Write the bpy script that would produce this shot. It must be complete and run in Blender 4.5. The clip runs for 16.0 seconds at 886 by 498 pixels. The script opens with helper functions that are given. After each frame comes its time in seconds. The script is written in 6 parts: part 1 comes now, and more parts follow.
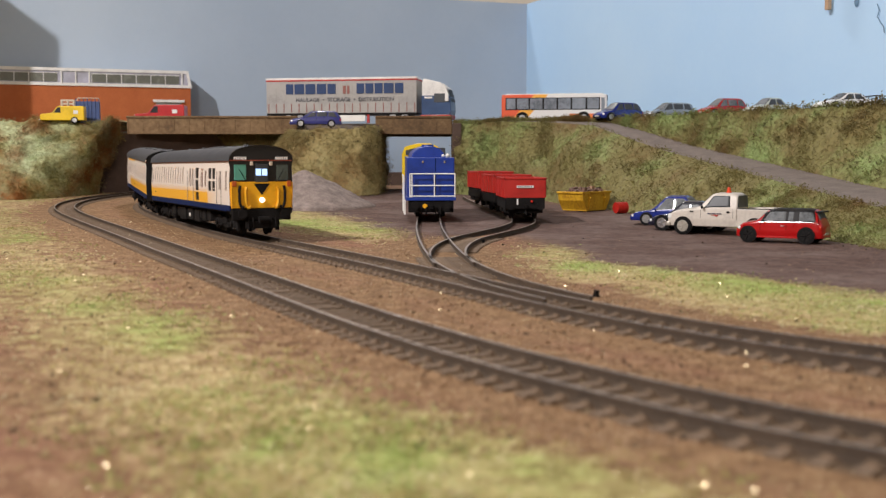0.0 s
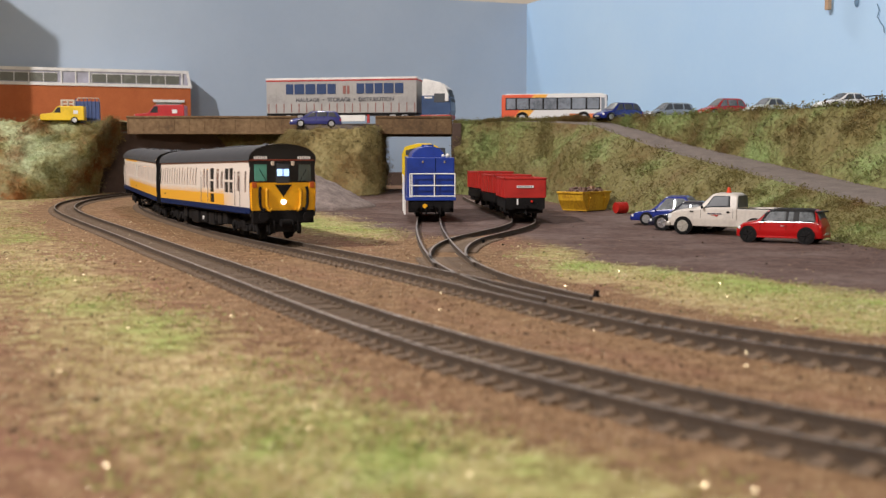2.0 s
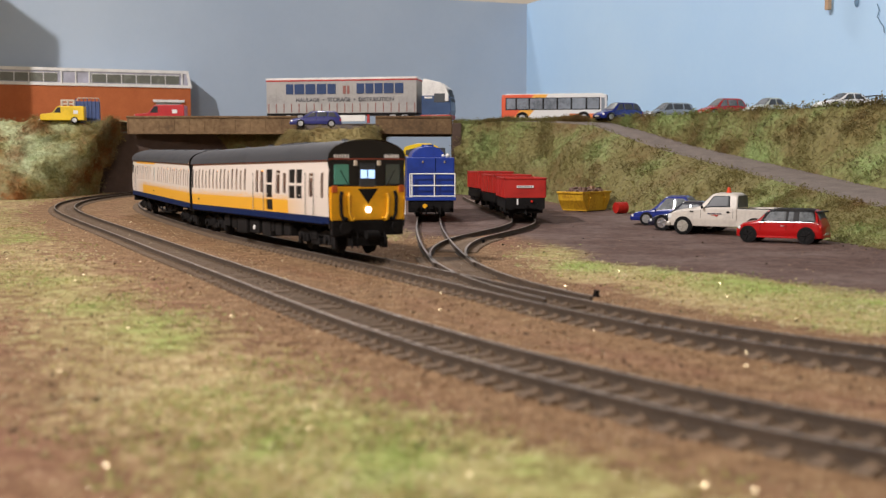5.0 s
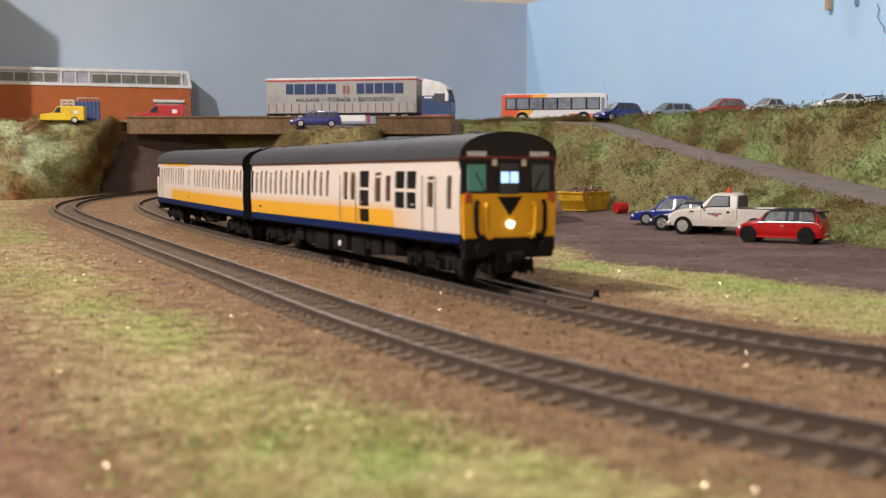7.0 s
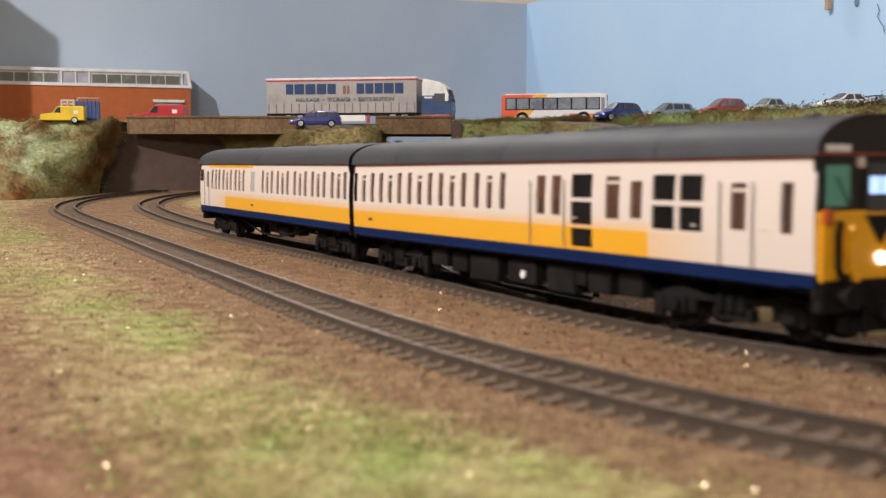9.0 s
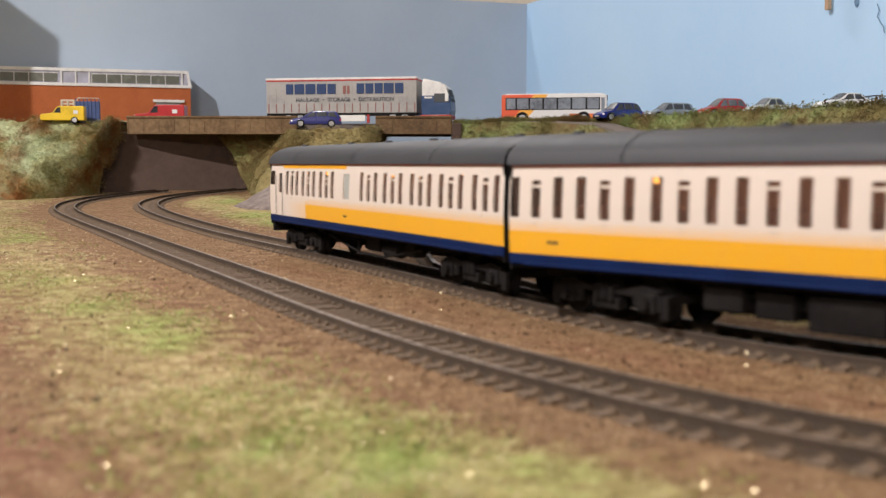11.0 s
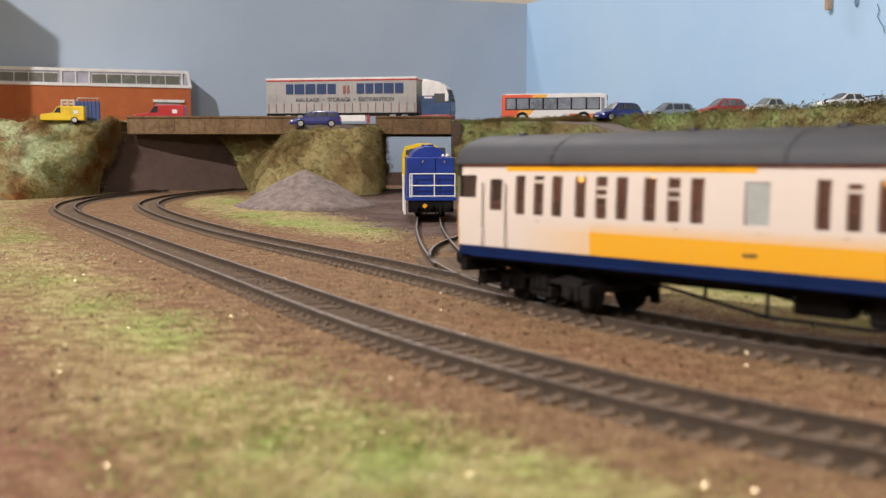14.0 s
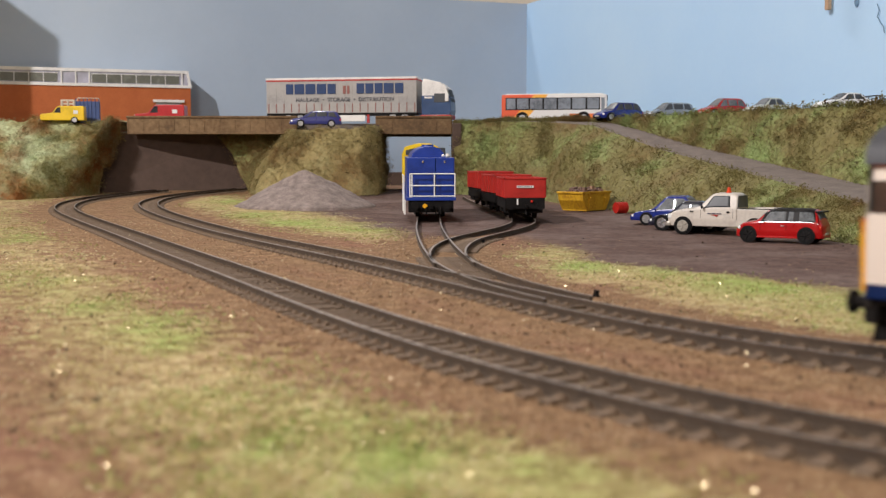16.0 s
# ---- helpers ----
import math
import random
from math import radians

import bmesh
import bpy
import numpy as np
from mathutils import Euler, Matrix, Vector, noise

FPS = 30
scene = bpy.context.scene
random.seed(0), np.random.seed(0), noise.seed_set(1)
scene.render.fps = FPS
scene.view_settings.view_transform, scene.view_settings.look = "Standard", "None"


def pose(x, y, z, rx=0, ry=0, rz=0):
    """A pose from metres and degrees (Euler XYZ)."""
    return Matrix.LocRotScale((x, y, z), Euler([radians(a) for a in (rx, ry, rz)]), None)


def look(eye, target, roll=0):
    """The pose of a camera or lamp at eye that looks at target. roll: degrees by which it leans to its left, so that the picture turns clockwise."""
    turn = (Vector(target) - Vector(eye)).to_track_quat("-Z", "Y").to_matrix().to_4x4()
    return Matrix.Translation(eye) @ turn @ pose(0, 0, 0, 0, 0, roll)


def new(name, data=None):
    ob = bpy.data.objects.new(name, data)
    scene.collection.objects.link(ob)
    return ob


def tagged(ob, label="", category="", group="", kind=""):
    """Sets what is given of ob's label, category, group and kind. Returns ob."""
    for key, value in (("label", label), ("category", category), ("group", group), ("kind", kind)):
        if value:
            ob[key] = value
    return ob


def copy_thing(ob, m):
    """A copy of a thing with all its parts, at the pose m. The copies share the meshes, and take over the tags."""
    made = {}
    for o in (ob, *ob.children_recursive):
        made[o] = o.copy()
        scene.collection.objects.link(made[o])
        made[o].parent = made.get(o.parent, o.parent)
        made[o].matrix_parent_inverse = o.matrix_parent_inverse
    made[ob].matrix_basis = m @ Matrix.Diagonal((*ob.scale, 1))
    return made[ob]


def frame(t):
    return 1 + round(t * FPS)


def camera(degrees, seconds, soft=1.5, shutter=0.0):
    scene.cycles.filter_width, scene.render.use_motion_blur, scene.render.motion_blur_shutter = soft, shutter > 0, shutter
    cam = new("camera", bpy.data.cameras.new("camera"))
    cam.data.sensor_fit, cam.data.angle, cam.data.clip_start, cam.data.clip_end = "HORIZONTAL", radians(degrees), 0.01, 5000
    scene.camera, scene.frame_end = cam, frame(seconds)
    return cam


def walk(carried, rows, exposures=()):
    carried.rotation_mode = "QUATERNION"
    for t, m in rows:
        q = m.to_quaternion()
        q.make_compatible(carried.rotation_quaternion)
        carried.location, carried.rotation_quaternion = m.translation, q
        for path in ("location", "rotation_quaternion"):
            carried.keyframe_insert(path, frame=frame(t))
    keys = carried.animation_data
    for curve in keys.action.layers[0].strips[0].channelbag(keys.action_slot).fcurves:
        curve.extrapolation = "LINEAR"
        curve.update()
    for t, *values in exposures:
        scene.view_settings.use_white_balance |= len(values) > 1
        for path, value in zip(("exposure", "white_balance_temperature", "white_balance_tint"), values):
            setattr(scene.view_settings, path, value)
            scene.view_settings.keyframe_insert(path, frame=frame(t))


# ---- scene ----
# All plans below are in millimetres (a 1:76 model railway); MM turns them into metres.
MM = 0.001


def at(x, y, z, rx=0, ry=0, rz=0):
    return pose(x * MM, y * MM, z * MM, rx, ry, rz)


# ---- camera: it stands still, a hand's width over the baseboard
cam = camera(43.4, 16.0, soft=1.3, shutter=0.5)
EYE = (0, 0, 0.044)
AIM = (0, 1.0, 0.044 - 0.0766)
walk(cam, [(0.0, look(EYE, AIM)), (16.0, look(EYE, AIM))])
cam.data.dof.use_dof = True
cam.data.dof.focus_distance = 0.80
cam.data.dof.aperture_fstop = 27

# ---- light: one room lamp high to the left, soft bounce from the room
world = bpy.data.worlds.new("room_air")
world.use_nodes = True
world.node_tree.nodes["Background"].inputs[0].default_value = (0.95, 0.97, 1.0, 1)
world.node_tree.nodes["Background"].inputs[1].default_value = 0.18
scene.world = world


def lamp(name, eye, target, size, watts, colour):
    data = bpy.data.lights.new(name, "AREA")
    data.shape, data.size, data.energy, data.color = "DISK", size, watts, colour
    ob = new(name, data)
    ob.matrix_world = look(eye, target)
    return ob


lamp("ceiling_lamp_light", (-0.92, -0.02, 1.02), (0, 0.8, 0), 0.06, 24.5, (1.0, 0.945, 0.94))
lamp("room_lamp_light", (-0.30, -0.78, 0.62), (0, 0.6, 0), 0.22, 6.2, (1.0, 0.93, 0.89))
lamp("back_lamp_light", (-0.24, 1.99, 1.25), (0.3, 1.3, 0), 0.16, 9.5, (1.0, 0.97, 0.98))
scene.view_settings.exposure = 0.0

# ---- small tools


def link(name, bm, mat, smooth=False):
    bmesh.ops.scale(bm, vec=(MM, MM, MM), verts=bm.verts)
    me = bpy.data.meshes.new(name)
    bm.to_mesh(me)
    bm.free()
    if mat:
        for m in (mat if isinstance(mat, (list, tuple)) else [mat]):
            me.materials.append(m)
    if smooth:
        for p in me.polygons:
            p.use_smooth = True
    return new(name, me)


def part(name, bm, mat, parent, label="", smooth=False, m=None):
    ob = link(name, bm, mat, smooth)
    ob.parent = parent
    if m is not None:
        ob.matrix_basis = m
    if label:
        ob["label"] = label
    return ob


def shared(name, mesh, parent, m):
    ob = new(name, mesh)
    ob.parent = parent
    ob.matrix_basis = m
    return ob


def empty(name, m, **tags):
    ob = new(name)
    ob.empty_display_size = 0.005
    ob.matrix_basis = m
    return tagged(ob, **tags)


def box(bm, x0, x1, y0, y1, z0, z1, bevel=0.0, index=0):
    g = bmesh.ops.create_cube(bm, size=1)
    vs = g["verts"]
    for v in vs:
        v.co = Vector((x0 + (v.co.x + .5) * (x1 - x0), y0 + (v.co.y + .5) * (y1 - y0), z0 + (v.co.z + .5) * (z1 - z0)))
    faces = list({f for v in vs for f in v.link_faces})
    for f in faces:
        f.material_index = index
    if bevel > 0:
        es = list({e for v in vs for e in v.link_edges})
        bmesh.ops.bevel(bm, geom=es, offset=bevel, segments=2, affect="EDGES", profile=0.6)
    return vs


def cyl(bm, a, b, r, n=14, r2=None, index=0):
    a, b = Vector(a), Vector(b)
    d = b - a
    m = Matrix.Translation((a + b) / 2) @ d.to_track_quat("Z", "Y").to_matrix().to_4x4()
    g = bmesh.ops.create_cone(bm, cap_ends=True, segments=n, radius1=r, radius2=r if r2 is None else r2, depth=d.length, matrix=m)
    for v in g["verts"]:
        for f in v.link_faces:
            f.material_index = index
    return g["verts"]


def ball(bm, c, r, sub=2, squash=(1, 1, 1)):
    g = bmesh.ops.create_icosphere(bm, subdivisions=sub, radius=r)
    for v in g["verts"]:
        v.co = Vector((v.co.x * squash[0] + c[0], v.co.y * squash[1] + c[1], v.co.z * squash[2] + c[2]))
    return g["verts"]


def prism(bm, outline, axis, a, b, index=0):
    """An outline (two coordinates) drawn out along an axis from a to b."""
    def co(p, w):
        return {"x": (w, p[0], p[1]), "y": (p[0], w, p[1]), "z": (p[0], p[1], w)}[axis]
    lo = [bm.verts.new(co(p, a)) for p in outline]
    hi = [bm.verts.new(co(p, b)) for p in outline]
    n = len(outline)
    fs = [bm.faces.new(lo), bm.faces.new(hi[::-1])]
    fs += [bm.faces.new((lo[i], hi[i], hi[(i + 1) % n], lo[(i + 1) % n])) for i in range(n)]
    for f in fs:
        f.material_index = index
    bmesh.ops.recalc_face_normals(bm, faces=fs)
    return fs


def quad(bm, a, b, c, d, index=0):
    f = bm.faces.new([bm.verts.new(p) for p in (a, b, c, d)])
    f.material_index = index
    return f


def B():
    return bmesh.new()


# ---- materials


def nodes(name):
    m = bpy.data.materials.new(name)
    m.use_nodes = True
    t = m.node_tree
    return m, t, t.nodes["Principled BSDF"]


def ramp_node(t, stops):
    r = t.nodes.new("ShaderNodeValToRGB")
    e = r.color_ramp.elements
    while len(e) < len(stops):
        e.new(0.5)
    for k, (p, c) in zip(e, stops):
        k.position, k.color = p, (*c, 1)
    return r


def noise_node(t, scale, detail=4, rough=0.6, vec=None):
    n = t.nodes.new("ShaderNodeTexNoise")
    n.inputs["Scale"].default_value, n.inputs["Detail"].default_value, n.inputs["Roughness"].default_value = scale, detail, rough
    if vec is not None:
        t.links.new(vec, n.inputs["Vector"])
    return n


def coords(t, kind="Object"):
    return t.nodes.new("ShaderNodeTexCoord").outputs[kind]


def mix(t, fac, a, b, mode="MIX"):
    n = t.nodes.new("ShaderNodeMix")
    n.data_type, n.blend_type = "RGBA", mode
    for sock, val in ((n.inputs[0], fac), (n.inputs[6], a), (n.inputs[7], b)):
        if isinstance(val, (int, float)):
            sock.default_value = val
        elif isinstance(val, tuple):
            sock.default_value = (*val, 1) if len(val) == 3 else val
        else:
            t.links.new(val, sock)
    return n.outputs[2]


def maths(t, op, a, b=0.0, clamp=False):
    n = t.nodes.new("ShaderNodeMath")
    n.operation, n.use_clamp = op, clamp
    for sock, val in ((n.inputs[0], a), (n.inputs[1], b)):
        if isinstance(val, (int, float)):
            sock.default_value = val
        else:
            t.links.new(val, sock)
    return n.outputs[0]


def bump(t, bsdf, height, strength=0.4, dist=0.0005):
    b = t.nodes.new("ShaderNodeBump")
    b.inputs["Strength"].default_value, b.inputs["Distance"].default_value = strength, dist
    t.links.new(height, b.inputs["Height"])
    t.links.new(b.outputs[0], bsdf.inputs["Normal"])


def paint(name, colour, rough=0.45, metal=0.0, wear=0.12, scale=300, bumpy=0.05, coat=0.0):
    """Model paint: a colour with faint mottling and grain."""
    m, t, b = nodes(name)
    vec = coords(t)
    n1 = noise_node(t, scale * 0.25, 5, 0.6, vec)
    n2 = noise_node(t, scale * 3, 3, 0.6, vec)
    f = maths(t, "ADD", maths(t, "MULTIPLY", n1.outputs[0], 0.7), maths(t, "MULTIPLY", n2.outputs[0], 0.3))
    dark = tuple(c * (1 - 2.2 * wear) for c in colour)
    light = tuple(min(1, c * (1 + 1.0 * wear) + 0.02 * wear) for c in colour)
    r = ramp_node(t, [(0.3, dark), (0.5, colour), (0.72, light)])
    t.links.new(f, r.inputs[0])
    t.links.new(r.outputs[0], b.inputs["Base Color"])
    b.inputs["Metallic"].default_value = metal
    rr = maths(t, "ADD", maths(t, "MULTIPLY", n1.outputs[0], 0.25), rough - 0.12, True)
    t.links.new(rr, b.inputs["Roughness"])
    b.inputs["Coat Weight"].default_value = coat
    if bumpy:
        bump(t, b, n2.outputs[0], bumpy, 0.0003)
    return m


def glow(name, colour, strength):
    m, t, b = nodes(name)
    b.inputs["Base Color"].default_value = (*colour, 1)
    b.inputs["Emission Color"].default_value = (*colour, 1)
    b.inputs["Emission Strength"].default_value = strength
    return m


def glass(name, tint, rough=0.06, alpha=0.35):
    """Thin clear plastic: partly see-through with a gloss."""
    m, t, b = nodes(name)
    b.inputs["Base Color"].default_value = (*tint, 1)
    b.inputs["Roughness"].default_value = rough
    b.inputs["Alpha"].default_value = alpha
    b.inputs["Specular IOR Level"].default_value = 0.6
    return m


def leafy(name, dark, mid, light, scale=60):
    m, t, b = nodes(name)
    geo = t.nodes.new("ShaderNodeNewGeometry")
    n = noise_node(t, scale, 4, 0.6, coords(t))
    n2 = noise_node(t, scale * 0.2, 3, 0.5, coords(t))
    f = maths(t, "ADD", maths(t, "MULTIPLY", geo.outputs["Random Per Island"], 0.16), maths(t, "ADD", maths(t, "MULTIPLY", n.outputs[0], 0.34), maths(t, "MULTIPLY", n2.outputs[0], 0.66)))
    r = ramp_node(t, [(0.44, dark), (0.56, mid), (0.70, light)])
    t.links.new(f, r.inputs[0])
    thin_leaf(t, b, r.outputs[0], 0.4)
    return m


def thin_leaf(t, b, colour, through_light):
    """Matt leaf stuff that lets some light through."""
    t.links.new(colour, b.inputs["Base Color"])
    b.inputs["Roughness"].default_value = 0.8
    b.inputs["Specular IOR Level"].default_value = 0.25
    thin = t.nodes.new("ShaderNodeBsdfTranslucent")
    both = t.nodes.new("ShaderNodeMixShader")
    both.inputs[0].default_value = through_light
    t.links.new(colour, thin.inputs[0])
    t.links.new(b.outputs[0], both.inputs[1])
    t.links.new(thin.outputs[0], both.inputs[2])
    t.links.new(both.outputs[0], t.nodes["Material Output"].inputs[0])


def scatter(name, olive, pale, brown, brownness=0.5, paleness=0.5, through_light=0.35, vary=0.3):
    """Ground-foam scatter: olive, drifting into pale green and rusty brown in soft blotches, with a fine speckle."""
    m, t, b = nodes(name)
    vec = coords(t)
    geo = t.nodes.new("ShaderNodeNewGeometry")
    slow, slow2 = noise_node(t, 17, 5, 0.62, vec), noise_node(t, 22, 5, 0.62, vec)
    slow2.noise_dimensions = "4D"
    slow2.inputs["W"].default_value = 3.7
    fine = noise_node(t, 330, 3, 0.65, vec)
    wander = maths(t, "MULTIPLY", maths(t, "SUBTRACT", fine.outputs[0], 0.5), 0.22)
    p = maths(t, "MULTIPLY", maths(t, "ADD", maths(t, "SUBTRACT", slow.outputs[0], 0.62 - 0.2 * paleness), wander), 5.0, True)
    q = maths(t, "MULTIPLY", maths(t, "ADD", maths(t, "SUBTRACT", slow2.outputs[0], 0.62 - 0.2 * brownness), wander), 5.0, True)
    c = mix(t, q, mix(t, p, olive, pale), brown)
    speck = maths(t, "ADD", maths(t, "MULTIPLY", fine.outputs[0], 1.0 - vary), maths(t, "MULTIPLY", geo.outputs["Random Per Island"], vary))
    tone = ramp_node(t, [(0.28, (0.62, 0.60, 0.56)), (0.5, (1.0, 1.0, 1.0)), (0.75, (1.3, 1.3, 1.25))])
    t.links.new(speck, tone.inputs[0])
    c = mix(t, 1.0, c, tone.outputs[0], "MULTIPLY")
    thin_leaf(t, b, c, through_light)
    return m


def grained(name, stops, scale, rough=0.85, strength=0.5, dist=0.001, stretch=(1, 1, 1)):
    """Earth, stone, timber and the like, from a two-scale noise."""
    m, t, b = nodes(name)
    mp = t.nodes.new("ShaderNodeMapping")
    mp.inputs["Scale"].default_value = stretch
    t.links.new(coords(t), mp.inputs[0])
    n1 = noise_node(t, scale * 0.12, 4, 0.6, mp.outputs[0])
    n2 = noise_node(t, scale, 5, 0.7, mp.outputs[0])
    f = maths(t, "ADD", maths(t, "MULTIPLY", n1.outputs[0], 0.5), maths(t, "MULTIPLY", n2.outputs[0], 0.5))
    r = ramp_node(t, stops)
    t.links.new(f, r.inputs[0])
    t.links.new(r.outputs[0], b.inputs["Base Color"])
    b.inputs["Roughness"].default_value = rough
    bump(t, b, n2.outputs[0], strength, dist)
    return m


WHITE = paint("white_paint", (0.80, 0.78, 0.74), 0.4)
CREAM = paint("cream_paint", (0.62, 0.52, 0.40), 0.6)
BLACK = paint("black_plastic", (0.011, 0.010, 0.010), 0.5, wear=0.3)
SOOT = paint("sooty_underframe", (0.010, 0.0085, 0.008), 0.85, wear=0.35)
ROOFGREY = paint("roof_grey", (0.040, 0.041, 0.046), 0.6, wear=0.15)
NAVY = paint("navy_blue", (0.002, 0.012, 0.062), 0.62)
BLUE = paint("loco_blue", (0.008, 0.038, 0.27), 0.4, wear=0.18)
YELLOW = paint("warning_yellow", (0.86, 0.42, 0.012), 0.4)
RED = paint("wagon_red", (0.42, 0.014, 0.008), 0.5, wear=0.18)
STEEL = paint("rail_steel", (0.26, 0.22, 0.19), 0.38, metal=0.55, wear=0.3)
RUST = grained("rusty_rail_side", [(0.3, (0.035, 0.023, 0.015)), (0.65, (0.085, 0.056, 0.035))], 900, 0.8, 0.4, 0.0003)
SLEEPER = grained("sleeper_brown", [(0.36, (0.085, 0.058, 0.038)), (0.64, (0.22, 0.15, 0.095))], 700, 0.85, 0.5, 0.0004)
CHROME = paint("bright_metal", (0.65, 0.65, 0.66), 0.25, metal=0.9)
LAMPWHITE = glow("lit_headlamp", (1.0, 0.98, 0.95), 2.0)
BLIND = glow("lit_blind", (0.42, 0.62, 1.0), 1.3)
WARM = glow("warm_interior_lamp", (1.0, 0.42, 0.08), 3.0)
CARGLASS = paint("car_glass", (0.05, 0.055, 0.06), 0.46, wear=0.1, bumpy=0)
PANE = glass("window_pane", (0.16, 0.10, 0.075), 0.08, 0.22)
# Green reflection on one cab window is put into its tint.
CABPANE_REFLECT = glass("cab_pane_reflect", (0.13, 0.40, 0.30), 0.08, 0.9)
CABPANE_DULL = glass("cab_pane_dull", (0.10, 0.12, 0.10), 0.08, 0.85)
STRIPLIGHT = glow("coach_strip_light", (1.0, 0.66, 0.42), 6.0)
INTERIOR = paint("brown_interior", (0.24, 0.10, 0.06), 0.6)
TYRE = paint("tyre_rubber", (0.009, 0.009, 0.009), 0.8)

for dull in (NAVY, SOOT, BLACK, TYRE):
    dull.node_tree.nodes["Principled BSDF"].inputs["Specular IOR Level"].default_value = 0.15

# ---- the lie of the land


def gz(y):
    e = min(max(0.0, y - 650), 600)
    return 4e-5 * e * e


def spline(ctrl, steps=24):
    """Points along a uniform cubic B-spline."""
    out = []
    for i in range(len(ctrl) - 3):
        for k in range(steps):
            t = k / steps
            w = ((1 - t) ** 3, 3 * t ** 3 - 6 * t * t + 4, -3 * t ** 3 + 3 * t * t + 3 * t + 1, t ** 3)
            out.append(Vector((sum(w[j] * ctrl[i + j][0] for j in range(4)) / 6, sum(w[j] * ctrl[i + j][1] for j in range(4)) / 6)))
    return out


INNER = [(-85.8, 1391), (-251.7, 1232.2), (-293.5, 1075.3), (-239, 920.4), (-171.5, 769.7), (-113, 638.4), (-58.4, 531.1), (-12.8, 438.6), (23, 355.6), (56.9, 285.9), (97.7, 233.7), (145.5, 198.8)]
OUTER = [(-188.5, 1374.3), (-344.4, 1190.8), (-357.5, 1015.2), (-276.8, 845.8), (-197.4, 684.2), (-136.3, 547.2), (-84.8, 438.2), (-43.5, 346.2), (-7.1, 268.5), (29.9, 206.2), (68.2, 160.3), (109.5, 132.2)]
SIDING_A = [(-11, 1230), (-11.5, 1080), (-11, 930), (-10.5, 780), (-8, 680), (-4, 590), (0, 520), (5.5, 455), (19, 390), (41, 332), (70, 285), (95, 250)]
SIDING_B = [(12, 1270), (22, 1170), (32, 1070), (45, 970), (55, 885), (60.5, 815), (54, 752), (35, 690), (14, 628), (4.5, 572), (1.5, 520), (3, 470), (10, 420), (22, 370)]


class Path:
    """A line by arc length, straight on past both ends."""

    def __init__(self, ctrl, ends=900):
        p = spline(ctrl)
        a, b = (p[0] - p[1]).normalized(), (p[-1] - p[-2]).normalized()
        self.pts = [p[0] + a * ends] + p + [p[-1] + b * ends]
        self.s = [-ends]
        for u, v in zip(self.pts, self.pts[1:]):
            self.s.append(self.s[-1] + (v - u).length)
        self.end = self.s[-2]

    def at(self, s):
        k = int(np.clip(np.searchsorted(self.s, s) - 1, 0, len(self.s) - 2))
        f = (s - self.s[k]) / (self.s[k + 1] - self.s[k])
        return self.pts[k].lerp(self.pts[k + 1], f)

    def turn(self, s):
        return (self.at(s + 1.5) - self.at(s - 1.5)).normalized()


INNER_PATH, OUTER_PATH, A_PATH, B_PATH = Path(INNER), Path(OUTER), Path(SIDING_A), Path(SIDING_B)
LINES = {p: np.array([tuple(q) for q in p.pts]) for p in (INNER_PATH, OUTER_PATH, A_PATH, B_PATH)}


def off_many(path, P):
    """Distances of many places from a line."""
    L = LINES[path]
    a, d = L[:-1], L[1:] - L[:-1]
    best = np.full(len(P), 1e9)
    for k in range(len(a)):
        q = P - a[k]
        u = np.clip(q @ d[k] / (d[k] @ d[k]), 0, 1)
        best = np.minimum(best, ((q - u[:, None] * d[k]) ** 2).sum(1))
    return np.sqrt(best)


def inside_many(poly, X, soft):
    """1 well inside a polygon, 0 well outside, soft between."""
    P = np.array(poly, float)
    Q = np.roll(P, -1, 0)
    best, odd = np.full(len(X), 1e9), np.zeros(len(X), bool)
    for p, q in zip(P, Q):
        d = q - p
        r = X - p
        u = np.clip(r @ d / (d @ d), 0, 1)
        best = np.minimum(best, ((r - u[:, None] * d) ** 2).sum(1))
        cross = (p[1] > X[:, 1]) != (q[1] > X[:, 1])
        odd ^= cross & (X[:, 0] < p[0] + (X[:, 1] - p[1]) * d[0] / (d[1] or 1e-9))
    return np.clip(0.5 + np.where(odd, 1, -1) * np.sqrt(best) / soft, 0, 1)


YARD = [(-192, 1056), (-118, 950), (-30, 709), (-15, 667), (41, 693), (53, 590), (77, 481), (114, 433), (144, 360), (260, 300), (300, 560), (250, 640), (190, 1000), (112, 1060), (22, 1290), (-89, 1290)]
STRIP = [(40, 552), (54, 606), (79, 492), (116, 441), (147, 366), (200, 300), (170, 250), (115, 285), (96, 306), (80, 336), (56, 412), (40, 476)]
VERGE = [(-285, 1130), (-230, 1249), (-182, 1040), (-107, 943), (-60, 821), (-28, 709), (-29, 612), (-62, 680), (-132, 790), (-220, 979)]
FRONT = [(-620, 1500), (-401, 1428), (-400, 1171), (-372, 943), (-262, 700), (-150, 475), (-78, 318), (-43, 259), (-20, 212), (2, 184), (19, 166), (45, 130), (-24, 130), (-45, 168), (-61, 190), (-87, 261), (-150, 376), (-330, 800), (-620, 1000)]

# lush green places in the turf: x, y, radius
LUSH = [(-8, 163, 7), (-28, 171, 4), (-78, 314, 13), (-107, 346, 10), (-65, 278, 8), (63, 481, 12), (112, 402, 15), (92, 456, 10), (-109, 809, 23), (-246, 668, 24)]


def lushness(x, y):
    n = 0.5 * noise.noise((x * 0.05, y * 0.05, 9.1))
    return max(0.0, min(1.0, max(1.35 - math.hypot(x - a, (y - b) * 0.5) / r * 0.75 + n for a, b, r in LUSH)))


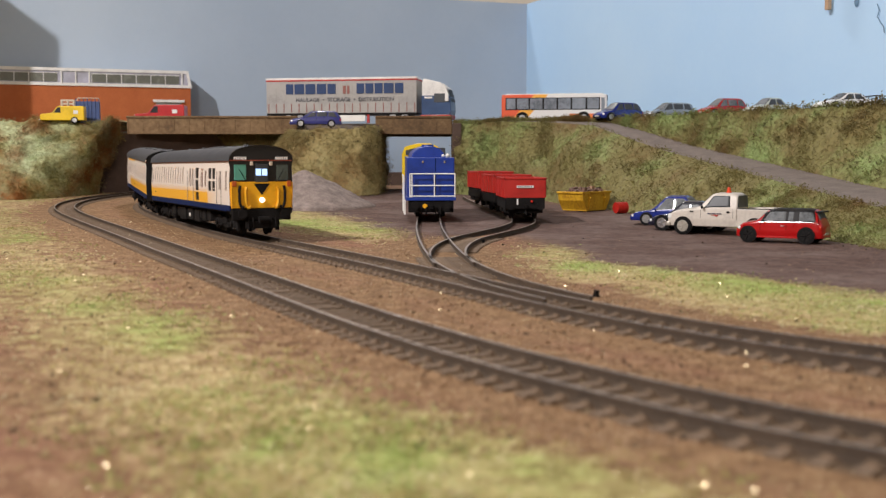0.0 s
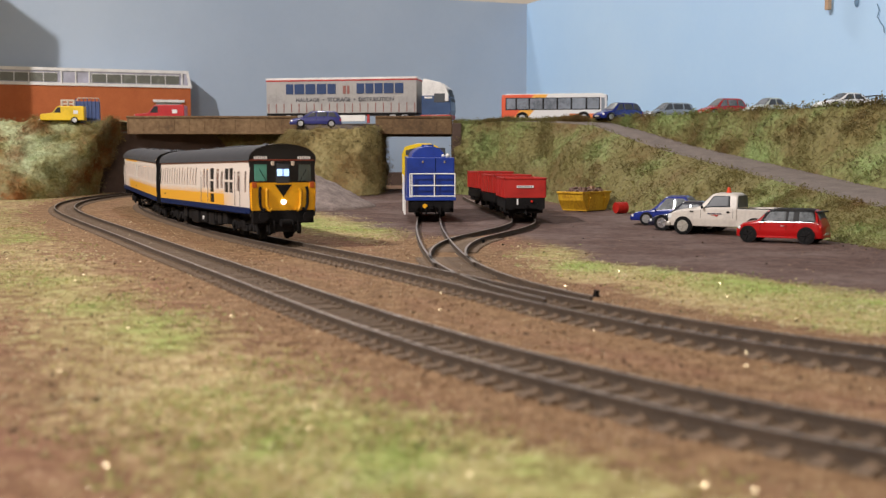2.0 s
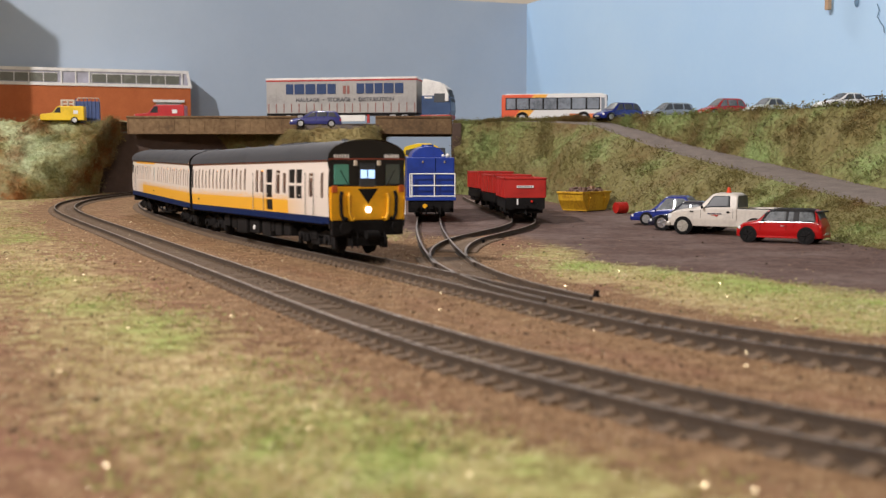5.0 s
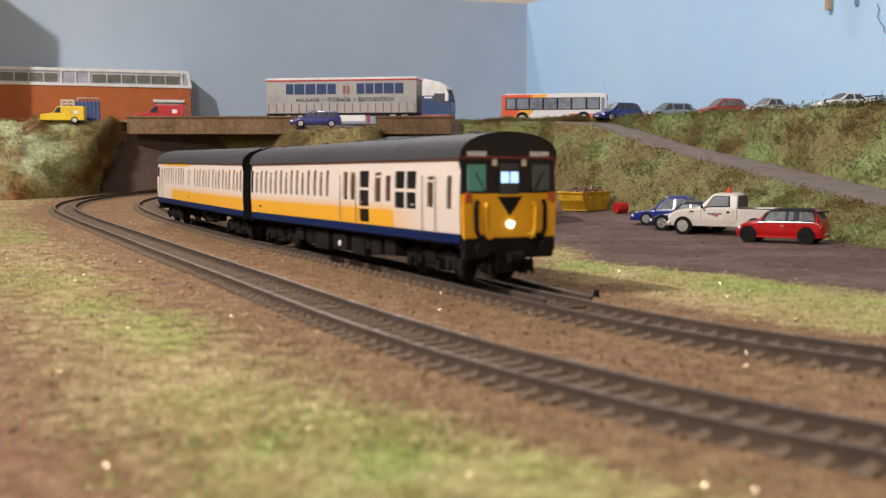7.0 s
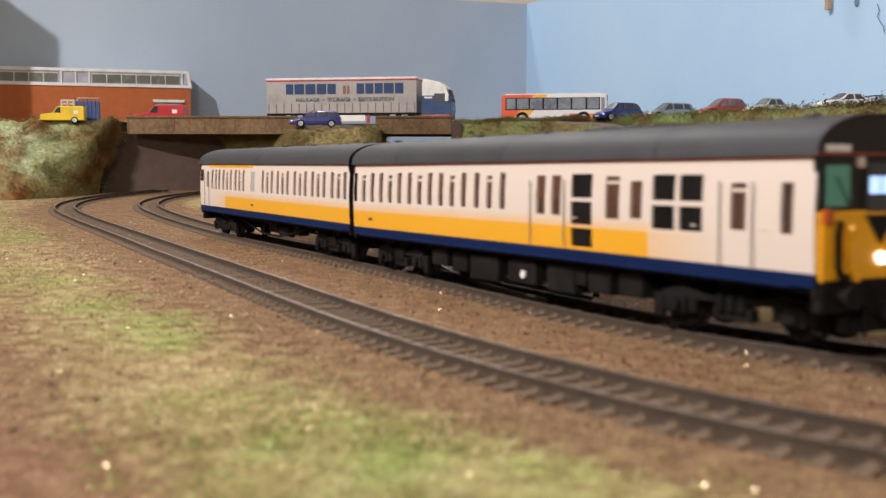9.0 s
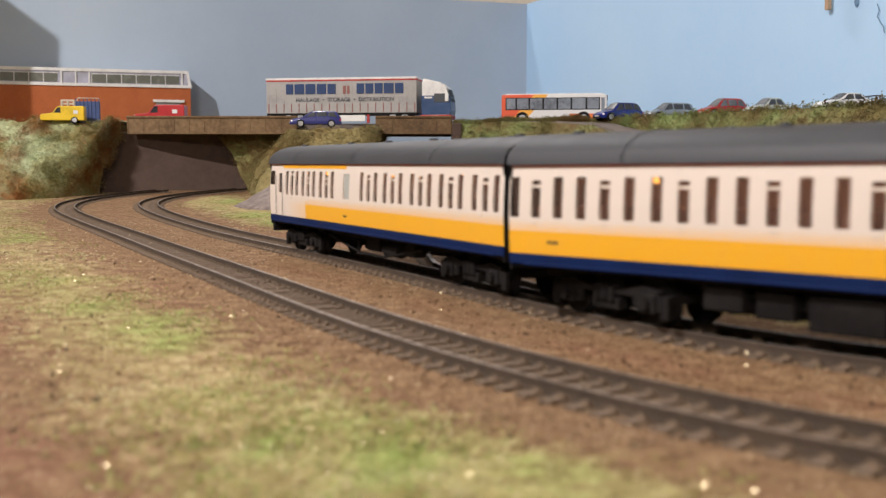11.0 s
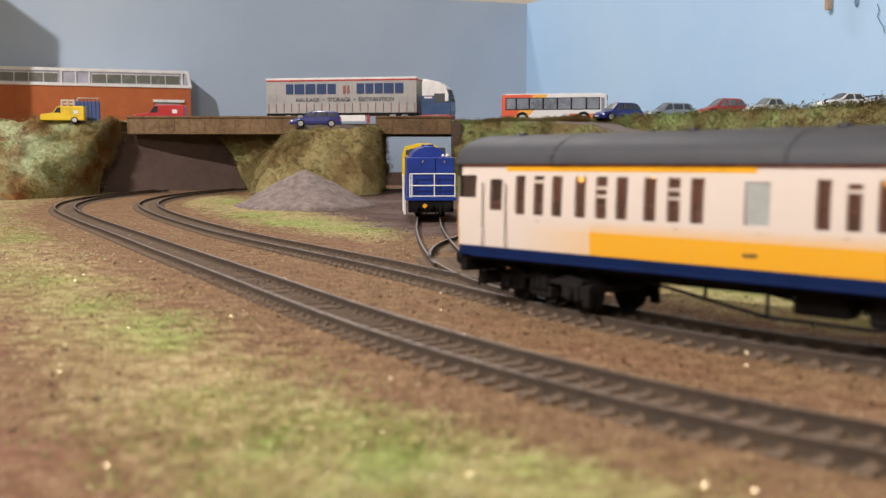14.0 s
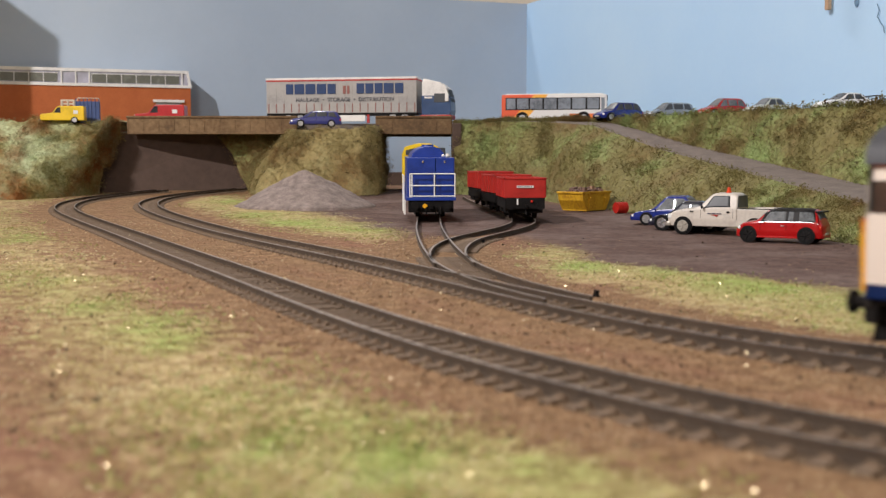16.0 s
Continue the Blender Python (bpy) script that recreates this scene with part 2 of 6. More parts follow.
# the plan sampled on a lattice: grass, yard, distance to the nearest running line
CELL, X0, Y0, NX, NY = 5.0, -640.0, 50.0, 215, 260


def sample_plan():
    g = np.array([(X0 + CELL * i, Y0 + CELL * j) for j in range(NY) for i in range(NX)])
    jit = np.array([noise.noise((x * 0.03, y * 0.03, 1.7)) * 14 + noise.noise((x * 0.11, y * 0.11, 4.1)) * 6 for x, y in g]) * np.minimum(1, g[:, 1] / 500)
    q = g + jit[:, None]
    soft = 10 + g[:, 1] * 0.035
    grass = np.maximum(np.maximum(inside_many(STRIP, q, soft), inside_many(VERGE, q, soft)), inside_many(FRONT, q, soft * 2.6))
    yard = inside_many(YARD, q, soft)
    near = np.minimum(off_many(INNER_PATH, g), off_many(OUTER_PATH, g))
    near = np.minimum(near, np.where(g[:, 1] < 640, off_many(A_PATH, g), 99))
    return grass.reshape(NY, NX), yard.reshape(NY, NX), near.reshape(NY, NX)


GRASS_MAP, YARD_MAP, NEAR_MAP = sample_plan()


def read(field, x, y):
    u, v = min(max((x - X0) / CELL, 0), NX - 1.001), min(max((y - Y0) / CELL, 0), NY - 1.001)
    i, j = int(u), int(v)
    u, v = u - i, v - j
    return float((field[j, i] * (1 - u) + field[j, i + 1] * u) * (1 - v) + (field[j + 1, i] * (1 - u) + field[j + 1, i + 1] * u) * v)
# ---- ground


def ground_height(x, y):
    near = read(NEAR_MAP, x, y)
    bed = max(0.0, min(1.0, (26 - near) / 14))
    lump = noise.noise((x * 0.02, y * 0.02, 0.3)) * 1.2 + noise.noise((x * 0.09, y * 0.09, 2.2)) * 0.5
    return gz(y) + lump * (1 - bed) * (1 - 0.8 * read(YARD_MAP, x, y)) - 0.3 + 0.3 * bed


def ground_material():
    m, t, b = nodes("baseboard_scenery")
    vec = coords(t)
    a = t.nodes.new("ShaderNodeVertexColor")
    a.layer_name = "zone"
    sep = t.nodes.new("ShaderNodeSeparateColor")
    t.links.new(a.outputs[0], sep.inputs[0])
    fine, mid, big = noise_node(t, 900, 4, 0.7, vec), noise_node(t, 160, 4, 0.65, vec), noise_node(t, 22, 4, 0.6, vec)
    grain = maths(t, "ADD", maths(t, "MULTIPLY", fine.outputs[0], 0.55), maths(t, "MULTIPLY", mid.outputs[0], 0.45))

    def tone(stops, src):
        r = ramp_node(t, stops)
        t.links.new(src, r.inputs[0])
        return r.outputs[0]
    ballast = tone([(0.37, (0.115, 0.061, 0.029)), (0.5, (0.25, 0.147, 0.073)), (0.63, (0.42, 0.275, 0.15))], grain)
    earth = tone([(0.37, (0.12, 0.050, 0.028)), (0.5, (0.27, 0.130, 0.076)), (0.64, (0.44, 0.26, 0.17))], grain)
    yard = tone([(0.37, (0.058, 0.035, 0.028)), (0.5, (0.118, 0.070, 0.056)), (0.64, (0.19, 0.122, 0.10))], grain)
    dusty = tone([(0.37, (0.11, 0.076, 0.066)), (0.5, (0.19, 0.135, 0.118)), (0.64, (0.28, 0.205, 0.18))], grain)
    drift = noise_node(t, 17, 5, 0.65, vec)
    yard = mix(t, maths(t, "MULTIPLY", maths(t, "SUBTRACT", drift.outputs[0], 0.43), 4, True), yard, dusty)
    straw = tone([(0.37, (0.25, 0.17, 0.07)), (0.5, (0.45, 0.34, 0.16)), (0.63, (0.66, 0.54, 0.31))], grain)
    green = tone([(0.37, (0.15, 0.20, 0.035)), (0.5, (0.29, 0.39, 0.085)), (0.63, (0.47, 0.56, 0.18))], grain)
    sward, bare = noise_node(t, 9, 5, 0.65, vec), noise_node(t, 21, 5, 0.7, vec)
    lush = maths(t, "MULTIPLY", a.outputs[1], 0.85)
    turf = mix(t, maths(t, "MAXIMUM", maths(t, "MULTIPLY", maths(t, "SUBTRACT", sward.outputs[0], 0.45), 4.0, True), lush), straw, green)
    turf = mix(t, maths(t, "MULTIPLY", maths(t, "SUBTRACT", maths(t, "SUBTRACT", bare.outputs[0], maths(t, "MULTIPLY", lush, 0.15)), 0.57), 4.0, True), turf, earth)
    base = mix(t, maths(t, "MULTIPLY", maths(t, "SUBTRACT", big.outputs[0], 0.42), 4, True), ballast, earth)
    base = mix(t, sep.outputs[2], base, ballast)
    base = mix(t, sep.outputs[1], base, yard)
    thick = maths(t, "MULTIPLY", maths(t, "SUBTRACT", maths(t, "ADD", sep.outputs[0], maths(t, "MULTIPLY", maths(t, "SUBTRACT", mid.outputs[0], 0.5), 1.4)), 0.25), 1.5, True)
    base = mix(t, thick, base, turf)
    t.links.new(base, b.inputs["Base Color"])
    b.inputs["Roughness"].default_value = 0.9
    b.inputs["Specular IOR Level"].default_value = 0.25
    bump(t, b, grain, 0.9, 0.0016)
    return m


GROUND = ground_material()


def build_ground():
    ys = [-420, -200, 0]
    y = 60.0
    while y < 1300:
        ys.append(y)
        y += max(4.0, y * 0.013)
    ys += [1340, 1420, 1520, 1620, 1760]
    xs = list(np.arange(-900, -420, 40.0)) + list(np.arange(-420, 300, 7.0)) + list(np.arange(300, 560, 20.0))
    verts, cols = [], []
    for yy in ys:
        for xx in xs:
            verts.append((xx * MM, yy * MM, ground_height(xx, yy) * MM))
            g, yd, near = read(GRASS_MAP, xx, yy), read(YARD_MAP, xx, yy), read(NEAR_MAP, xx, yy)
            bed = max(0.0, min(1.0, (34 - near) / 12))
            cols.append((g * (1 - bed), yd * (1 - bed * (yy < 640)), bed, lushness(xx, yy)))
    n = len(xs)
    faces = [(r * n + c, r * n + c + 1, (r + 1) * n + c + 1, (r + 1) * n + c) for r in range(len(ys) - 1) for c in range(n - 1)]
    me = bpy.data.meshes.new("ground")
    me.from_pydata(verts, [], faces)
    lay = me.color_attributes.new("zone", "FLOAT_COLOR", "POINT")
    for i, c in enumerate(cols):
        lay.data[i].color = c
    for p in me.polygons:
        p.use_smooth = True
    me.materials.append(GROUND)
    tagged(new("ground", me), "brown earth and ballast ground of a model railway baseboard", "ground", kind="structure")


build_ground()

# ---- room and sky boards
CORNER = Vector((130, 1750))
ALONG_BACK = Vector((-0.942, -0.335))
ALONG_RIGHT = Vector((0.385, -0.923))
BOARD_TOP = 291


def skyboard(name, tone_a, tone_b, label, way, length, out):
    m, t, b = nodes(name + "_paint")
    vec = coords(t)
    n1, n2 = noise_node(t, 3.5, 4, 0.55, vec), noise_node(t, 120, 4, 0.7, vec)
    r = ramp_node(t, [(0.35, tone_a), (0.65, tone_b)])
    t.links.new(maths(t, "ADD", maths(t, "MULTIPLY", n1.outputs[0], 0.85), maths(t, "MULTIPLY", n2.outputs[0], 0.15)), r.inputs[0])
    t.links.new(r.outputs[0], b.inputs["Base Color"])
    b.inputs["Roughness"].default_value = 0.65
    bump(t, b, n2.outputs[0], 0.12, 0.001)
    bm = B()
    a, e = CORNER, CORNER + way * length
    o = out * 9
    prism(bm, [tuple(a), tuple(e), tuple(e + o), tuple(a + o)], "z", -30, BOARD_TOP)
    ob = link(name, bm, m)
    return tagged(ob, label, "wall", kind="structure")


# Back board's weaker light is put into its colour: greyer than the right.
skyboard("wall_back", (0.375, 0.465, 0.575), (0.44, 0.53, 0.63), "pale blue painted sky board behind the layout, shade greyed into its colour", ALONG_BACK, 1250, Vector((-0.335, 0.942)))
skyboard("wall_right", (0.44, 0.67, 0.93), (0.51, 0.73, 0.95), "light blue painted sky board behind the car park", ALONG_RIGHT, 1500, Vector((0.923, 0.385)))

PLASTER = grained("cream_plaster", [(0.3, (0.62, 0.56, 0.48)), (0.7, (0.72, 0.66, 0.57))], 40, 0.8, 0.1, 0.001)


def build_room():
    for name, d in (("wall_room_north", (-1900, 1900, 2500, 2560, -900, 1500)), ("wall_room_south", (-1900, 1900, -1560, -1500, -900, 1500)),
                    ("wall_room_west", (-1960, -1900, -1560, 2560, -900, 1500)), ("wall_room_east", (1900, 1960, -1560, 2560, -900, 1500))):
        bm = B()
        box(bm, *d)
        tagged(link(name, bm, PLASTER), "plain cream plastered wall of the hobby room", "wall", kind="structure")
    bm = B()
    box(bm, -1960, 1960, -1560, 2560, 1500, 1560)
    tagged(link("ceiling", bm, WHITE), "plain white ceiling of the hobby room", "ceiling", kind="structure")
    bm = B()
    box(bm, -1960, 1960, -1560, 2560, -960, -900)
    tagged(link("floor", bm, SLEEPER), "dark floor of the hobby room", "floor", kind="structure")


build_room()

# ---- banks, ramp and upper level
BANKMAT = scatter("bank_turf", (0.20, 0.175, 0.066), (0.25, 0.32, 0.12), (0.165, 0.095, 0.038), 0.6, 0.68, 0.0, 0.0)
TARMAC = grained("model_tarmac", [(0.36, (0.13, 0.105, 0.092)), (0.64, (0.23, 0.19, 0.165))], 700, 0.9, 0.3, 0.0006)
#  toe, lower road edge, upper road edge, crest, plateau edge: (x, y, z) by station
STATIONS = [
    ((12, 1195, 11), (16, 1225, 90), (16, 1228, 90), (16, 1232, 90), (16, 1420, 90)),
    ((50, 1165, 10), (62, 1215, 90), (62, 1218, 90), (64, 1222, 90), (70, 1430, 90)),
    ((100, 1090, 7), (112, 1190, 88), (113, 1196, 90), (114, 1200, 90), (130, 1440, 90)),
    ((140, 990, 4), (148, 1110, 82), (172, 1120, 85), (176, 1125, 90), (190, 1450, 90)),
    ((168, 900, 2), (196, 1010, 57), (226, 1020, 61), (232, 1040, 90), (250, 1380, 90)),
    ((192, 800, 0), (226, 890, 41), (262, 905, 45), (268, 945, 89), (330, 1250, 90)),
    ((215, 690, 0), (250, 770, 27), (290, 790, 31), (312, 858, 88), (400, 1130, 90)),
    ((226, 610, 0), (262, 670, 18), (306, 695, 22), (345, 790, 88), (470, 960, 90)),
    ((232, 500, 0), (280, 540, 8), (330, 560, 12), (390, 650, 89), (560, 760, 90)),
]
BANK_POINTS = []


def loft(name, i, j, mat, label, category, nu, nv, rough, collect=None):
    bm = B()
    rows = []
    S = STATIONS
    steps = (len(S) - 1) * nu
    for a in range(steps + 1):
        k = min(a // nu, len(S) - 2)
        f = a / nu - k
        f = f * f * (3 - 2 * f) * 0.4 + f * 0.6
        p, q = Vector(S[k][i]).lerp(Vector(S[k + 1][i]), f), Vector(S[k][j]).lerp(Vector(S[k + 1][j]), f)
        row = []
        for c in range(nv + 1):
            w = c / nv
            o = p.lerp(q, w)
            e = min(1, 4 * w, 4 * (1 - w))
            n = noise.noise_vector((o.x * 0.03, o.y * 0.03, o.z * 0.03)) * rough * e + noise.noise_vector((o.x * 0.12, o.y * 0.12, o.z * 0.12)) * rough * 0.4 * e
            row.append(bm.verts.new(o + n))
            if collect is not None:
                collect.append(o + n)
        rows.append(row)
    for r0, r1 in zip(rows, rows[1:]):
        for c in range(nv):
            bm.faces.new((r0[c], r1[c], r1[c + 1], r0[c + 1]))
    bmesh.ops.recalc_face_normals(bm, faces=bm.faces[:])
    return tagged(link(name, bm, mat, True), label, category, kind="structure")


loft("bank_lower", 0, 1, BANKMAT, "lower embankment covered with olive scatter below the ramp", "embankment", 26, 26, 5, BANK_POINTS)
loft("ramp_road", 1, 2, TARMAC, "grey tarmac access ramp climbing the embankment", "road", 9, 3, 0.6)
loft("bank_upper", 2, 3, BANKMAT, "upper embankment covered with olive scatter above the ramp", "embankment", 26, 22, 4, BANK_POINTS)
loft("car_park", 3, 4, TARMAC, "grey tarmac car park on the upper level", "road", 6, 6, 0.4)


def mound(name, toe, top, mat, label, nu=24, nv=12, rough=6, collect=None, back=None):
    """A bank between a toe line and a crest line, both polylines of (x, y, z)."""
    bm = B()

    def along(L, f):
        k = min(int(f * (len(L) - 1)), len(L) - 2)
        return Vector(L[k]).lerp(Vector(L[k + 1]), f * (len(L) - 1) - k)
    rows = []
    for a in range(nu + 1):
        p, q = along(toe, a / nu), along(top, a / nu)
        row = []
        for c in range(nv + 1):
            w = c / nv
            o = p.lerp(q, w)
            o.z = p.z + (q.z - p.z) * (w ** 0.75)
            e = min(1, 5 * w + 0.1)
            o = o + noise.noise_vector(o * 0.03) * rough * e + noise.noise_vector(o * 0.1) * rough * 0.45 * e
            row.append(bm.verts.new(o))
            if collect is not None:
                collect.append(o.copy())
        if back:
            r = along(back, a / nu)
            row.append(bm.verts.new(r))
        rows.append(row)
    for r0, r1 in zip(rows, rows[1:]):
        for c in range(len(r0) - 1):
            bm.faces.new((r0[c], r1[c], r1[c + 1], r0[c + 1]))
    bmesh.ops.recalc_face_normals(bm, faces=bm.faces[:])
    return tagged(link(name, bm, mat, True), label, "embankment", kind="structure")


LEFT_POINTS, MID_POINTS, BACK_POINTS = [], [], []
BUFFBANK = scatter("buff_turf", (0.33, 0.27, 0.12), (0.36, 0.345, 0.17), (0.23, 0.14, 0.057), 0.55, 0.55, 0.0, 0.0)
PATCHBANK = scatter("patchy_turf", (0.29, 0.26, 0.10), (0.48, 0.53, 0.32), (0.22, 0.09, 0.025), 0.8, 0.85, 0.0, 0.0)
mound("bank_left", [(-760, 1060, 6), (-600, 1066, 6), (-490, 1086, 7), (-424, 1104, 8), (-392, 1145, 10), (-374, 1212, 12)],
      [(-760, 1190, 88), (-600, 1190, 88), (-470, 1185, 88), (-400, 1190, 88), (-360, 1198, 89), (-352, 1232, 90)],
      PATCHBANK, "embankment with olive and brown scatter beside the bridge", 90, 26, 8, LEFT_POINTS,
      [(-900, 1460, 88), (-700, 1460, 88), (-600, 1470, 88), (-500, 1480, 88), (-420, 1500, 88), (-345, 1500, 89)])
mound("bank_middle", [(-200, 1300, 14), (-214, 1228, 13), (-196, 1170, 11), (-140, 1150, 11), (-85, 1165, 11), (-68, 1180, 12), (-66, 1300, 14)],
      [(-168, 1300, 80), (-170, 1240, 80), (-164, 1206, 81), (-140, 1200, 82), (-92, 1196, 82), (-70, 1204, 81), (-68, 1300, 81)],
      BUFFBANK, "steep bushy embankment between the two bridge spans", 80, 28, 6, MID_POINTS,
      [(-120, 1330, 82), (-120, 1300, 82), (-120, 1290, 82), (-115, 1280, 82), (-100, 1280, 82), (-90, 1290, 82), (-90, 1330, 82)])
mound("bank_behind", [(-218, 1246, 12), (-192, 1236, 12), (-165, 1240, 12)], [(-262, 1268, 86), (-212, 1256, 82), (-176, 1252, 72)],
      BANKMAT, "brown bushy bank seen under the bridge", 34, 22, 6, BACK_POINTS, [(-258, 1330, 60), (-210, 1330, 60), (-160, 1330, 60)])

BROWN_BOARD = grained("brown_card", [(0.3, (0.062, 0.038, 0.027)), (0.7, (0.11, 0.070, 0.052))], 120, 0.85, 0.2, 0.0006)
GIRDER = grained("weathered_girder", [(0.34, (0.075, 0.042, 0.017)), (0.5, (0.155, 0.09, 0.038)), (0.66, (0.26, 0.165, 0.08))], 220, 0.75, 0.3, 0.0006)


def build_bridge(name, x0, x1, y0, y1, label):
    ob = empty(name, at(0, 0, 0), label=label, category="bridge")
    bm = B()
    box(bm, x0, x1, y0, y0 + 3, 77, 95.5, 0.6)
    part("girder", bm, GIRDER, ob)
    bm = B()
    box(bm, x0, x1, y0 - 1.6, y0 + 4.5, 94.2, 96.2, 0.4)
    part("coping", bm, GIRDER, ob)
    bm = B()
    box(bm, x0, x1, y0 - 1.4, y0 + 4.5, 76.4, 78.2, 0.4)
    part("flange", bm, GIRDER, ob)
    n = int((x1 - x0) / 16)
    for i in range(n + 1):
        x = x0 + 1.5 + (x1 - x0 - 3) * i / n
        bm = B()
        box(bm, x - 0.45, x + 0.45, y0 - 0.6, y0 + 0.5, 78.2, 94.2)
        part("stiffener", bm, GIRDER, ob)
    bm = B()
    box(bm, x0, x1, y0 + 3, y1, 84, 90)
    part("deck", bm, TARMAC, ob)
    bm = B()
    box(bm, x0, x1, y1, y1 + 3, 77, 95.5, 0.5)
    part("girder", bm, GIRDER, ob)
    return ob


build_bridge("road_bridge", -347, -160, 1228, 1372, "brown girder road bridge over the two running lines")
build_bridge("road_bridge", -74, 10, 1228, 1372, "brown girder road bridge over the yard siding")
bm = B()
box(bm, -160, -74, 1290, 1372, 82, 90)
tagged(link("upper_road", bm, TARMAC), "grey road deck between the bridge spans", "road", kind="structure")
bm = B()
box(bm, 10, 20, 1214, 1372, 8, 88, 1)
box(bm, -78, -70, 1216, 1372, 8, 86, 1)
tagged(link("bridge_abutment", bm, BROWN_BOARD), "brown card abutments of the yard bridge", "bridge abutment", kind="structure")
bm = B()
quadp = [(-402, 1212, 6), (-208, 1274, 8), (-240, 1282, 78), (-376, 1232, 78)]
fs = [bm.verts.new(p) for p in quadp] + [bm.verts.new((p[0], p[1] + 6, p[2])) for p in quadp]
for idx in ((0, 1, 2, 3), (7, 6, 5, 4), (0, 4, 5, 1), (1, 5, 6, 2), (2, 6, 7, 3), (3, 7, 4, 0)):
    bm.faces.new([fs[k] for k in idx])
bmesh.ops.recalc_face_normals(bm, faces=bm.faces[:])
tagged(link("tunnel_wall", bm, BROWN_BOARD), "leaning brown card wall behind the tracks under the bridge", "retaining wall", kind="structure")
bm = B()
box(bm, -120, 60, 1560, 1600, 5, 32, 1)
tagged(link("ledge", bm, BROWN_BOARD), "dark ledge at the foot of the sky board", "ledge", kind="structure")

# ---- track
RAIL_TOP = 3.0


def rail_mesh(bm, path, s0, s1, offset, step=6.0):
    prof = [(-0.75, 0.2), (0.75, 0.2), (0.75, 0.6), (0.28, 0.75), (0.28, 2.0), (0.5, 2.2), (0.5, 3.0), (-0.5, 3.0), (-0.5, 2.2), (-0.28, 2.0), (-0.28, 0.75), (-0.75, 0.6)]
    n = max(2, int((s1 - s0) / step))
    prev = None
    for i in range(n + 1):
        s = s0 + (s1 - s0) * i / n
        p, d = path.at(s), path.turn(s)
        nrm = Vector((-d.y, d.x))
        row = []
        for w, z in prof:
            q = p + nrm * (offset + w)
            row.append(bm.verts.new((q.x, q.y, z + gz(p.y))))
        if prev:
            for k in range(len(prof)):
                f = bm.faces.new((prev[k], prev[(k + 1) % len(prof)], row[(k + 1) % len(prof)], row[k]))
                f.material_index = 1 if k == 6 else 0
        else:
            bm.faces.new(row)
        prev = row
    bm.faces.new(prev[::-1])
    bmesh.ops.recalc_face_normals(bm, faces=bm.faces[:])


def sleeper_mesh(length):
    bm = B()
    box(bm, -1.6, 1.6, -length / 2, length / 2, -1.2, 0.75, 0.3)
    for y in (-8.25, 8.25):
        for s in (-1.35, 1.35):
            box(bm, -0.9, 0.9, y + s - 0.55, y + s + 0.55, 0.7, 1.3)
    ob = link("sleeper_pattern", bm, SLEEPER)
    me = ob.data
    bpy.data.objects.remove(ob)
    return me


BED = grained("grimy_ballast", [(0.36, (0.05, 0.030, 0.016)), (0.5, (0.115, 0.072, 0.039)), (0.64, (0.25, 0.16, 0.088))], 900, 0.9, 0.7, 0.0008)
SLEEPER_MESH = sleeper_mesh(27)


def build_track(name, path, s0, s1, label, rails=((-8.25, 0, 0), (8.25, 0, 0)), skip=(), length=1.0, pitch=6.7):
    ob = empty(name, at(0, 0, 0), label=label, category="railway track", kind="structure")
    for o, a, b in rails:
        bm = B()
        rail_mesh(bm, path, s0 + a, s1 + b, o)
        part("rail", bm, [RUST, STEEL], ob)
    bm = B()
    prev = None
    for k in range(int((s1 - s0) / 5) + 1):
        s = s0 + 5 * k
        p, d = path.at(s), path.turn(s)
        nrm = Vector((-d.y, d.x))
        if any(a < s < b for a, b in skip):
            prev = None
            continue
        row = []
        for w, z in ((-14.0, -0.7), (-12.4, 0.1), (-4, 0.16), (4, 0.16), (12.4, 0.1), (14.0, -0.7)):
            q = p + nrm * (w + noise.noise((p.x * 0.13, p.y * 0.13, w)) * 1.8)
            row.append(bm.verts.new((q.x, q.y, z + gz(p.y) + noise.noise((q.x * 0.2, q.y * 0.2, 0)) * 0.12)))
        if prev:
            for i in range(5):
                bm.faces.new((prev[i], row[i], row[i + 1], prev[i + 1]))
        prev = row
    bmesh.ops.recalc_face_normals(bm, faces=bm.faces[:])
    part("ballast_bed", bm, BED, ob, "grey-brown grimy ballast between the sleepers", smooth=True)
    s = s0 + 3
    while s < s1:
        if not any(a < s < b for a, b in skip):
            p, d = path.at(s), path.turn(s)
            m = at(p.x, p.y, gz(p.y) + random.uniform(-0.12, 0.12), 0, 0, math.degrees(math.atan2(d.y, d.x)) + random.uniform(-1.2, 1.2))
            shared("sleeper", SLEEPER_MESH, ob, m)
        s += pitch
    return ob


build_track("track_inner", INNER_PATH, -12, INNER_PATH.end + 260, "weathered brown track of the inner running line")
build_track("track_outer", OUTER_PATH, -32, OUTER_PATH.end + 120, "weathered brown track of the outer running line")
build_track("track_siding", A_PATH, 0, A_PATH.end - 60, "weathered yard siding track leaving the inner line", skip=((A_PATH.end - 140, 2000), (0, 560)))
build_track("track_branch", B_PATH, 60, B_PATH.end - 40, "short curved siding track under the red wagons", skip=((B_PATH.end - 130, 2000), (0, 520)))
# ---- the train
L = 241.0
HALF = L / 2
W = 17.8


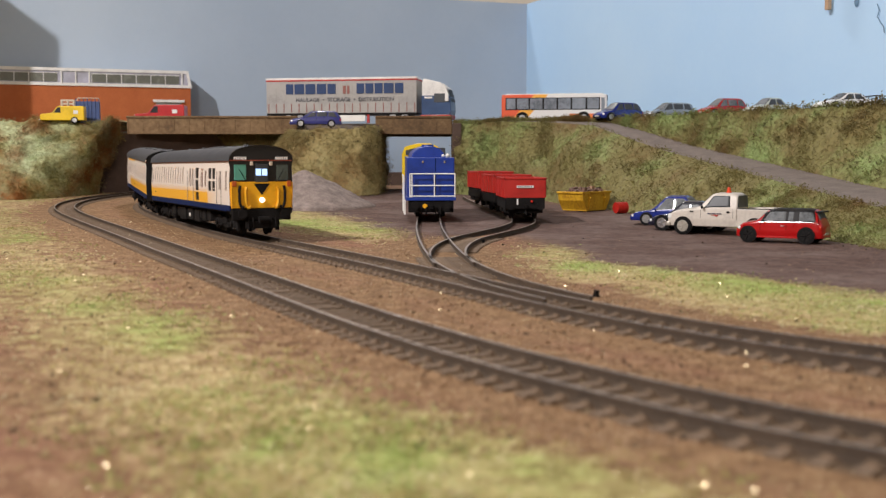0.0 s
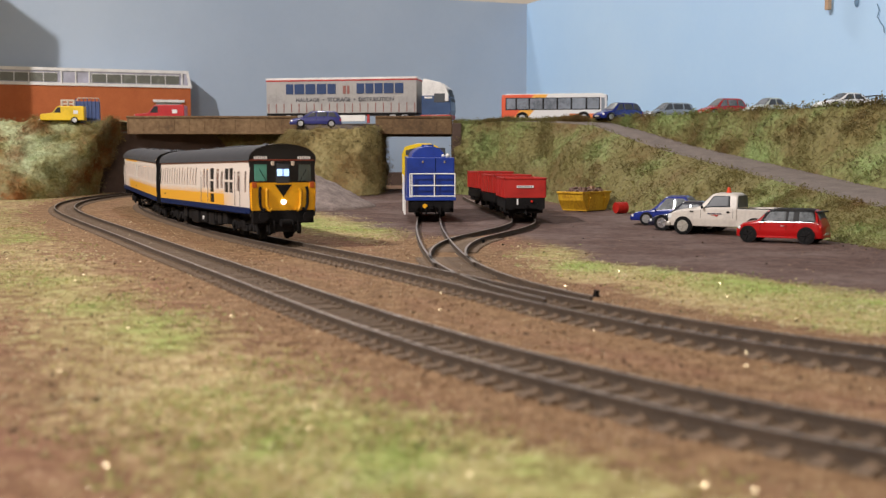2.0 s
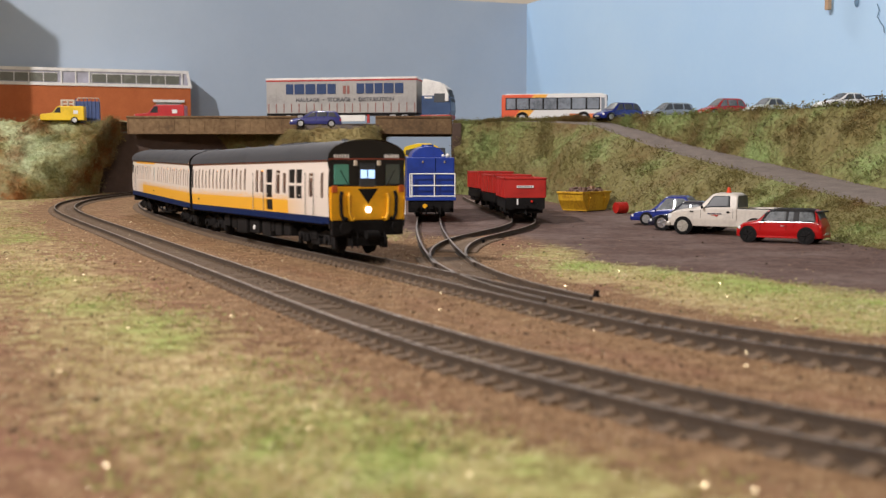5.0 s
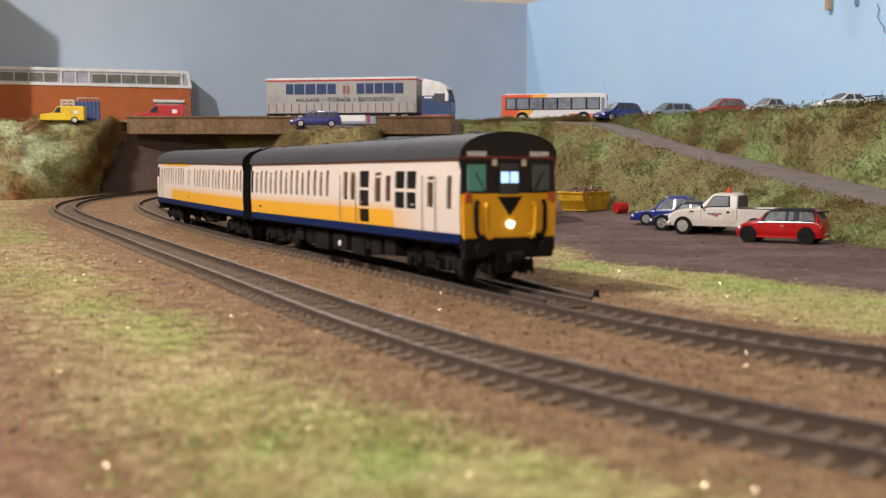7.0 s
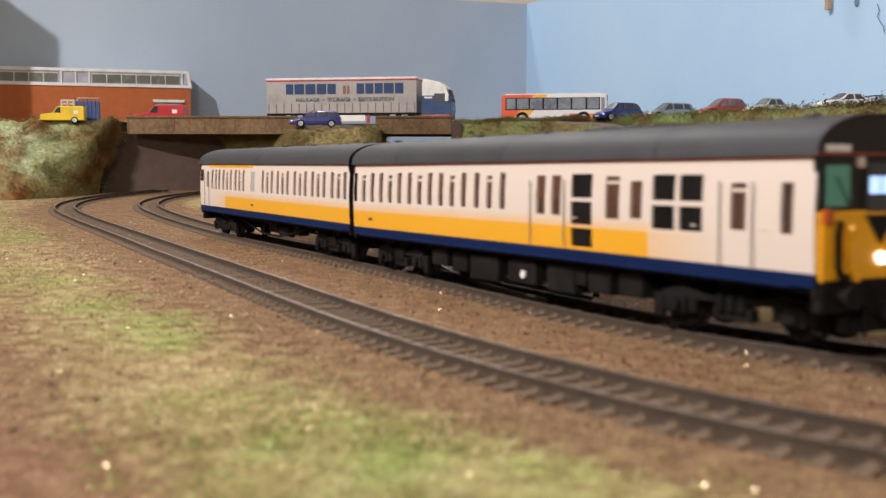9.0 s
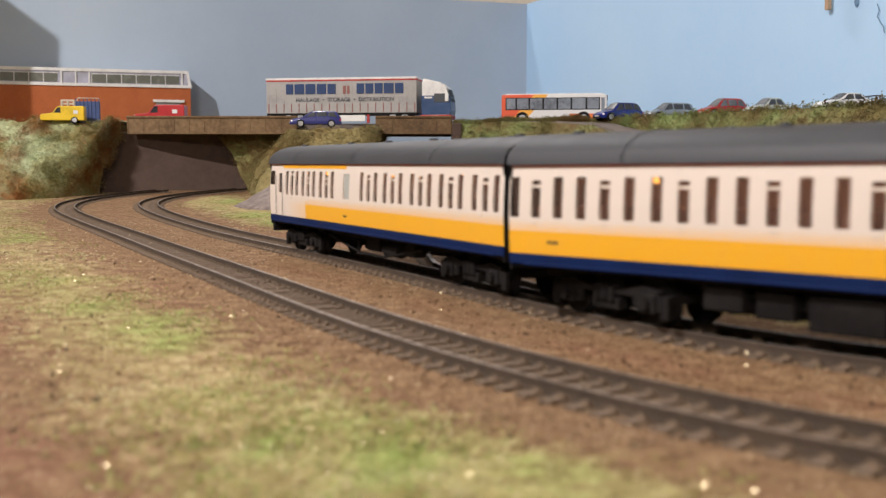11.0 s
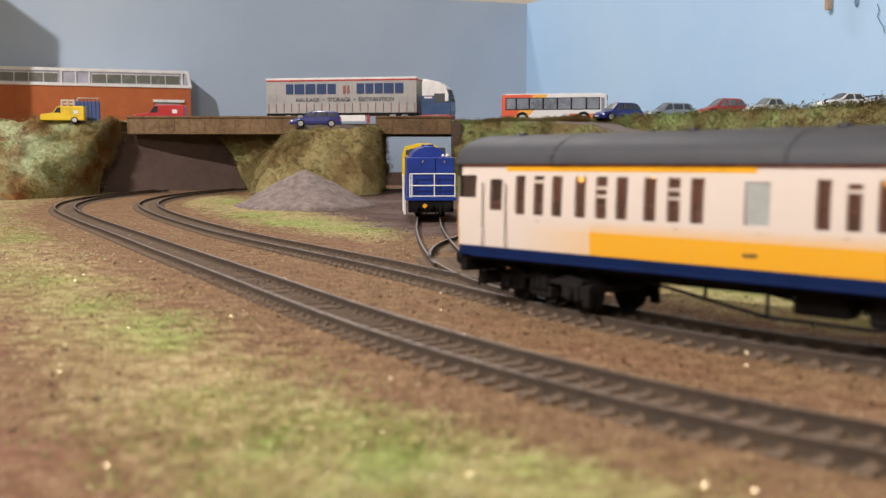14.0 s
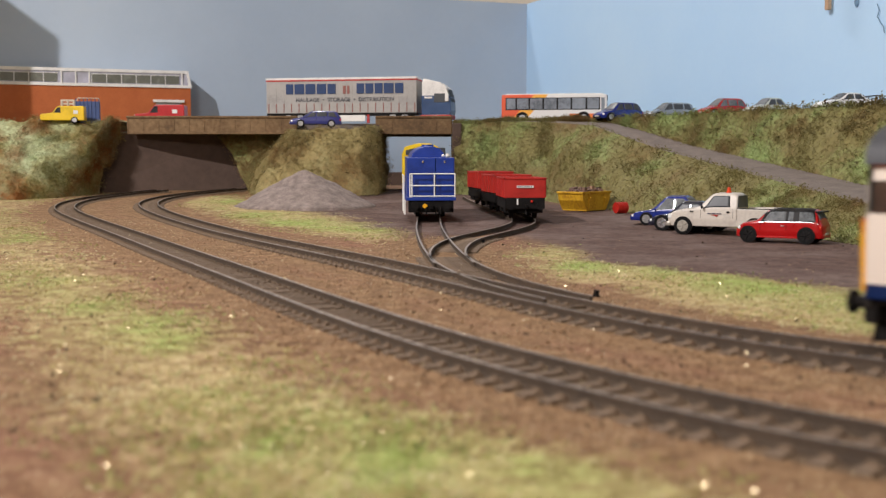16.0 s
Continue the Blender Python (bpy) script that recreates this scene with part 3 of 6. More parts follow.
def livery(name, way):
    """Cream sides with a yellow lower band that fades upward in fine stripes and out at the ends."""
    m, t, b = nodes(name)
    vec = coords(t)
    xyz = t.nodes.new("ShaderNodeSeparateXYZ")
    t.links.new(vec, xyz.inputs[0])
    n = noise_node(t, 260, 4, 0.6, vec)
    z = maths(t, "MULTIPLY", xyz.outputs[2], 1000)
    low = maths(t, "LESS_THAN", z, 22.8)
    stripes = maths(t, "GREATER_THAN", maths(t, "FRACT", maths(t, "MULTIPLY", z, 1.9)), maths(t, "MULTIPLY", maths(t, "SUBTRACT", z, 22.2), 0.26, True))
    fade = maths(t, "MULTIPLY", stripes, maths(t, "LESS_THAN", z, 26.0))
    band = maths(t, "MAXIMUM", low, maths(t, "MULTIPLY", fade, 0.75))
    x = maths(t, "MULTIPLY", xyz.outputs[0], 1000 * way)
    ends = maths(t, "DIVIDE", maths(t, "SUBTRACT", 95, x), 30, True)
    hard = maths(t, "ADD", maths(t, "MULTIPLY", maths(t, "LESS_THAN", x, 66), 0.55), maths(t, "MULTIPLY", ends, 0.45), True)
    band = maths(t, "MULTIPLY", band, hard)
    col = mix(t, band, (0.70, 0.61, 0.53), (0.80, 0.385, 0.006))
    dirt = mix(t, maths(t, "MULTIPLY", n.outputs[0], 0.10), col, (0.55, 0.42, 0.32))
    t.links.new(dirt, b.inputs["Base Color"])
    b.inputs["Roughness"].default_value = 0.42
    bump(t, b, n.outputs[0], 0.04, 0.0003)
    return m


LIVERIES = {1: livery("motor_livery", 1), -1: livery("trailer_livery", -1)}
Z0, Z1 = 16.7, 40.6      # body side, foot and gutter


def side_y(z):
    """Half width of the body at a height: a slight tumblehome."""
    return W - 0.0030 * (z - 27) ** 2 if z < 27 else W - 0.0045 * (z - 27) ** 2


def body_side(bm, sgn, wins):
    """A wall pierced by its windows (x0, x1, z0, z1), with reveals."""
    xs = sorted({-HALF, HALF, *[w[0] for w in wins], *[w[1] for w in wins]})
    zs = sorted({Z0, 19.0, 22.0, 25.0, 31.0, 35.0, 39.0, Z1, *[w[2] for w in wins], *[w[3] for w in wins]})
    vs = {}

    def v(x, z, inset=0.0):
        k = (x, z, inset)
        if k not in vs:
            vs[k] = bm.verts.new((x, sgn * (side_y(z) - inset), z))
        return vs[k]
    for a, b in zip(xs, xs[1:]):
        for c, d in zip(zs, zs[1:]):
            mx, mz = (a + b) / 2, (c + d) / 2
            if any(w[0] < mx < w[1] and w[2] < mz < w[3] for w in wins):
                continue
            bm.faces.new((v(a, c), v(b, c), v(b, d), v(a, d)))
    for a, b, c, d in wins:
        ring = [(a, c), (b, c), (b, d), (a, d)]
        for (p, q), (r, s) in zip(ring, ring[1:] + ring[:1]):
            bm.faces.new((v(p, q), v(r, s), v(r, s, 0.7), v(p, q, 0.7)))


def roof_profile(extra=0.0, n=14):
    out = []
    for i in range(n + 1):
        a = math.pi * i / n
        out.append(((W + 0.3 + extra) * math.cos(a) * (1 - 0.0 * math.sin(a)), Z1 + (8.8 + extra) * math.sin(a) ** 0.8))
    return out


def wheelset_mesh():
    bm = B()
    for y in (-7.6, 7.6):
        cyl(bm, (0, y - 1.2, 0), (0, y + 1.2, 0), 6.0, 24)
        cyl(bm, (0, y * 0.86 - 0.5, 0), (0, y * 0.86 + 0.5, 0), 6.7, 24)
        for k in range(6):
            a = k * math.pi / 3
            o = 1 if y > 0 else -1
            box(bm, 4 * math.cos(a) - 0.5, 4 * math.cos(a) + 0.5, y + o * 1.2 - 0.2, y + o * 1.2 + 0.2, 4 * math.sin(a) - 0.5, 4 * math.sin(a) + 0.5)
    cyl(bm, (0, -9.4, 0), (0, 9.4, 0), 1.1, 10)
    return bm


def build_bogie(parent, x):
    bm = B()
    for s in (-1, 1):
        y = s * 11.2
        prism(bm, [(-20, 7.4), (20, 7.4), (21, 9.2), (14, 10.4), (7, 8.8), (-7, 8.8), (-14, 10.4), (-21, 9.2)], "y", y - 1.1, y + 1.1)
        for ax in (-16.5, 16.5):
            box(bm, ax - 3.2, ax + 3.2, y - 1.6, y + 1.9, 3.6, 8.6, 0.6)
            cyl(bm, (ax, y + s * 1.5, 6), (ax, y + s * 2.8, 6), 1.7, 12)
            for sp in (-4.6, 4.6):
                cyl(bm, (ax + sp, y, 4.2), (ax + sp, y, 8.2), 1.3, 10)
        box(bm, -5.5, 5.5, y - 1.2, y + 2.0, 3.2, 6.4, 0.5)
        for sp in (-3, 0, 3):
            cyl(bm, (sp, y + s * 1.2, 5.6), (sp, y + s * 1.2, 9.6), 1.2, 10)
        box(bm, -24, -21, y - 0.8, y + 0.8, 2.4, 8.2, 0.3)
        box(bm, 21, 24, y - 0.8, y + 0.8, 2.4, 8.2, 0.3)
    box(bm, -5, 5, -11, 11, 6.5, 11.4, 0.6)
    box(bm, -23, -21, -11, 11, 6.2, 8.4, 0.4)
    box(bm, 21, 23, -11, 11, 6.2, 8.4, 0.4)
    bog = part("bogie", bm, SOOT, parent, "sooty black bogie", m=at(x, 0, 0))
    sets = []
    for ax in (-16.5, 16.5):
        sets.append(part("wheelset", wheelset_mesh(), SOOT, bog, "dark steel wheels on an axle", m=at(ax, 0, 6.2)))
    return bog, sets


def oval(bm, x, z, rx, rz, y, depth, n=16):
    prism(bm, [(x + rx * math.cos(2 * math.pi * k / n), z + rz * math.sin(2 * math.pi * k / n)) for k in range(n)], "y", y, y + depth)


def build_coach(name, label, wins, fills, doors, cab):
    """wins: openings in both sides; fills: what closes each; doors: x spans; cab: True for a driving front."""
    ob = empty(name, at(0, 0, 0), label=label, category="train coach")
    for s in (-1, 1):
        bm = B()
        body_side(bm, s, wins)
        bmesh.ops.recalc_face_normals(bm, faces=bm.faces[:])
        side = part("body_side", bm, LIVERIES[cab], ob, "cream coach side with a yellow band")
        for (a, b, c, d), kind in zip(wins, fills):
            y = s * (side_y((c + d) / 2) - 0.75)
            bm = B()
            if kind == "grille":
                box(bm, a, b, y - 0.15, y + 0.15, c, d)
                for k in range(1, 5):
                    z = c + (d - c) * k / 5
                    box(bm, a, b, y - 0.3, y + 0.3, z - 0.18, z + 0.18)
                part("louvre", bm, BLACK, side, "black louvre panel")
            elif kind == "frosted":
                box(bm, a, b, y - 0.15, y + 0.15, c, d)
                part("window_pane", bm, FROSTED, side, "frosted lavatory window")
            else:
                box(bm, a, b, y - 0.12, y + 0.12, c, d)
                pane = part("window_pane", bm, PANE, side)
                if kind == "slide":
                    bm = B()
                    for z in (d - (d - c) * 0.27, d - (d - c) * 0.47):
                        box(bm, a, b, y - 0.35, y + 0.35, z - 0.35, z + 0.35)
                    part("glazing_bar", bm, LIVERY_PLAIN, pane)
                if kind == "drop":
                    bm = B()
                    box(bm, a, b, y - 0.35, y + 0.35, d - 2.0, d - 1.2)
                    part("glazing_bar", bm, LIVERY_PLAIN, pane)
        for x0, x1 in doors:
            for x in (x0, x1):
                bm = B()
                cyl(bm, (x, s * (W + 0.55), 16.5), (x, s * (W + 0.45), 35.5), 0.22, 8)
                part("handrail", bm, CHROME, side, "grey handrail by the door")
        for x in HINGES:
            bm = B()
            box(bm, x - 0.8, x + 0.8, s * (W - 0.1) - 0.3, s * (W - 0.1) + 0.3, 25.1, 25.5)
            part("door_handle", bm, LIVERY_PLAIN, side)
        bm = B()
        box(bm, -HALF, HALF, s * (W - 0.6) - 0.5, s * (W - 0.6) + 0.5, 13.7, 16.65, 0.3)
        box(bm, -HALF + 6, HALF - 6, s * (W - 0.2) - 0.5, s * (W - 0.2) + 0.9, 13.5, 14.3, 0.2)
        part("solebar", bm, NAVY, ob, "dark blue solebar with a step board")
        bm = B()
        box(bm, -HALF, HALF, s * (W - 0.5) - 0.35, s * (W - 0.5) + 0.6, Z1 - 0.2, Z1 + 0.65, 0.1)
        part("gutter", bm, GUTTER, ob, "thin dull red gutter line")
    if cab == -1:
        for s in (-1, 1):
            bm = B()
            box(bm, -99.5, -14, s * (side_y(39.6)) - 0.15, s * (side_y(39.6)) + 0.18, 38.9, 40.3)
            part("yellow_strip", bm, YELLOW, ob, "yellow strip under the gutter")
    # roof
    bm = B()
    prof = roof_profile()
    prev = None
    for x in [-HALF - 0.6, -HALF] + list(np.linspace(-HALF + 30, HALF - 30, 7)) + [HALF, HALF + 0.6]:
        row = [bm.verts.new((x, y, z + 0.3)) for y, z in prof]
        if prev:
            for k in range(len(prof) - 1):
                bm.faces.new((prev[k], prev[k + 1], row[k + 1], row[k]))
        prev = row
    bmesh.ops.recalc_face_normals(bm, faces=bm.faces[:])
    roof = part("roof", bm, ROOFGREY, ob, "dark grey arched roof", smooth=True)
    for x in np.linspace(-HALF + 14, HALF - 14, 11):
        bm = B()
        y = 4.5 if int(x) % 2 else -4.5
        cyl(bm, (x, y, 47.2), (x, y, 49.9), 1.3, 10, 1.0)
        cyl(bm, (x, y, 49.5), (x, y, 50.1), 1.8, 10, 1.5)
        part("vent", bm, ROOFGREY, roof)
    for x in np.linspace(-HALF + 40, HALF - 52, 3):
        bm = B()
        pr = roof_profile(0.22)
        for (y0, z0), (y1, z1) in zip(pr, pr[1:]):
            quad(bm, (x - 0.4, y0, z0 + 0.3), (x + 0.4, y0, z0 + 0.3), (x + 0.4, y1, z1 + 0.3), (x - 0.4, y1, z1 + 0.3))
        part("roof_rib", bm, ROOFGREY, roof)
    if cab == 1:
        bm = B()
        box(bm, 22, 62, -7, 7, 47.1, 49.8, 0.8)
        part("roof_fairing", bm, ROOFGREY, roof, "low grey equipment fairing")
        for x in (30, 42, 54):
            bm = B()
            box(bm, x - 3, x + 3, -4.5, 4.5, 49.6, 50.2, 0.2)
            part("roof_grille", bm, SOOT, roof)
    for s in (-1, 1):
        for x, z in ((-17, 19.4),) if cab == -1 else ((-106, 19.6),):
            bm = B()
            for k in range(4):
                box(bm, x + k * 1.0, x + k * 1.0 + 0.7, s * side_y(z) - 0.12, s * side_y(z) + 0.12, z, z + 0.9)
            part("number_bar", bm, SLOGAN_DARK, ob, "tiny dark lettering bars")
    # ends
    for end in (-1, 1):
        x = end * HALF
        front = cab and end == cab
        outline = [(-side_y(Z0) + 0.1, 12.0), (side_y(Z0) - 0.1, 12.0)] + [(side_y(z) - 0.1, z) for z in (20, 30, 37)] + [(y * 0.985, z) for y, z in roof_profile()] + [(-side_y(z) + 0.1, z) for z in (37, 30, 20)]
        bm = B()
        prism(bm, outline, "x", x - end * 0.8, x)
        e = part("end_wall", bm, CABBLACK if front else BLACK, ob, "black cab front above the windows" if front else "plain black inner coach end")
        if not front:
            bm = B()
            box(bm, x, x + end * 1.6, -5.5, 5.5, 13, 39, 0.5)
            part("gangway", bm, BLACK, e)
            for yy in (-11, 11):
                bm = B()
                box(bm, x, x + end * 0.7, yy - 2.5, yy + 2.5, 20, 31, 0.4)
                part("end_panel", bm, SOOT, e)
            for yy in (-4, 4):
                bm = B()
                box(bm, x, x + end * 0.9, yy - 0.9, yy + 0.9, 37.2, 38.8, 0.2)
                part("lamp_bracket", bm, CREAM, e)
        else:
            build_cab(ob, e, x, end)
    # floor, seats and partitions seen through the windows
    bm = B()
    box(bm, -HALF + 1, HALF - 1, -W + 1.4, W - 1.4, 12.5, 15.5)
    part("floor_pan", bm, SOOT, ob)
    bm = B()
    for x in np.arange(-HALF + 10, (8 if cab == 1 and name == "motor_coach" else HALF - 6), 11.2):
        box(bm, x - 1.0, x + 1.0, -W + 2, -2, 15.5, 30, 0.5)
        box(bm, x - 1.0, x + 1.0, 3, W - 2, 15.5, 30, 0.5)
    box(bm, -HALF + 2, HALF - 2, -0.5, 0.5, 15.5, 37)
    part("seat_row", bm, INTERIOR, ob, "brown moulded interior seats")
    for s in (-1, 1):
        bm = B()
        box(bm, -HALF + 8, HALF - 40 if cab == 1 else HALF - 8, s * 9 - 0.6, s * 9 + 0.6, 39.2, 39.8)
        part("strip_light", bm, STRIPLIGHT, ob, "warm interior strip light")
    for x in LAMPS:
        for s in (-1, 1):
            bm = B()
            ball(bm, (x, s * (W - 3.0), 36.8), 0.9, 1)
            part("interior_lamp", bm, WARM, ob, "small warm interior lamp")
    # underframe
    bm = B()
    boxes = ((-30, -12, 9, 15, 3.5), (-6, 10, 8, 15, 4.5), (16, 30, 9, 15, 3.8), (-44, -34, 8, 14, 5.0), (36, 46, 9, 14.5, 5))
    for x0, x1, y0, y1, z0 in boxes if cab == 1 else ((-8, 6, 6, 11, 6.5), (34, 42, 7, 12, 7)):
        for s in (-1, 1):
            k = 4 if s > 0 else 0
            box(bm, x0 + k, x1 + k, s * y1 if s < 0 else y0, -y0 if s < 0 else y1, z0, 11.5, 0.6)
    for s in (-1, 1):
        cyl(bm, (-50, s * 12, 10.5), (-14, s * 12, 5.2), 0.5, 6)
        cyl(bm, (50, s * 12, 10.5), (14, s * 12, 5.2), 0.5, 6)
        cyl(bm, (-14, s * 12, 5.2), (14, s * 12, 5.2), 0.5, 6)
        cyl(bm, (12, s * 10, 8), (26, s * 10, 8), 2.6, 12)
        for x in (-32, -14, 14, 32):
            cyl(bm, (x, s * 12, 12), (x, s * 12, 5.2 if abs(x) < 20 else 7.8), 0.45, 6)
    box(bm, -HALF + 3, HALF - 3, -5, 5, 9.5, 12.4)
    if cab == 1:
        box(bm, -58, 58, -8, 8, 4.8, 12.4, 0.5)
        for x0, x1, z0 in ((-58, -47, 6.0), (50, 60, 5.6), (30, 35, 6.5)):
            for s in (-1, 1):
                box(bm, x0, x1, min(s * 9, s * 14.6), max(s * 9, s * 14.6), z0, 11.8, 0.5)
    part("underframe", bm, SOOT, ob, "black underframe with equipment boxes")
    for s in (-1, 1) if cab == 1 else ():
        bm = B()
        cyl(bm, (3.5, s * 15.0, 7.4), (3.5, s * 15.6, 7.4), 1.2, 12)
        part("gauge_dial", bm, WHITE, ob)
    bogies = [build_bogie(ob, 88), build_bogie(ob, -88)]
    return ob, bogies


def build_cab(ob, e, x, end):
    """The driving front; yellow below, black above."""
    def f(y0, y1, z0, z1, d, name, mat, label="", parent=e, bev=0.25, back=0.0):
        bm = B()
        box(bm, min(x + end * back, x + end * d), max(x + end * back, x + end * d), y0, y1, z0, z1, bev)
        return part(name, bm, mat, parent, label)
    bm = B()
    prism(bm, [(-16.4, 15.2), (16.4, 15.2), (17.3, 17.4), (17.7, 24), (17.6, 29.6), (-17.6, 29.6), (-17.7, 24), (-17.3, 16)], "x", x, x + end * 0.9)
    bmesh.ops.bevel(bm, geom=bm.edges[:], offset=0.35, segments=2, affect="EDGES")
    yel = part("yellow_panel", bm, YELLOW, ob, "bright yellow lower cab front")
    for s in (-1, 1):
        w = f(s * 11.8 - 3.3, s * 11.8 + 3.3, 30.3, 39.2, 0.5, "cab_window", CABPANE_REFLECT if s * end < 0 else CABPANE_DULL, "cab window with a green reflection put into its tint" if s * end < 0 else "dull grey cab window", bev=0.2)
        f(s * 11.8 - 3.7, s * 11.8 + 3.7, 29.9, 30.5, 0.7, "window_frame", CABBLACK, parent=w, bev=0.1)
        f(s * 11.8 - 3.7, s * 11.8 + 3.7, 39.0, 39.6, 0.7, "window_frame", CABBLACK, parent=w, bev=0.1)
        bm = B()
        cyl(bm, (x + end * 0.9, s * 9, 30.4), (x + end * 0.9, s * 12.5, 36.5), 0.18, 6)
        part("wiper", bm, BLACK, w)
        for k in range(6):
            f(s * 11.6 - 3.5 + k * 1.2, s * 11.6 - 2.7 + k * 1.2, 41.7, 43.2, 0.3, "number_bar", WHITE, bev=0, back=0.0)
        f(s * 5.4 - 0.8, s * 5.4 + 0.8, 38.4, 40.6, 0.9, "marker_lamp", CREAM, "small cream marker lamp")
        f(s * 15.4 - 1.2, s * 15.4 + 1.2, 27.0, 30.0, 1.8, "tail_lamp", TAILRED, "dull orange-red tail lamp", parent=yel, bev=0.3, back=0.8)
        for k in (0, 1):
            y = s * (12.2 - 3.6 * k)
            bm = B()
            pts = [(y, 27.5 - k), (y + s * 0.6, 25), (y + s * 0.4, 18), (y - s * 0.8, 15.2), (y - s * 2.2, 16.2)]
            for a, b in zip(pts, pts[1:]):
                cyl(bm, (x + end * 1.7, a[0], a[1]), (x + end * 1.7, b[0], b[1]), 0.75, 8)
            part("jumper_hose", bm, BLACK if k == 0 else YELLOW, yel, "black jumper cable" if k == 0 else "yellow brake hose")
        bm = B()
        cyl(bm, (x - end * 1, s * 11.8, 12.2), (x + end * 4.6, s * 11.8, 12.2), 1.3, 12)
        cyl(bm, (x + end * 4.6, s * 11.8, 12.2), (x + end * 5.4, s * 11.8, 12.2), 2.5, 18)
        part("buffer", bm, SOOT, ob, "black oval buffer")
        bm = B()
        cyl(bm, (x + end * 0.9, s * 16.6, 15), (x + end * 1.3, s * 16.8, 27), 0.3, 6)
        part("handrail", bm, YELLOW, yel)
    g = f(-3.6, 3.6, 28.8, 39.6, 0.75, "blind_window", CARGLASS, "dark centre window with a lit blind", bev=0.9)
    f(-3.2, -0.3, 33.0, 36.6, 0.95, "blind", BLIND if end > 0 else CREAM, "glowing pale blue blind panel", parent=g, bev=0.1, back=0.7)
    f(0.3, 3.2, 33.0, 36.6, 0.95, "blind", BLIND if end > 0 else CREAM, "glowing pale blue blind panel", parent=g, bev=0.1, back=0.7)
    bm = B()
    prism(bm, [(-4.6, 28.6), (4.6, 28.6), (0, 22.2)], "x", x + end * 0.8, x + end * 1.08)
    part("black_triangle", bm, BLACK, yel, "black inverted warning triangle")
    bm = B()
    cyl(bm, (x + end * 0.5, 0, 19.6), (x + end * 1.9, 0, 19.6), 1.35, 18)
    part("headlamp", bm, LAMPWHITE if end > 0 else CREAM, yel, "lit white headlamp" if end > 0 else "unlit headlamp")
    f(-17.4, 17.4, 41.0, 41.5, 0.35, "gutter", GUTTER, bev=0.1)
    bm = B()
    box(bm, min(x - end * 2, x + end * 0.8), max(x - end * 2, x + end * 0.8), -16.5, 16.5, 8.5, 15.2, 0.6)
    box(bm, min(x - end * 2, x + end * 1.2), max(x - end * 2, x + end * 1.2), -9, 9, 4.0, 8, 0.6)
    part("buffer_beam", bm, SOOT, ob, "black buffer beam")
    bm = B()
    box(bm, min(x, x + end * 6), max(x, x + end * 6), -2.2, 2.2, 7.4, 10.6, 0.6)
    cyl(bm, (x + end * 5, -2.6, 9), (x + end * 5, 2.6, 9), 1.9, 12)
    part("coupler", bm, SOOT, ob, "black coupler")
    for k, yy in enumerate((-7.5, -5, 5, 7.5)):
        bm = B()
        cyl(bm, (x + end * 1.4, yy, 10), (x + end * 2.0, yy * 1.05, 3.4), 0.55, 8)
        part("air_hose", bm, SOOT, ob)


FROSTED = paint("frosted_glass", (0.40, 0.41, 0.38), 0.4)
LIVERY_PLAIN = paint("cream_trim", (0.66, 0.57, 0.48), 0.45)
SLOGAN_DARK = paint("dark_lettering", (0.06, 0.045, 0.03), 0.5)
TAILRED = paint("dull_orange_red", (0.48, 0.10, 0.02), 0.3)
GUTTER = paint("red_gutter", (0.30, 0.06, 0.03), 0.5)
CABBLACK = paint("cab_black", (0.012, 0.010, 0.008), 0.5)
LAMPS = (-72, -44, 17, 28, 52, 76, 100)
HINGES = [-111, -86, -62, -37, -13, 9, 34, 58, 83, 106]
# power car: five bays of three windows, a double door, louvres, and the guard's and driver's doors
mw, mf = [], []
for c in (-110.3, -86.2, -61.7, -37.5, -12.8):
    for dx, dz in ((-8, 0), (0, -0.9), (8, 0)):
        mw.append((c + dx - 1.7, c + dx + 1.7, 26.6, 37.6 + dz))
        mf.append("plain" if dx else "drop")
mw += [(14.5, 19.2, 25.8, 36.8), (22.4, 27.2, 25.8, 36.8), (32.2, 42.2, 17.6, 22.6), (32.2, 42.2, 23.6, 29.8), (32.2, 42.2, 30.8, 37.2), (48.2, 54.2, 25.6, 36.6), (58.8, 63.6, 26.0, 35.4),
       (67.6, 76.2, 23.8, 29.6), (77.8, 86.2, 23.8, 29.6), (67.6, 76.2, 30.8, 37.0), (77.8, 86.2, 30.8, 37.0), (95.5, 100.4, 24.8, 35.2), (110.9, 114.4, 24.6, 35.4)]
mf += ["plain", "plain", "grille", "grille", "grille", "drop", "plain", "grille", "grille", "grille", "grille", "drop", "plain"]
MOTOR, MOTOR_BOGIES = build_coach("motor_coach", "cream and yellow leading train coach with a lit yellow cab", mw, mf, ((12, 29.5), (92.5, 103)), 1)
tw, tf = [], []
for c in (3.5, 27.5, 52.5, 76.5, 101):
    for dx, dz in ((0, 0), (7.4, -0.9), (14.6, 0)):
        tw.append((c + dx - 1.8, c + dx + 1.8, 26.6, 37.6 + dz))
        tf.append("plain" if dx != 7.4 else "drop")
for c, kind in ((-85.7, "drop"), (-62.0, "slide"), (-37.8, "slide")):
    for dx in (-7.6, 0, 7.2):
        tw.append((c + dx - 2.0, c + dx + 2.0, 26.6, 37.6))
        tf.append(kind if dx == 0 else "plain")
tw += [(-17, -10, 26.8, 36.8), (-106.4, -101, 27.5, 36.5), (-120.4, -112.6, 31, 37.6)]
tf += ["frosted", "plain", "plain"]
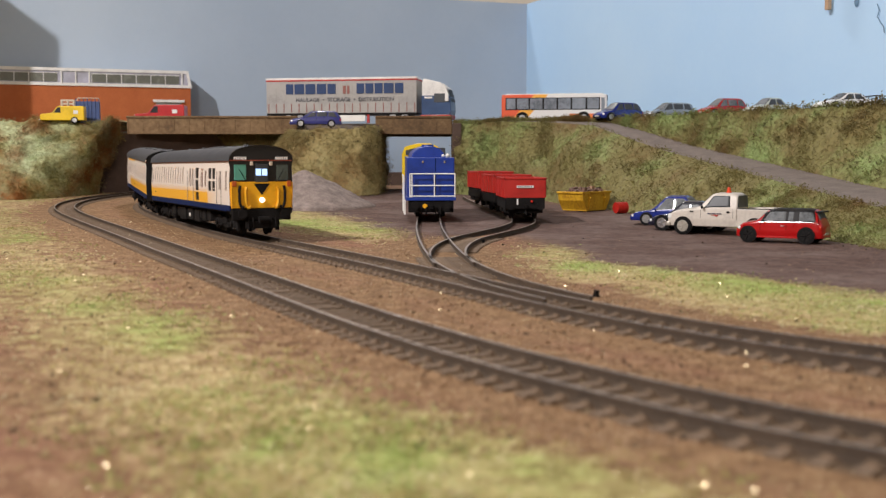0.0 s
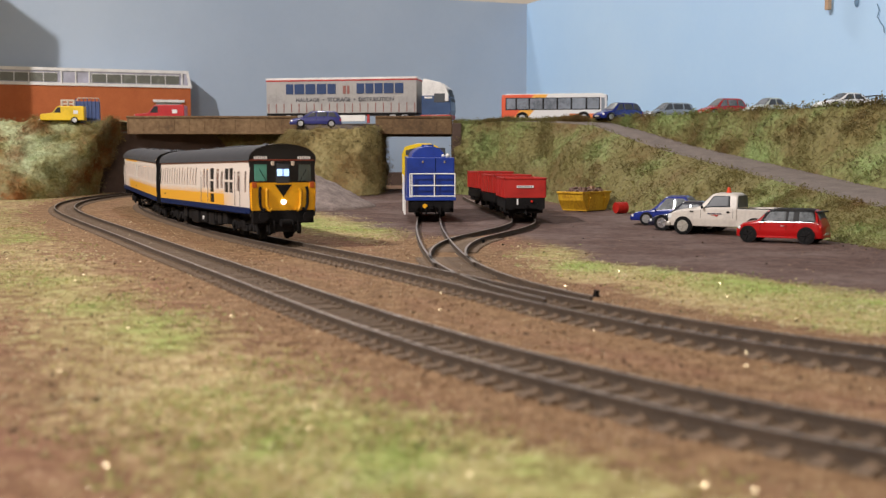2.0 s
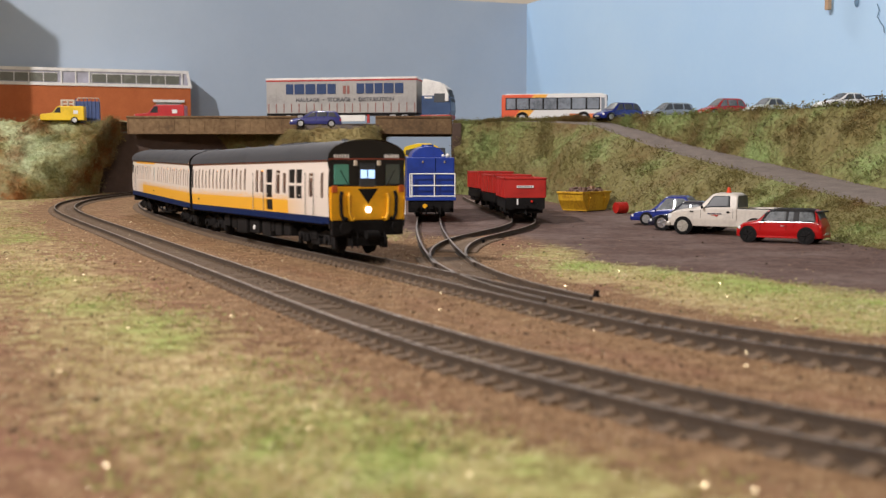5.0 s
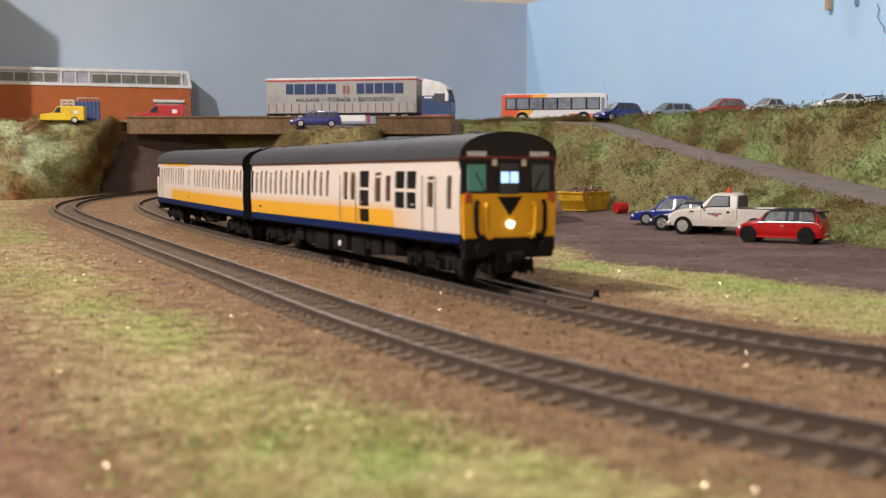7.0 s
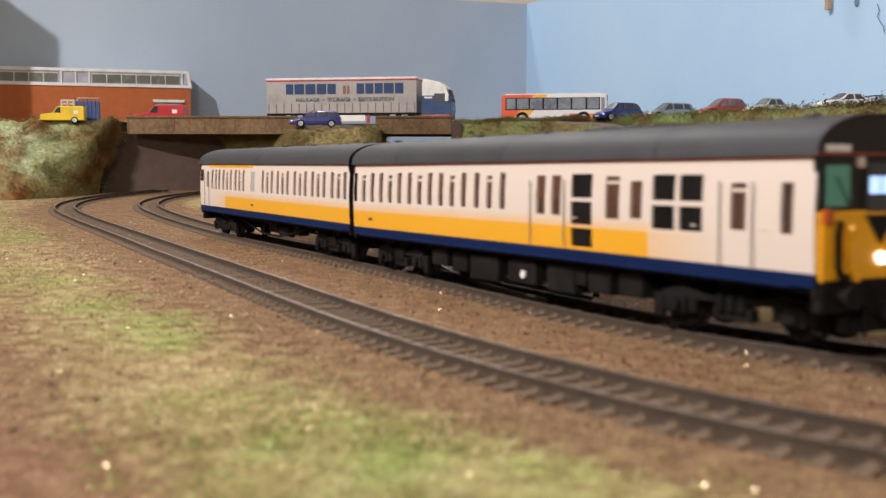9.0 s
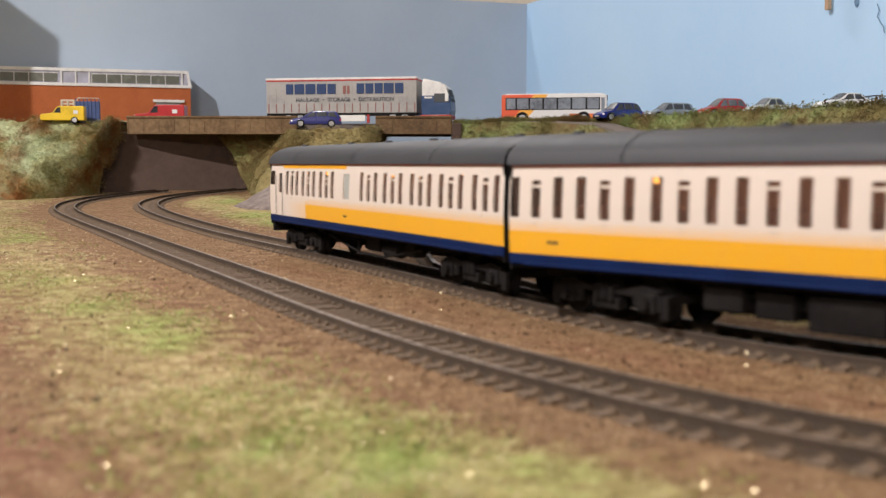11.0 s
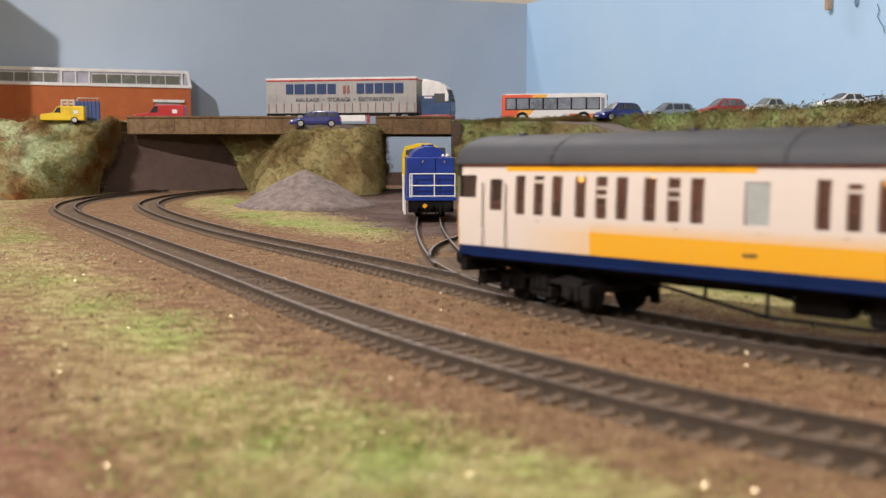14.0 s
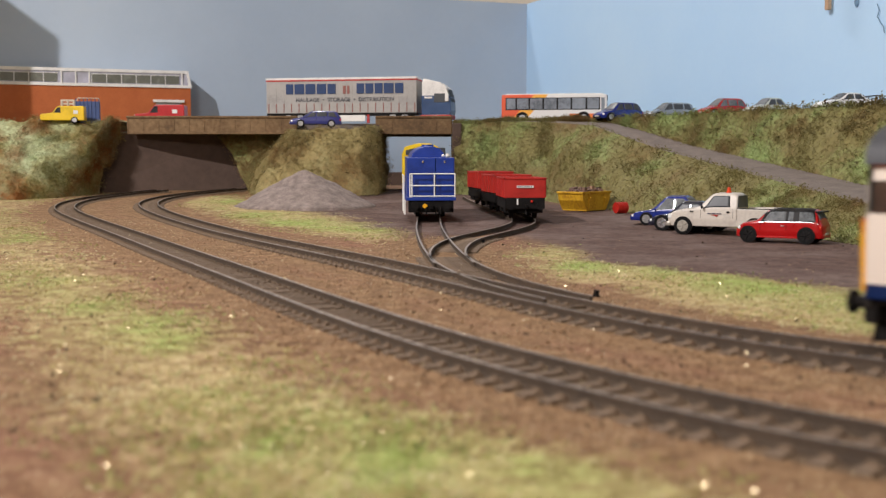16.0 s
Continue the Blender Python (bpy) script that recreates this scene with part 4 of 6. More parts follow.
TRAILER, TRAILER_BOGIES = build_coach("trailer_coach", "cream and yellow trailing train coach with a yellow roofline strip", tw, tf, ((-109, -99),), -1)
# ---- road vehicles
RIM = paint("alloy_rim", (0.5, 0.5, 0.5), 0.3, metal=0.7)
LENS = paint("clear_lamp_lens", (0.75, 0.75, 0.72), 0.15, bumpy=0)
REDLENS = paint("red_lamp_lens", (0.5, 0.02, 0.01), 0.2, bumpy=0)
PLATE = paint("plate_grey", (0.55, 0.52, 0.42), 0.5)


def bevelled(bm, faces, offset, segments=2):
    es = list({e for f in faces for e in f.edges})
    bmesh.ops.bevel(bm, geom=es, offset=offset, segments=segments, affect="EDGES", profile=0.6)


def add_wheel(ob, x, y, r, s, rim):
    bm = B()
    vs = cyl(bm, (x, y - 1.5, r), (x, y + 1.5, r), r, 22)
    bmesh.ops.bevel(bm, geom=list({e for v in vs for e in v.link_edges if abs(e.verts[0].co.y - e.verts[1].co.y) < 0.1}), offset=0.45, segments=2, affect="EDGES")
    w = part("wheel", bm, TYRE, ob)
    bm = B()
    cyl(bm, (x, y + s * 1.35, r), (x, y + s * 1.55, r), r * 0.68, 18)
    for k in range(5):
        a = k * 2 * math.pi / 5
        cyl(bm, (x, y + s * 1.6, r), (x + r * 0.62 * math.cos(a), y + s * 1.6, r + r * 0.62 * math.sin(a)), r * 0.1, 6)
    part("rim", bm, rim, w)


class Shell:
    """A rounded car body, lofted along x. top, belt, wide: (x, value) outlines of roof line, belt line and half width."""

    def __init__(self, top, belt, wide, foot, lean=0.30, soft=1.1):
        self.x0, self.x1 = top[0][0], top[-1][0]
        self.xs = np.linspace(self.x0, self.x1, 73)
        fine = np.linspace(self.x0 - 4, self.x1 + 4, 600)
        def curve(points):
            v = np.interp(fine, [p[0] for p in points], [p[1] for p in points])
            kk = np.exp(-0.5 * (np.arange(-40, 41) * (fine[1] - fine[0]) / soft) ** 2)
            v = np.convolve(np.pad(v, 40, mode="edge"), kk / kk.sum(), "valid")
            return np.interp(self.xs, fine, v)
        zt, zb, w = curve(top), curve(belt), curve(wide)
        zb = np.minimum(zb, zt - 0.35)
        zf = np.full_like(zt, foot)
        up = zt - zb
        wr = w - lean * up - 0.75
        ctrl = [(w * 0.93, zf), (w, zf + (zb - zf) * 0.42), (w * 0.975, zb), (wr, zt - np.minimum(0.9, up * 0.3)), (wr * 0.62, zt), (wr * 0, zt + 0.25)]
        self.vs = np.linspace(0, 5, 41)
        self.Y = np.stack([np.interp(self.vs, range(6), [c[0][i] for c in ctrl]) for i in range(len(self.xs))])
        self.Z = np.stack([np.interp(self.vs, range(6), [c[1][i] for c in ctrl]) for i in range(len(self.xs))])
        g = np.exp(-0.5 * (np.arange(-3, 4) / 1.0) ** 2)
        g /= g.sum()
        for A in (self.Y, self.Z):
            for r in range(len(A)):
                A[r, 2:-2] = np.convolve(np.pad(A[r], 3, mode="edge"), g, "valid")[2:-2]
        self.X = np.repeat(self.xs[:, None], 41, 1)

    def spot(self, x, v):
        i = np.clip((x - self.x0) / (self.x1 - self.x0) * 72, 0, 71.999)
        j = np.clip(v / 5 * 40, 0, 39.999)
        a, b = int(i), int(j)
        u, w = i - a, j - b

        def mixed(A):
            return (A[a, b] * (1 - w) + A[a, b + 1] * w) * (1 - u) + (A[a + 1, b] * (1 - w) + A[a + 1, b + 1] * w) * u
        return Vector((x, mixed(self.Y), mixed(self.Z)))

    def body(self):
        bm = B()
        grid = []
        for i in range(73):
            row = [bm.verts.new((self.X[i, j], self.Y[i, j], self.Z[i, j])) for j in range(40)]
            row.append(bm.verts.new((self.X[i, 40], 0, self.Z[i, 40])))
            row += [bm.verts.new((self.X[i, j], -self.Y[i, j], self.Z[i, j])) for j in range(39, -1, -1)]
            grid.append(row)
        for a, b in zip(grid, grid[1:]):
            for k in range(80):
                bm.faces.new((a[k], a[k + 1], b[k + 1], b[k]))
            bm.faces.new((a[80], a[0], b[0], b[80]))
        bm.faces.new(grid[0])
        bm.faces.new(grid[-1][::-1])
        bmesh.ops.recalc_face_normals(bm, faces=bm.faces[:])
        return bm

    def pane(self, foot, head, v0, v1, side, lift=0.16, n=8):
        """A curved pane on the body from foot (x, x) at v0 to head (x, x) at v1; side 0 spans the middle."""
        bm = B()
        rows = []
        for j in range(n + 1):
            f = j / n
            a, b = foot[0] + (head[0] - foot[0]) * f, foot[1] + (head[1] - foot[1]) * f
            row = []
            for i in range(n + 1):
                if side:
                    x, v = a + (b - a) * i / n, v0 + (v1 - v0) * f
                    sgn = side
                else:
                    h = 2 * i / n - 1
                    x, v, sgn = foot[0] + (head[0] - foot[0]) * f, 5 - abs(h) * (5 - v0), (1 if h >= 0 else -1)
                p, q, r = self.spot(x, v), self.spot(x + 0.3, v), self.spot(x, min(4.99, v + 0.06))
                nrm = (q - p).cross(r - p)
                if nrm.length > 0:
                    nrm.normalize()
                if nrm.z < -0.05 or (abs(nrm.z) <= 0.05 and nrm.y < 0):
                    nrm = -nrm
                p = p + nrm * lift
                row.append(bm.verts.new((p.x, p.y * sgn, p.z)))
            rows.append(row)
        for a, b in zip(rows, rows[1:]):
            for i in range(n):
                bm.faces.new((a[i], a[i + 1], b[i + 1], b[i]))
        bmesh.ops.recalc_face_normals(bm, faces=bm.faces[:])
        bmesh.ops.solidify(bm, geom=bm.faces[:], thickness=0.3)
        return bm


def build_car(name, label, m, mat, top, belt, wide, panes, screen, rear, wheels, wheel_r=4.1, roof=None, rim=None, spoiler=None, trim=None, foot=3.0, glass_mat=None, category="car"):
    """top, belt, wide: outlines for Shell; panes: side windows (foot x0, x1, head x0, x1); screen and rear: x at foot and head."""
    ob = empty(name, m, label=label, category=category)
    sh = Shell(top, belt, wide, foot)
    gl = glass_mat or CARGLASS
    body = part("body", sh.body(), mat, ob, smooth=True)
    hw = max(p[1] for p in wide)
    zb = np.mean([p[1] for p in belt])
    if roof:
        bm = sh.pane((rear[1] - 0.8, screen[1] + 0.6), (rear[1], screen[1]), 3.0, 4.99, 1, 0.12, 12)
        part("roof", bm, roof, body, smooth=True)
        bm = sh.pane((rear[1] - 0.8, screen[1] + 0.6), (rear[1], screen[1]), 3.0, 4.99, -1, 0.12, 12)
        part("roof", bm, roof, body, smooth=True)
    for s in (-1, 1):
        for x0, x1, x2, x3 in panes:
            part("side_window", sh.pane((x0, x1), (x2, x3), 2.12, 2.90, s), gl, body, smooth=True)
        if roof:
            part("window_surround", sh.pane((panes[0][0] - 2.0, panes[-1][1] + 1.2), (rear[1] - 0.6, screen[1] + 0.4), 2.06, 3.1, s, 0.10, 14), roof, body, smooth=True)
            part("belt_trim", sh.pane((panes[0][0] - 1.5, panes[-1][1] + 2), (panes[0][0] - 1.5, panes[-1][1] + 2), 2.0, 2.07, s, 0.2, 8), CHROME, body)
    part("windscreen", sh.pane((screen[0], 0), (screen[1], 0), 3.12, 5, 0, 0.16, 10), gl, body, smooth=True)
    part("rear_window", sh.pane((rear[0], 0), (rear[1], 0), 3.2, 5, 0, 0.16, 10), gl, body, smooth=True)
    xf, xr = sh.x1, sh.x0
    for wx in wheels:
        for s in (-1, 1):
            bm = B()
            cyl(bm, (wx, s * (hw - 2.5), wheel_r), (wx, s * (hw + 0.05), wheel_r), wheel_r * 1.07, 26)
            part("wheel_arch", bm, BLACK, ob)
            add_wheel(ob, wx, s * (hw - 1.15), wheel_r, s, rim or RIM)
    for s in (-1, 1):
        bm = B()
        p = sh.spot(xf - 2.4, 2.0)
        ball(bm, (p.x, s * (p.y - 1.0), p.z - 0.5), 1.6, 2, (1.0, 0.9, 0.75))
        part("headlight", bm, LENS, ob, smooth=True)
        bm = B()
        p = sh.spot(xr + 1.2, 1.8)
        ball(bm, (p.x, s * (p.y - 0.5), p.z - 0.6), 1.4, 2, (0.7, 0.7, 1.3))
        part("tail_light", bm, REDLENS, ob, smooth=True)
        bm = B()
        p = sh.spot(panes[-1][1] - 1.0, 2.1)
        ball(bm, (p.x, s * (p.y + 1.0), p.z + 0.6), 1.0, 2, (0.6, 1.0, 0.75))
        part("mirror", bm, roof or mat, ob, smooth=True)
        bm = B()
        p = sh.spot(panes[-1][0] + 1.5, 1.6)
        box(bm, p.x - 1.1, p.x + 1.1, s * p.y - 0.25, s * p.y + 0.25, p.z - 0.25, p.z + 0.25, 0.1)
        part("door_handle", bm, CHROME if roof else mat, ob)
        for x in (panes[-1][0] - 0.6, panes[-1][1] + 0.8):
            part("door_seam", sh.pane((x, x + 0.22), (x, x + 0.22), 0.35, 1.98, s, 0.03, 6), BLACK, body)
        bm = B()
        box(bm, wheels[0] + wheel_r, wheels[1] - wheel_r, s * (hw * 0.95) - 0.3, s * (hw * 0.95) + 0.3, foot - 0.2, foot + 0.6, 0.1)
        part("sill", bm, trim or BLACK, ob)
    for x, d in ((xf, 1), (xr, -1)):
        w_end = wide[-1][1] if d > 0 else wide[0][1]
        bm = B()
        box(bm, x - 0.7, x + 0.5, -w_end + 0.8, w_end - 0.8, foot + 0.2, foot + 2.0, 0.4)
        part("bumper", bm, BLACK if d > 0 else mat, ob)
        bm = B()
        box(bm, min(x, x + d * 0.7), max(x, x + d * 0.7), -3.2, 3.2, foot + 1.4, foot + 2.8)
        part("plain_plate", bm, PLATE, ob)
    if spoiler:
        z = sh.spot(xr + 3, 4.9).z
        bm = B()
        box(bm, xr - 0.5, xr + 4, -hw + 1.2, hw - 1.2, z + 3.4, z + 4.1, 0.3)
        for s in (-1, 1):
            box(bm, xr + 1.4, xr + 2.6, s * (hw - 4) - 0.4, s * (hw - 4) + 0.4, z - 0.4, z + 3.6)
        part("spoiler", bm, spoiler, ob)
    if roof:
        z = sh.spot(rear[1], 4.9).z
        bm = B()
        box(bm, rear[1] - 2.8, rear[1] + 1.0, -hw + 3.4, hw - 3.4, z - 0.3, z + 0.5, 0.3)
        part("roof_spoiler", bm, roof, ob)
    return ob


def wide_of(h, hw):
    return [(-h, hw - 2.2), (-h + 2, hw - 0.8), (-h + 8, hw), (h - 9, hw), (h - 3, hw - 1.2), (h, hw - 3.2)]


def saloon(h, hw, tall, deck=0.62):
    """Outlines of a three-box car of half length h."""
    top = [(-h, 9.0), (-h + 1.5, 10.6), (-h * deck, 11.2), (-h * 0.34, tall), (h * 0.12, tall), (h * 0.48, 10.7), (h - 3.5, 9.2), (h, 6.5)]
    return dict(top=top, belt=[(-h, 8.6), (-h * 0.5, 10.5), (h * 0.5, 9.9), (h, 6.2)], wide=wide_of(h, hw),
                panes=[(-h * 0.50, -h * 0.12, -h * 0.30, -h * 0.12), (-h * 0.07, h * 0.38, -h * 0.07, h * 0.13)], screen=(h * 0.45, h * 0.14), rear=(-h * 0.57, -h * 0.37))


def hatch(h, hw, tall, tail=0.78):
    """Outlines of a two-box hatchback or estate of half length h."""
    top = [(-h, 9.5), (-h + 1.0, 11.5), (-h * tail, tall - 0.8), (-h * tail + 4, tall), (h * 0.14, tall), (h * 0.52, 10.9), (h - 3.5, 9.4), (h, 6.8)]
    return dict(top=top, belt=[(-h, 9.0), (-h * 0.5, 10.9), (h * 0.5, 10.0), (h, 6.4)], wide=wide_of(h, hw),
                panes=[(-h * 0.86, -h * 0.50, -h * 0.72, -h * 0.50), (-h * 0.45, -h * 0.06, -h * 0.45, -h * 0.06), (-h * 0.01, h * 0.42, -h * 0.01, h * 0.16)], screen=(h * 0.49, h * 0.16), rear=(-h * 0.94, -h * 0.82))


CARBLUE = paint("deep_blue_car_paint", (0.008, 0.022, 0.19), 0.25, coat=0.5, bumpy=0)
CARRED = paint("red_car_paint", (0.40, 0.003, 0.004), 0.3, coat=0.3, bumpy=0)
CARSILVER = paint("silver_blue_car_paint", (0.30, 0.34, 0.38), 0.3, metal=0.4, coat=0.4, bumpy=0)
CARPALE = paint("pale_green_car_paint", (0.45, 0.48, 0.42), 0.3, coat=0.4, bumpy=0)
CARWHITE = paint("white_car_paint", (0.78, 0.77, 0.74), 0.3, coat=0.4, bumpy=0)
BLACKBLUE = paint("blue_black_car_paint", (0.012, 0.014, 0.03), 0.22, coat=0.6, bumpy=0)
VIOLET = paint("violet_blue_car_paint", (0.04, 0.045, 0.20), 0.3, coat=0.5, bumpy=0)
VANRED = paint("mail_red_paint", (0.50, 0.015, 0.018), 0.35, coat=0.3)
VANYELLOW = paint("bright_yellow_paint", (0.82, 0.55, 0.012), 0.35, coat=0.3)

CABIN_PALE = paint("pale_car_glazing", (0.15, 0.16, 0.165), 0.6, wear=0.6, scale=180, bumpy=0)
CABIN_PALE.node_tree.nodes["Principled BSDF"].inputs["Specular IOR Level"].default_value = 0.12
# yard cars
build_car("compact_car", "red compact car with a black roof parked in the yard", at(191.8, 627.5, 0, 0, 0, 147.8), CARRED,
          [(-24, 8.5), (-23.4, 11.8), (-20.5, 18.2), (-17, 19.0), (2, 19.0), (6.5, 18.2), (12.5, 12.2), (20, 11.0), (23, 9.2), (24, 6.5)],
          [(-24, 8.2), (-22, 11.6), (10, 11.4), (20, 10), (24, 6.2)], [(-24, 8.6), (-22, 10.4), (-16, 11), (15, 11), (21, 10), (24, 7.4)],
          [(-20.4, -11.4, -18.6, -11.4), (-8.4, -5.6, -8.4, -5.6), (-4.2, 8.8, -4.2, 4.8)], (11.6, 6.8), (-22.4, -20.6), (-15.6, 16.4), 4.5, roof=BLACK, rim=BLACK, trim=CARRED, glass_mat=CABIN_PALE)
build_car("saloon_car", "dark blue saloon car with a rear wing in the yard", at(164.5, 789, gz(790), 0, 0, 150), CARBLUE, **saloon(30, 12, 20.8), wheels=(-17, 17), wheel_r=4.4, spoiler=CARBLUE, glass_mat=CABIN_PALE)
build_car("saloon_car", "black and blue saloon car beside the pickup", at(164, 735, gz(733), 0, 0, 148), BLACKBLUE, **saloon(26.5, 11.5, 19.5), wheels=(-16, 16), wheel_r=4.9, rim=CHROME)
# upper level cars
build_car("hatchback_car", "dark blue hatchback car at the head of the ramp", at(178, 1140, 87, 0, 0, 205), CARBLUE, **hatch(25, 11, 19), wheels=(-16, 15.5))
build_car("estate_car", "silver-blue estate car in the upper car park", at(254, 1262, 93, 0, 0, 195), CARSILVER, **hatch(29, 11.5, 19.5, 0.84), wheels=(-17, 17.5), wheel_r=4.2)
build_car("hatchback_car", "bright red hatchback car in the upper car park", at(298, 1196, 93.5, 0, 0, 198), CARRED, **hatch(26, 11.5, 20), wheels=(-16, 16), glass_mat=CABIN_PALE)
build_car("saloon_car", "pale green saloon car in the upper car park", at(330, 1136, 92, 0, 0, 200), CARPALE, **saloon(26, 11, 18.5), wheels=(-16, 16))
build_car("sports_car", "white sports car with a black rear wing", at(366, 1020, 91, 0, 0, 192), CARWHITE, **saloon(28, 12, 17.2), wheels=(-17, 17), wheel_r=4.4, spoiler=BLACK)
build_car("hatchback_car", "violet-blue estate car parked on the bridge", at(-138, 1213, 83.2, 0, 0, 186), VIOLET, **hatch(27.5, 11, 17.6, 0.84), wheels=(-17, 16), wheel_r=3.9)


def build_pickup():
    """White single-cab pickup truck, its cab forward of an open bed."""
    ob = empty("pickup_truck", at(176.6, 696, 0, 0, 0, 148), label="white pickup truck with an amber roof beacon in the yard", category="pickup truck")
    hw = 12.5
    sh = Shell([(-10.8, 24.6), (-9, 26.0), (3.5, 26.0), (6.5, 24.8), (13.5, 17.2), (24, 15.8), (31, 14.2), (33.6, 10)],
               [(-10.8, 16.4), (12, 16.0), (24, 14.6), (31, 13.0), (33.6, 9.4)],
               [(-10.8, 12.4), (14, 12.5), (26, 12.5), (31, 11.8), (33.6, 9.8)], 5.2, 0.22, 1.0)
    cab = part("cab", sh.body(), PICKUPWHITE, ob, "white rounded cab and bonnet", smooth=True)
    bm = B()
    box(bm, -43, -10, -hw + 0.4, hw - 0.4, 5.6, 10, 0.5)
    part("bed_floor", bm, PICKUPWHITE, ob)
    for s in (-1, 1):
        y0, y1 = (hw - 1.5, hw) if s > 0 else (-hw, -hw + 1.5)
        bm = B()
        box(bm, -43, -11.2, y0, y1, 5.4, 16.4, 0.5)
        part("bed_side", bm, PICKUPWHITE, ob, "white side of the open load bed")
        bm = B()
        box(bm, -42.6, -11.4, y0 + 0.25, y1 - 0.25, 16.3, 16.9, 0.15)
        part("bed_rail", bm, BLACK if s > 0 else PICKUPWHITE, ob)
    bm = B()
    box(bm, -43.6, -42, -hw, hw, 6.5, 16.2, 0.4)
    part("tailgate", bm, PICKUPWHITE, ob)
    for s in (-1, 1):
        part("side_window", sh.pane((-6.6, 10.2), (-6.0, 4.4), 2.12, 2.92, s), CARGLASS, cab, smooth=True)
        for x in (-8.6, 11.6):
            part("door_seam", sh.pane((x, x + 0.2), (x, x + 0.2), 0.3, 1.98, s, 0.03, 6), SLOGAN_DARK, cab)
        part("door_trim", sh.pane((-9.5, 14), (-9.5, 14), 0.78, 0.88, s, 0.3, 6), WHITE, cab)
        bm = B()
        ball(bm, (10.4, s * (hw + 1.4), 17.4), 1.4, 2, (0.5, 1, 0.9))
        part("mirror", bm, BLACK, cab, smooth=True)
        bm = B()
        ball(bm, (-5.6, s * (hw + 0.05), 14.3), 0.9, 2, (1.3, 0.35, 0.7))
        part("door_handle", bm, BLACK, cab)
        bm = B()
        for a, b in ((-1.4, 1.6), (2.2, 4.2), (4.8, 7.2)):
            box(bm, a, b, s * (hw + 0.08) - 0.2, s * (hw + 0.08) + 0.2, 13.0, 13.5)
        part("door_lettering", bm, NAVY, cab, "small blue lettering bars on the door")
        bm = B()
        prism(bm, [(0.5, 12.4), (1.2, 11.5), (3.2, 12.1), (5.0, 12.4), (3.0, 12.6)], "y", s * (hw + 0.08) - 0.2, s * (hw + 0.08) + 0.2)
        part("door_emblem", bm, RED, cab, "small red swoosh on the door")
        bm = B()
        box(bm, 16.5, 18.6, s * (hw + 0.05) - 0.2, s * (hw + 0.05) + 0.2, 14.0, 14.7)
        part("wing_badge", bm, SOOT, cab)
        for wx in (-22, 23.0):
            bm = B()
            cyl(bm, (wx, s * (hw - 3), 5.4), (wx, s * (hw + 0.12), 5.4), 5.8, 26)
            part("wheel_arch", bm, BLACK, ob)
            add_wheel(ob, wx, s * (hw - 0.9), 5.3, s, DULLRIM)
        bm = B()
        box(bm, 30.8, 33.4, s * 9.6 - 1.9, s * 9.6 + 1.9, 9.6, 12.6, 0.6)
        part("headlight", bm, LENS, ob)
    part("windscreen", sh.pane((13.0, 0), (7.0, 0), 3.1, 5, 0, 0.16, 10), CARGLASS, cab, smooth=True)
    bm = B()
    prism(bm, [(-10.0, 17.2), (10.0, 17.2), (9.2, 23.4), (8.2, 24.4), (-8.2, 24.4), (-9.2, 23.4)], "x", -11.15, -10.4)
    part("rear_window", bm, CARGLASS, cab)
    bm = B()
    box(bm, 33.0, 34.2, -7, 7, 8.6, 12.4, 0.4)
    part("grille", bm, SOOT, ob)
    bm = B()
    box(bm, 31.6, 34.6, -hw + 0.8, hw - 0.8, 5.0, 7.8, 0.9)
    part("bumper", bm, DULLRIM, ob)
    bm = B()
    cyl(bm, (-3, 3, 25.8), (-3, 3, 27.0), 1.6, 14)
    cyl(bm, (-3, 3, 27.0), (-3, 3, 29.4), 1.2, 14, 0.9)
    part("beacon", bm, BEACON, ob, "orange-red roof beacon")


PICKUPWHITE = paint("grubby_white_paint", (0.60, 0.545, 0.475), 0.4, wear=0.16, scale=160, coat=0.3, bumpy=0)
DULLRIM = paint("dull_rim", (0.45, 0.42, 0.36), 0.4, metal=0.4)
BEACON = paint("beacon_red", (0.75, 0.07, 0.02), 0.2, bumpy=0)
build_pickup()


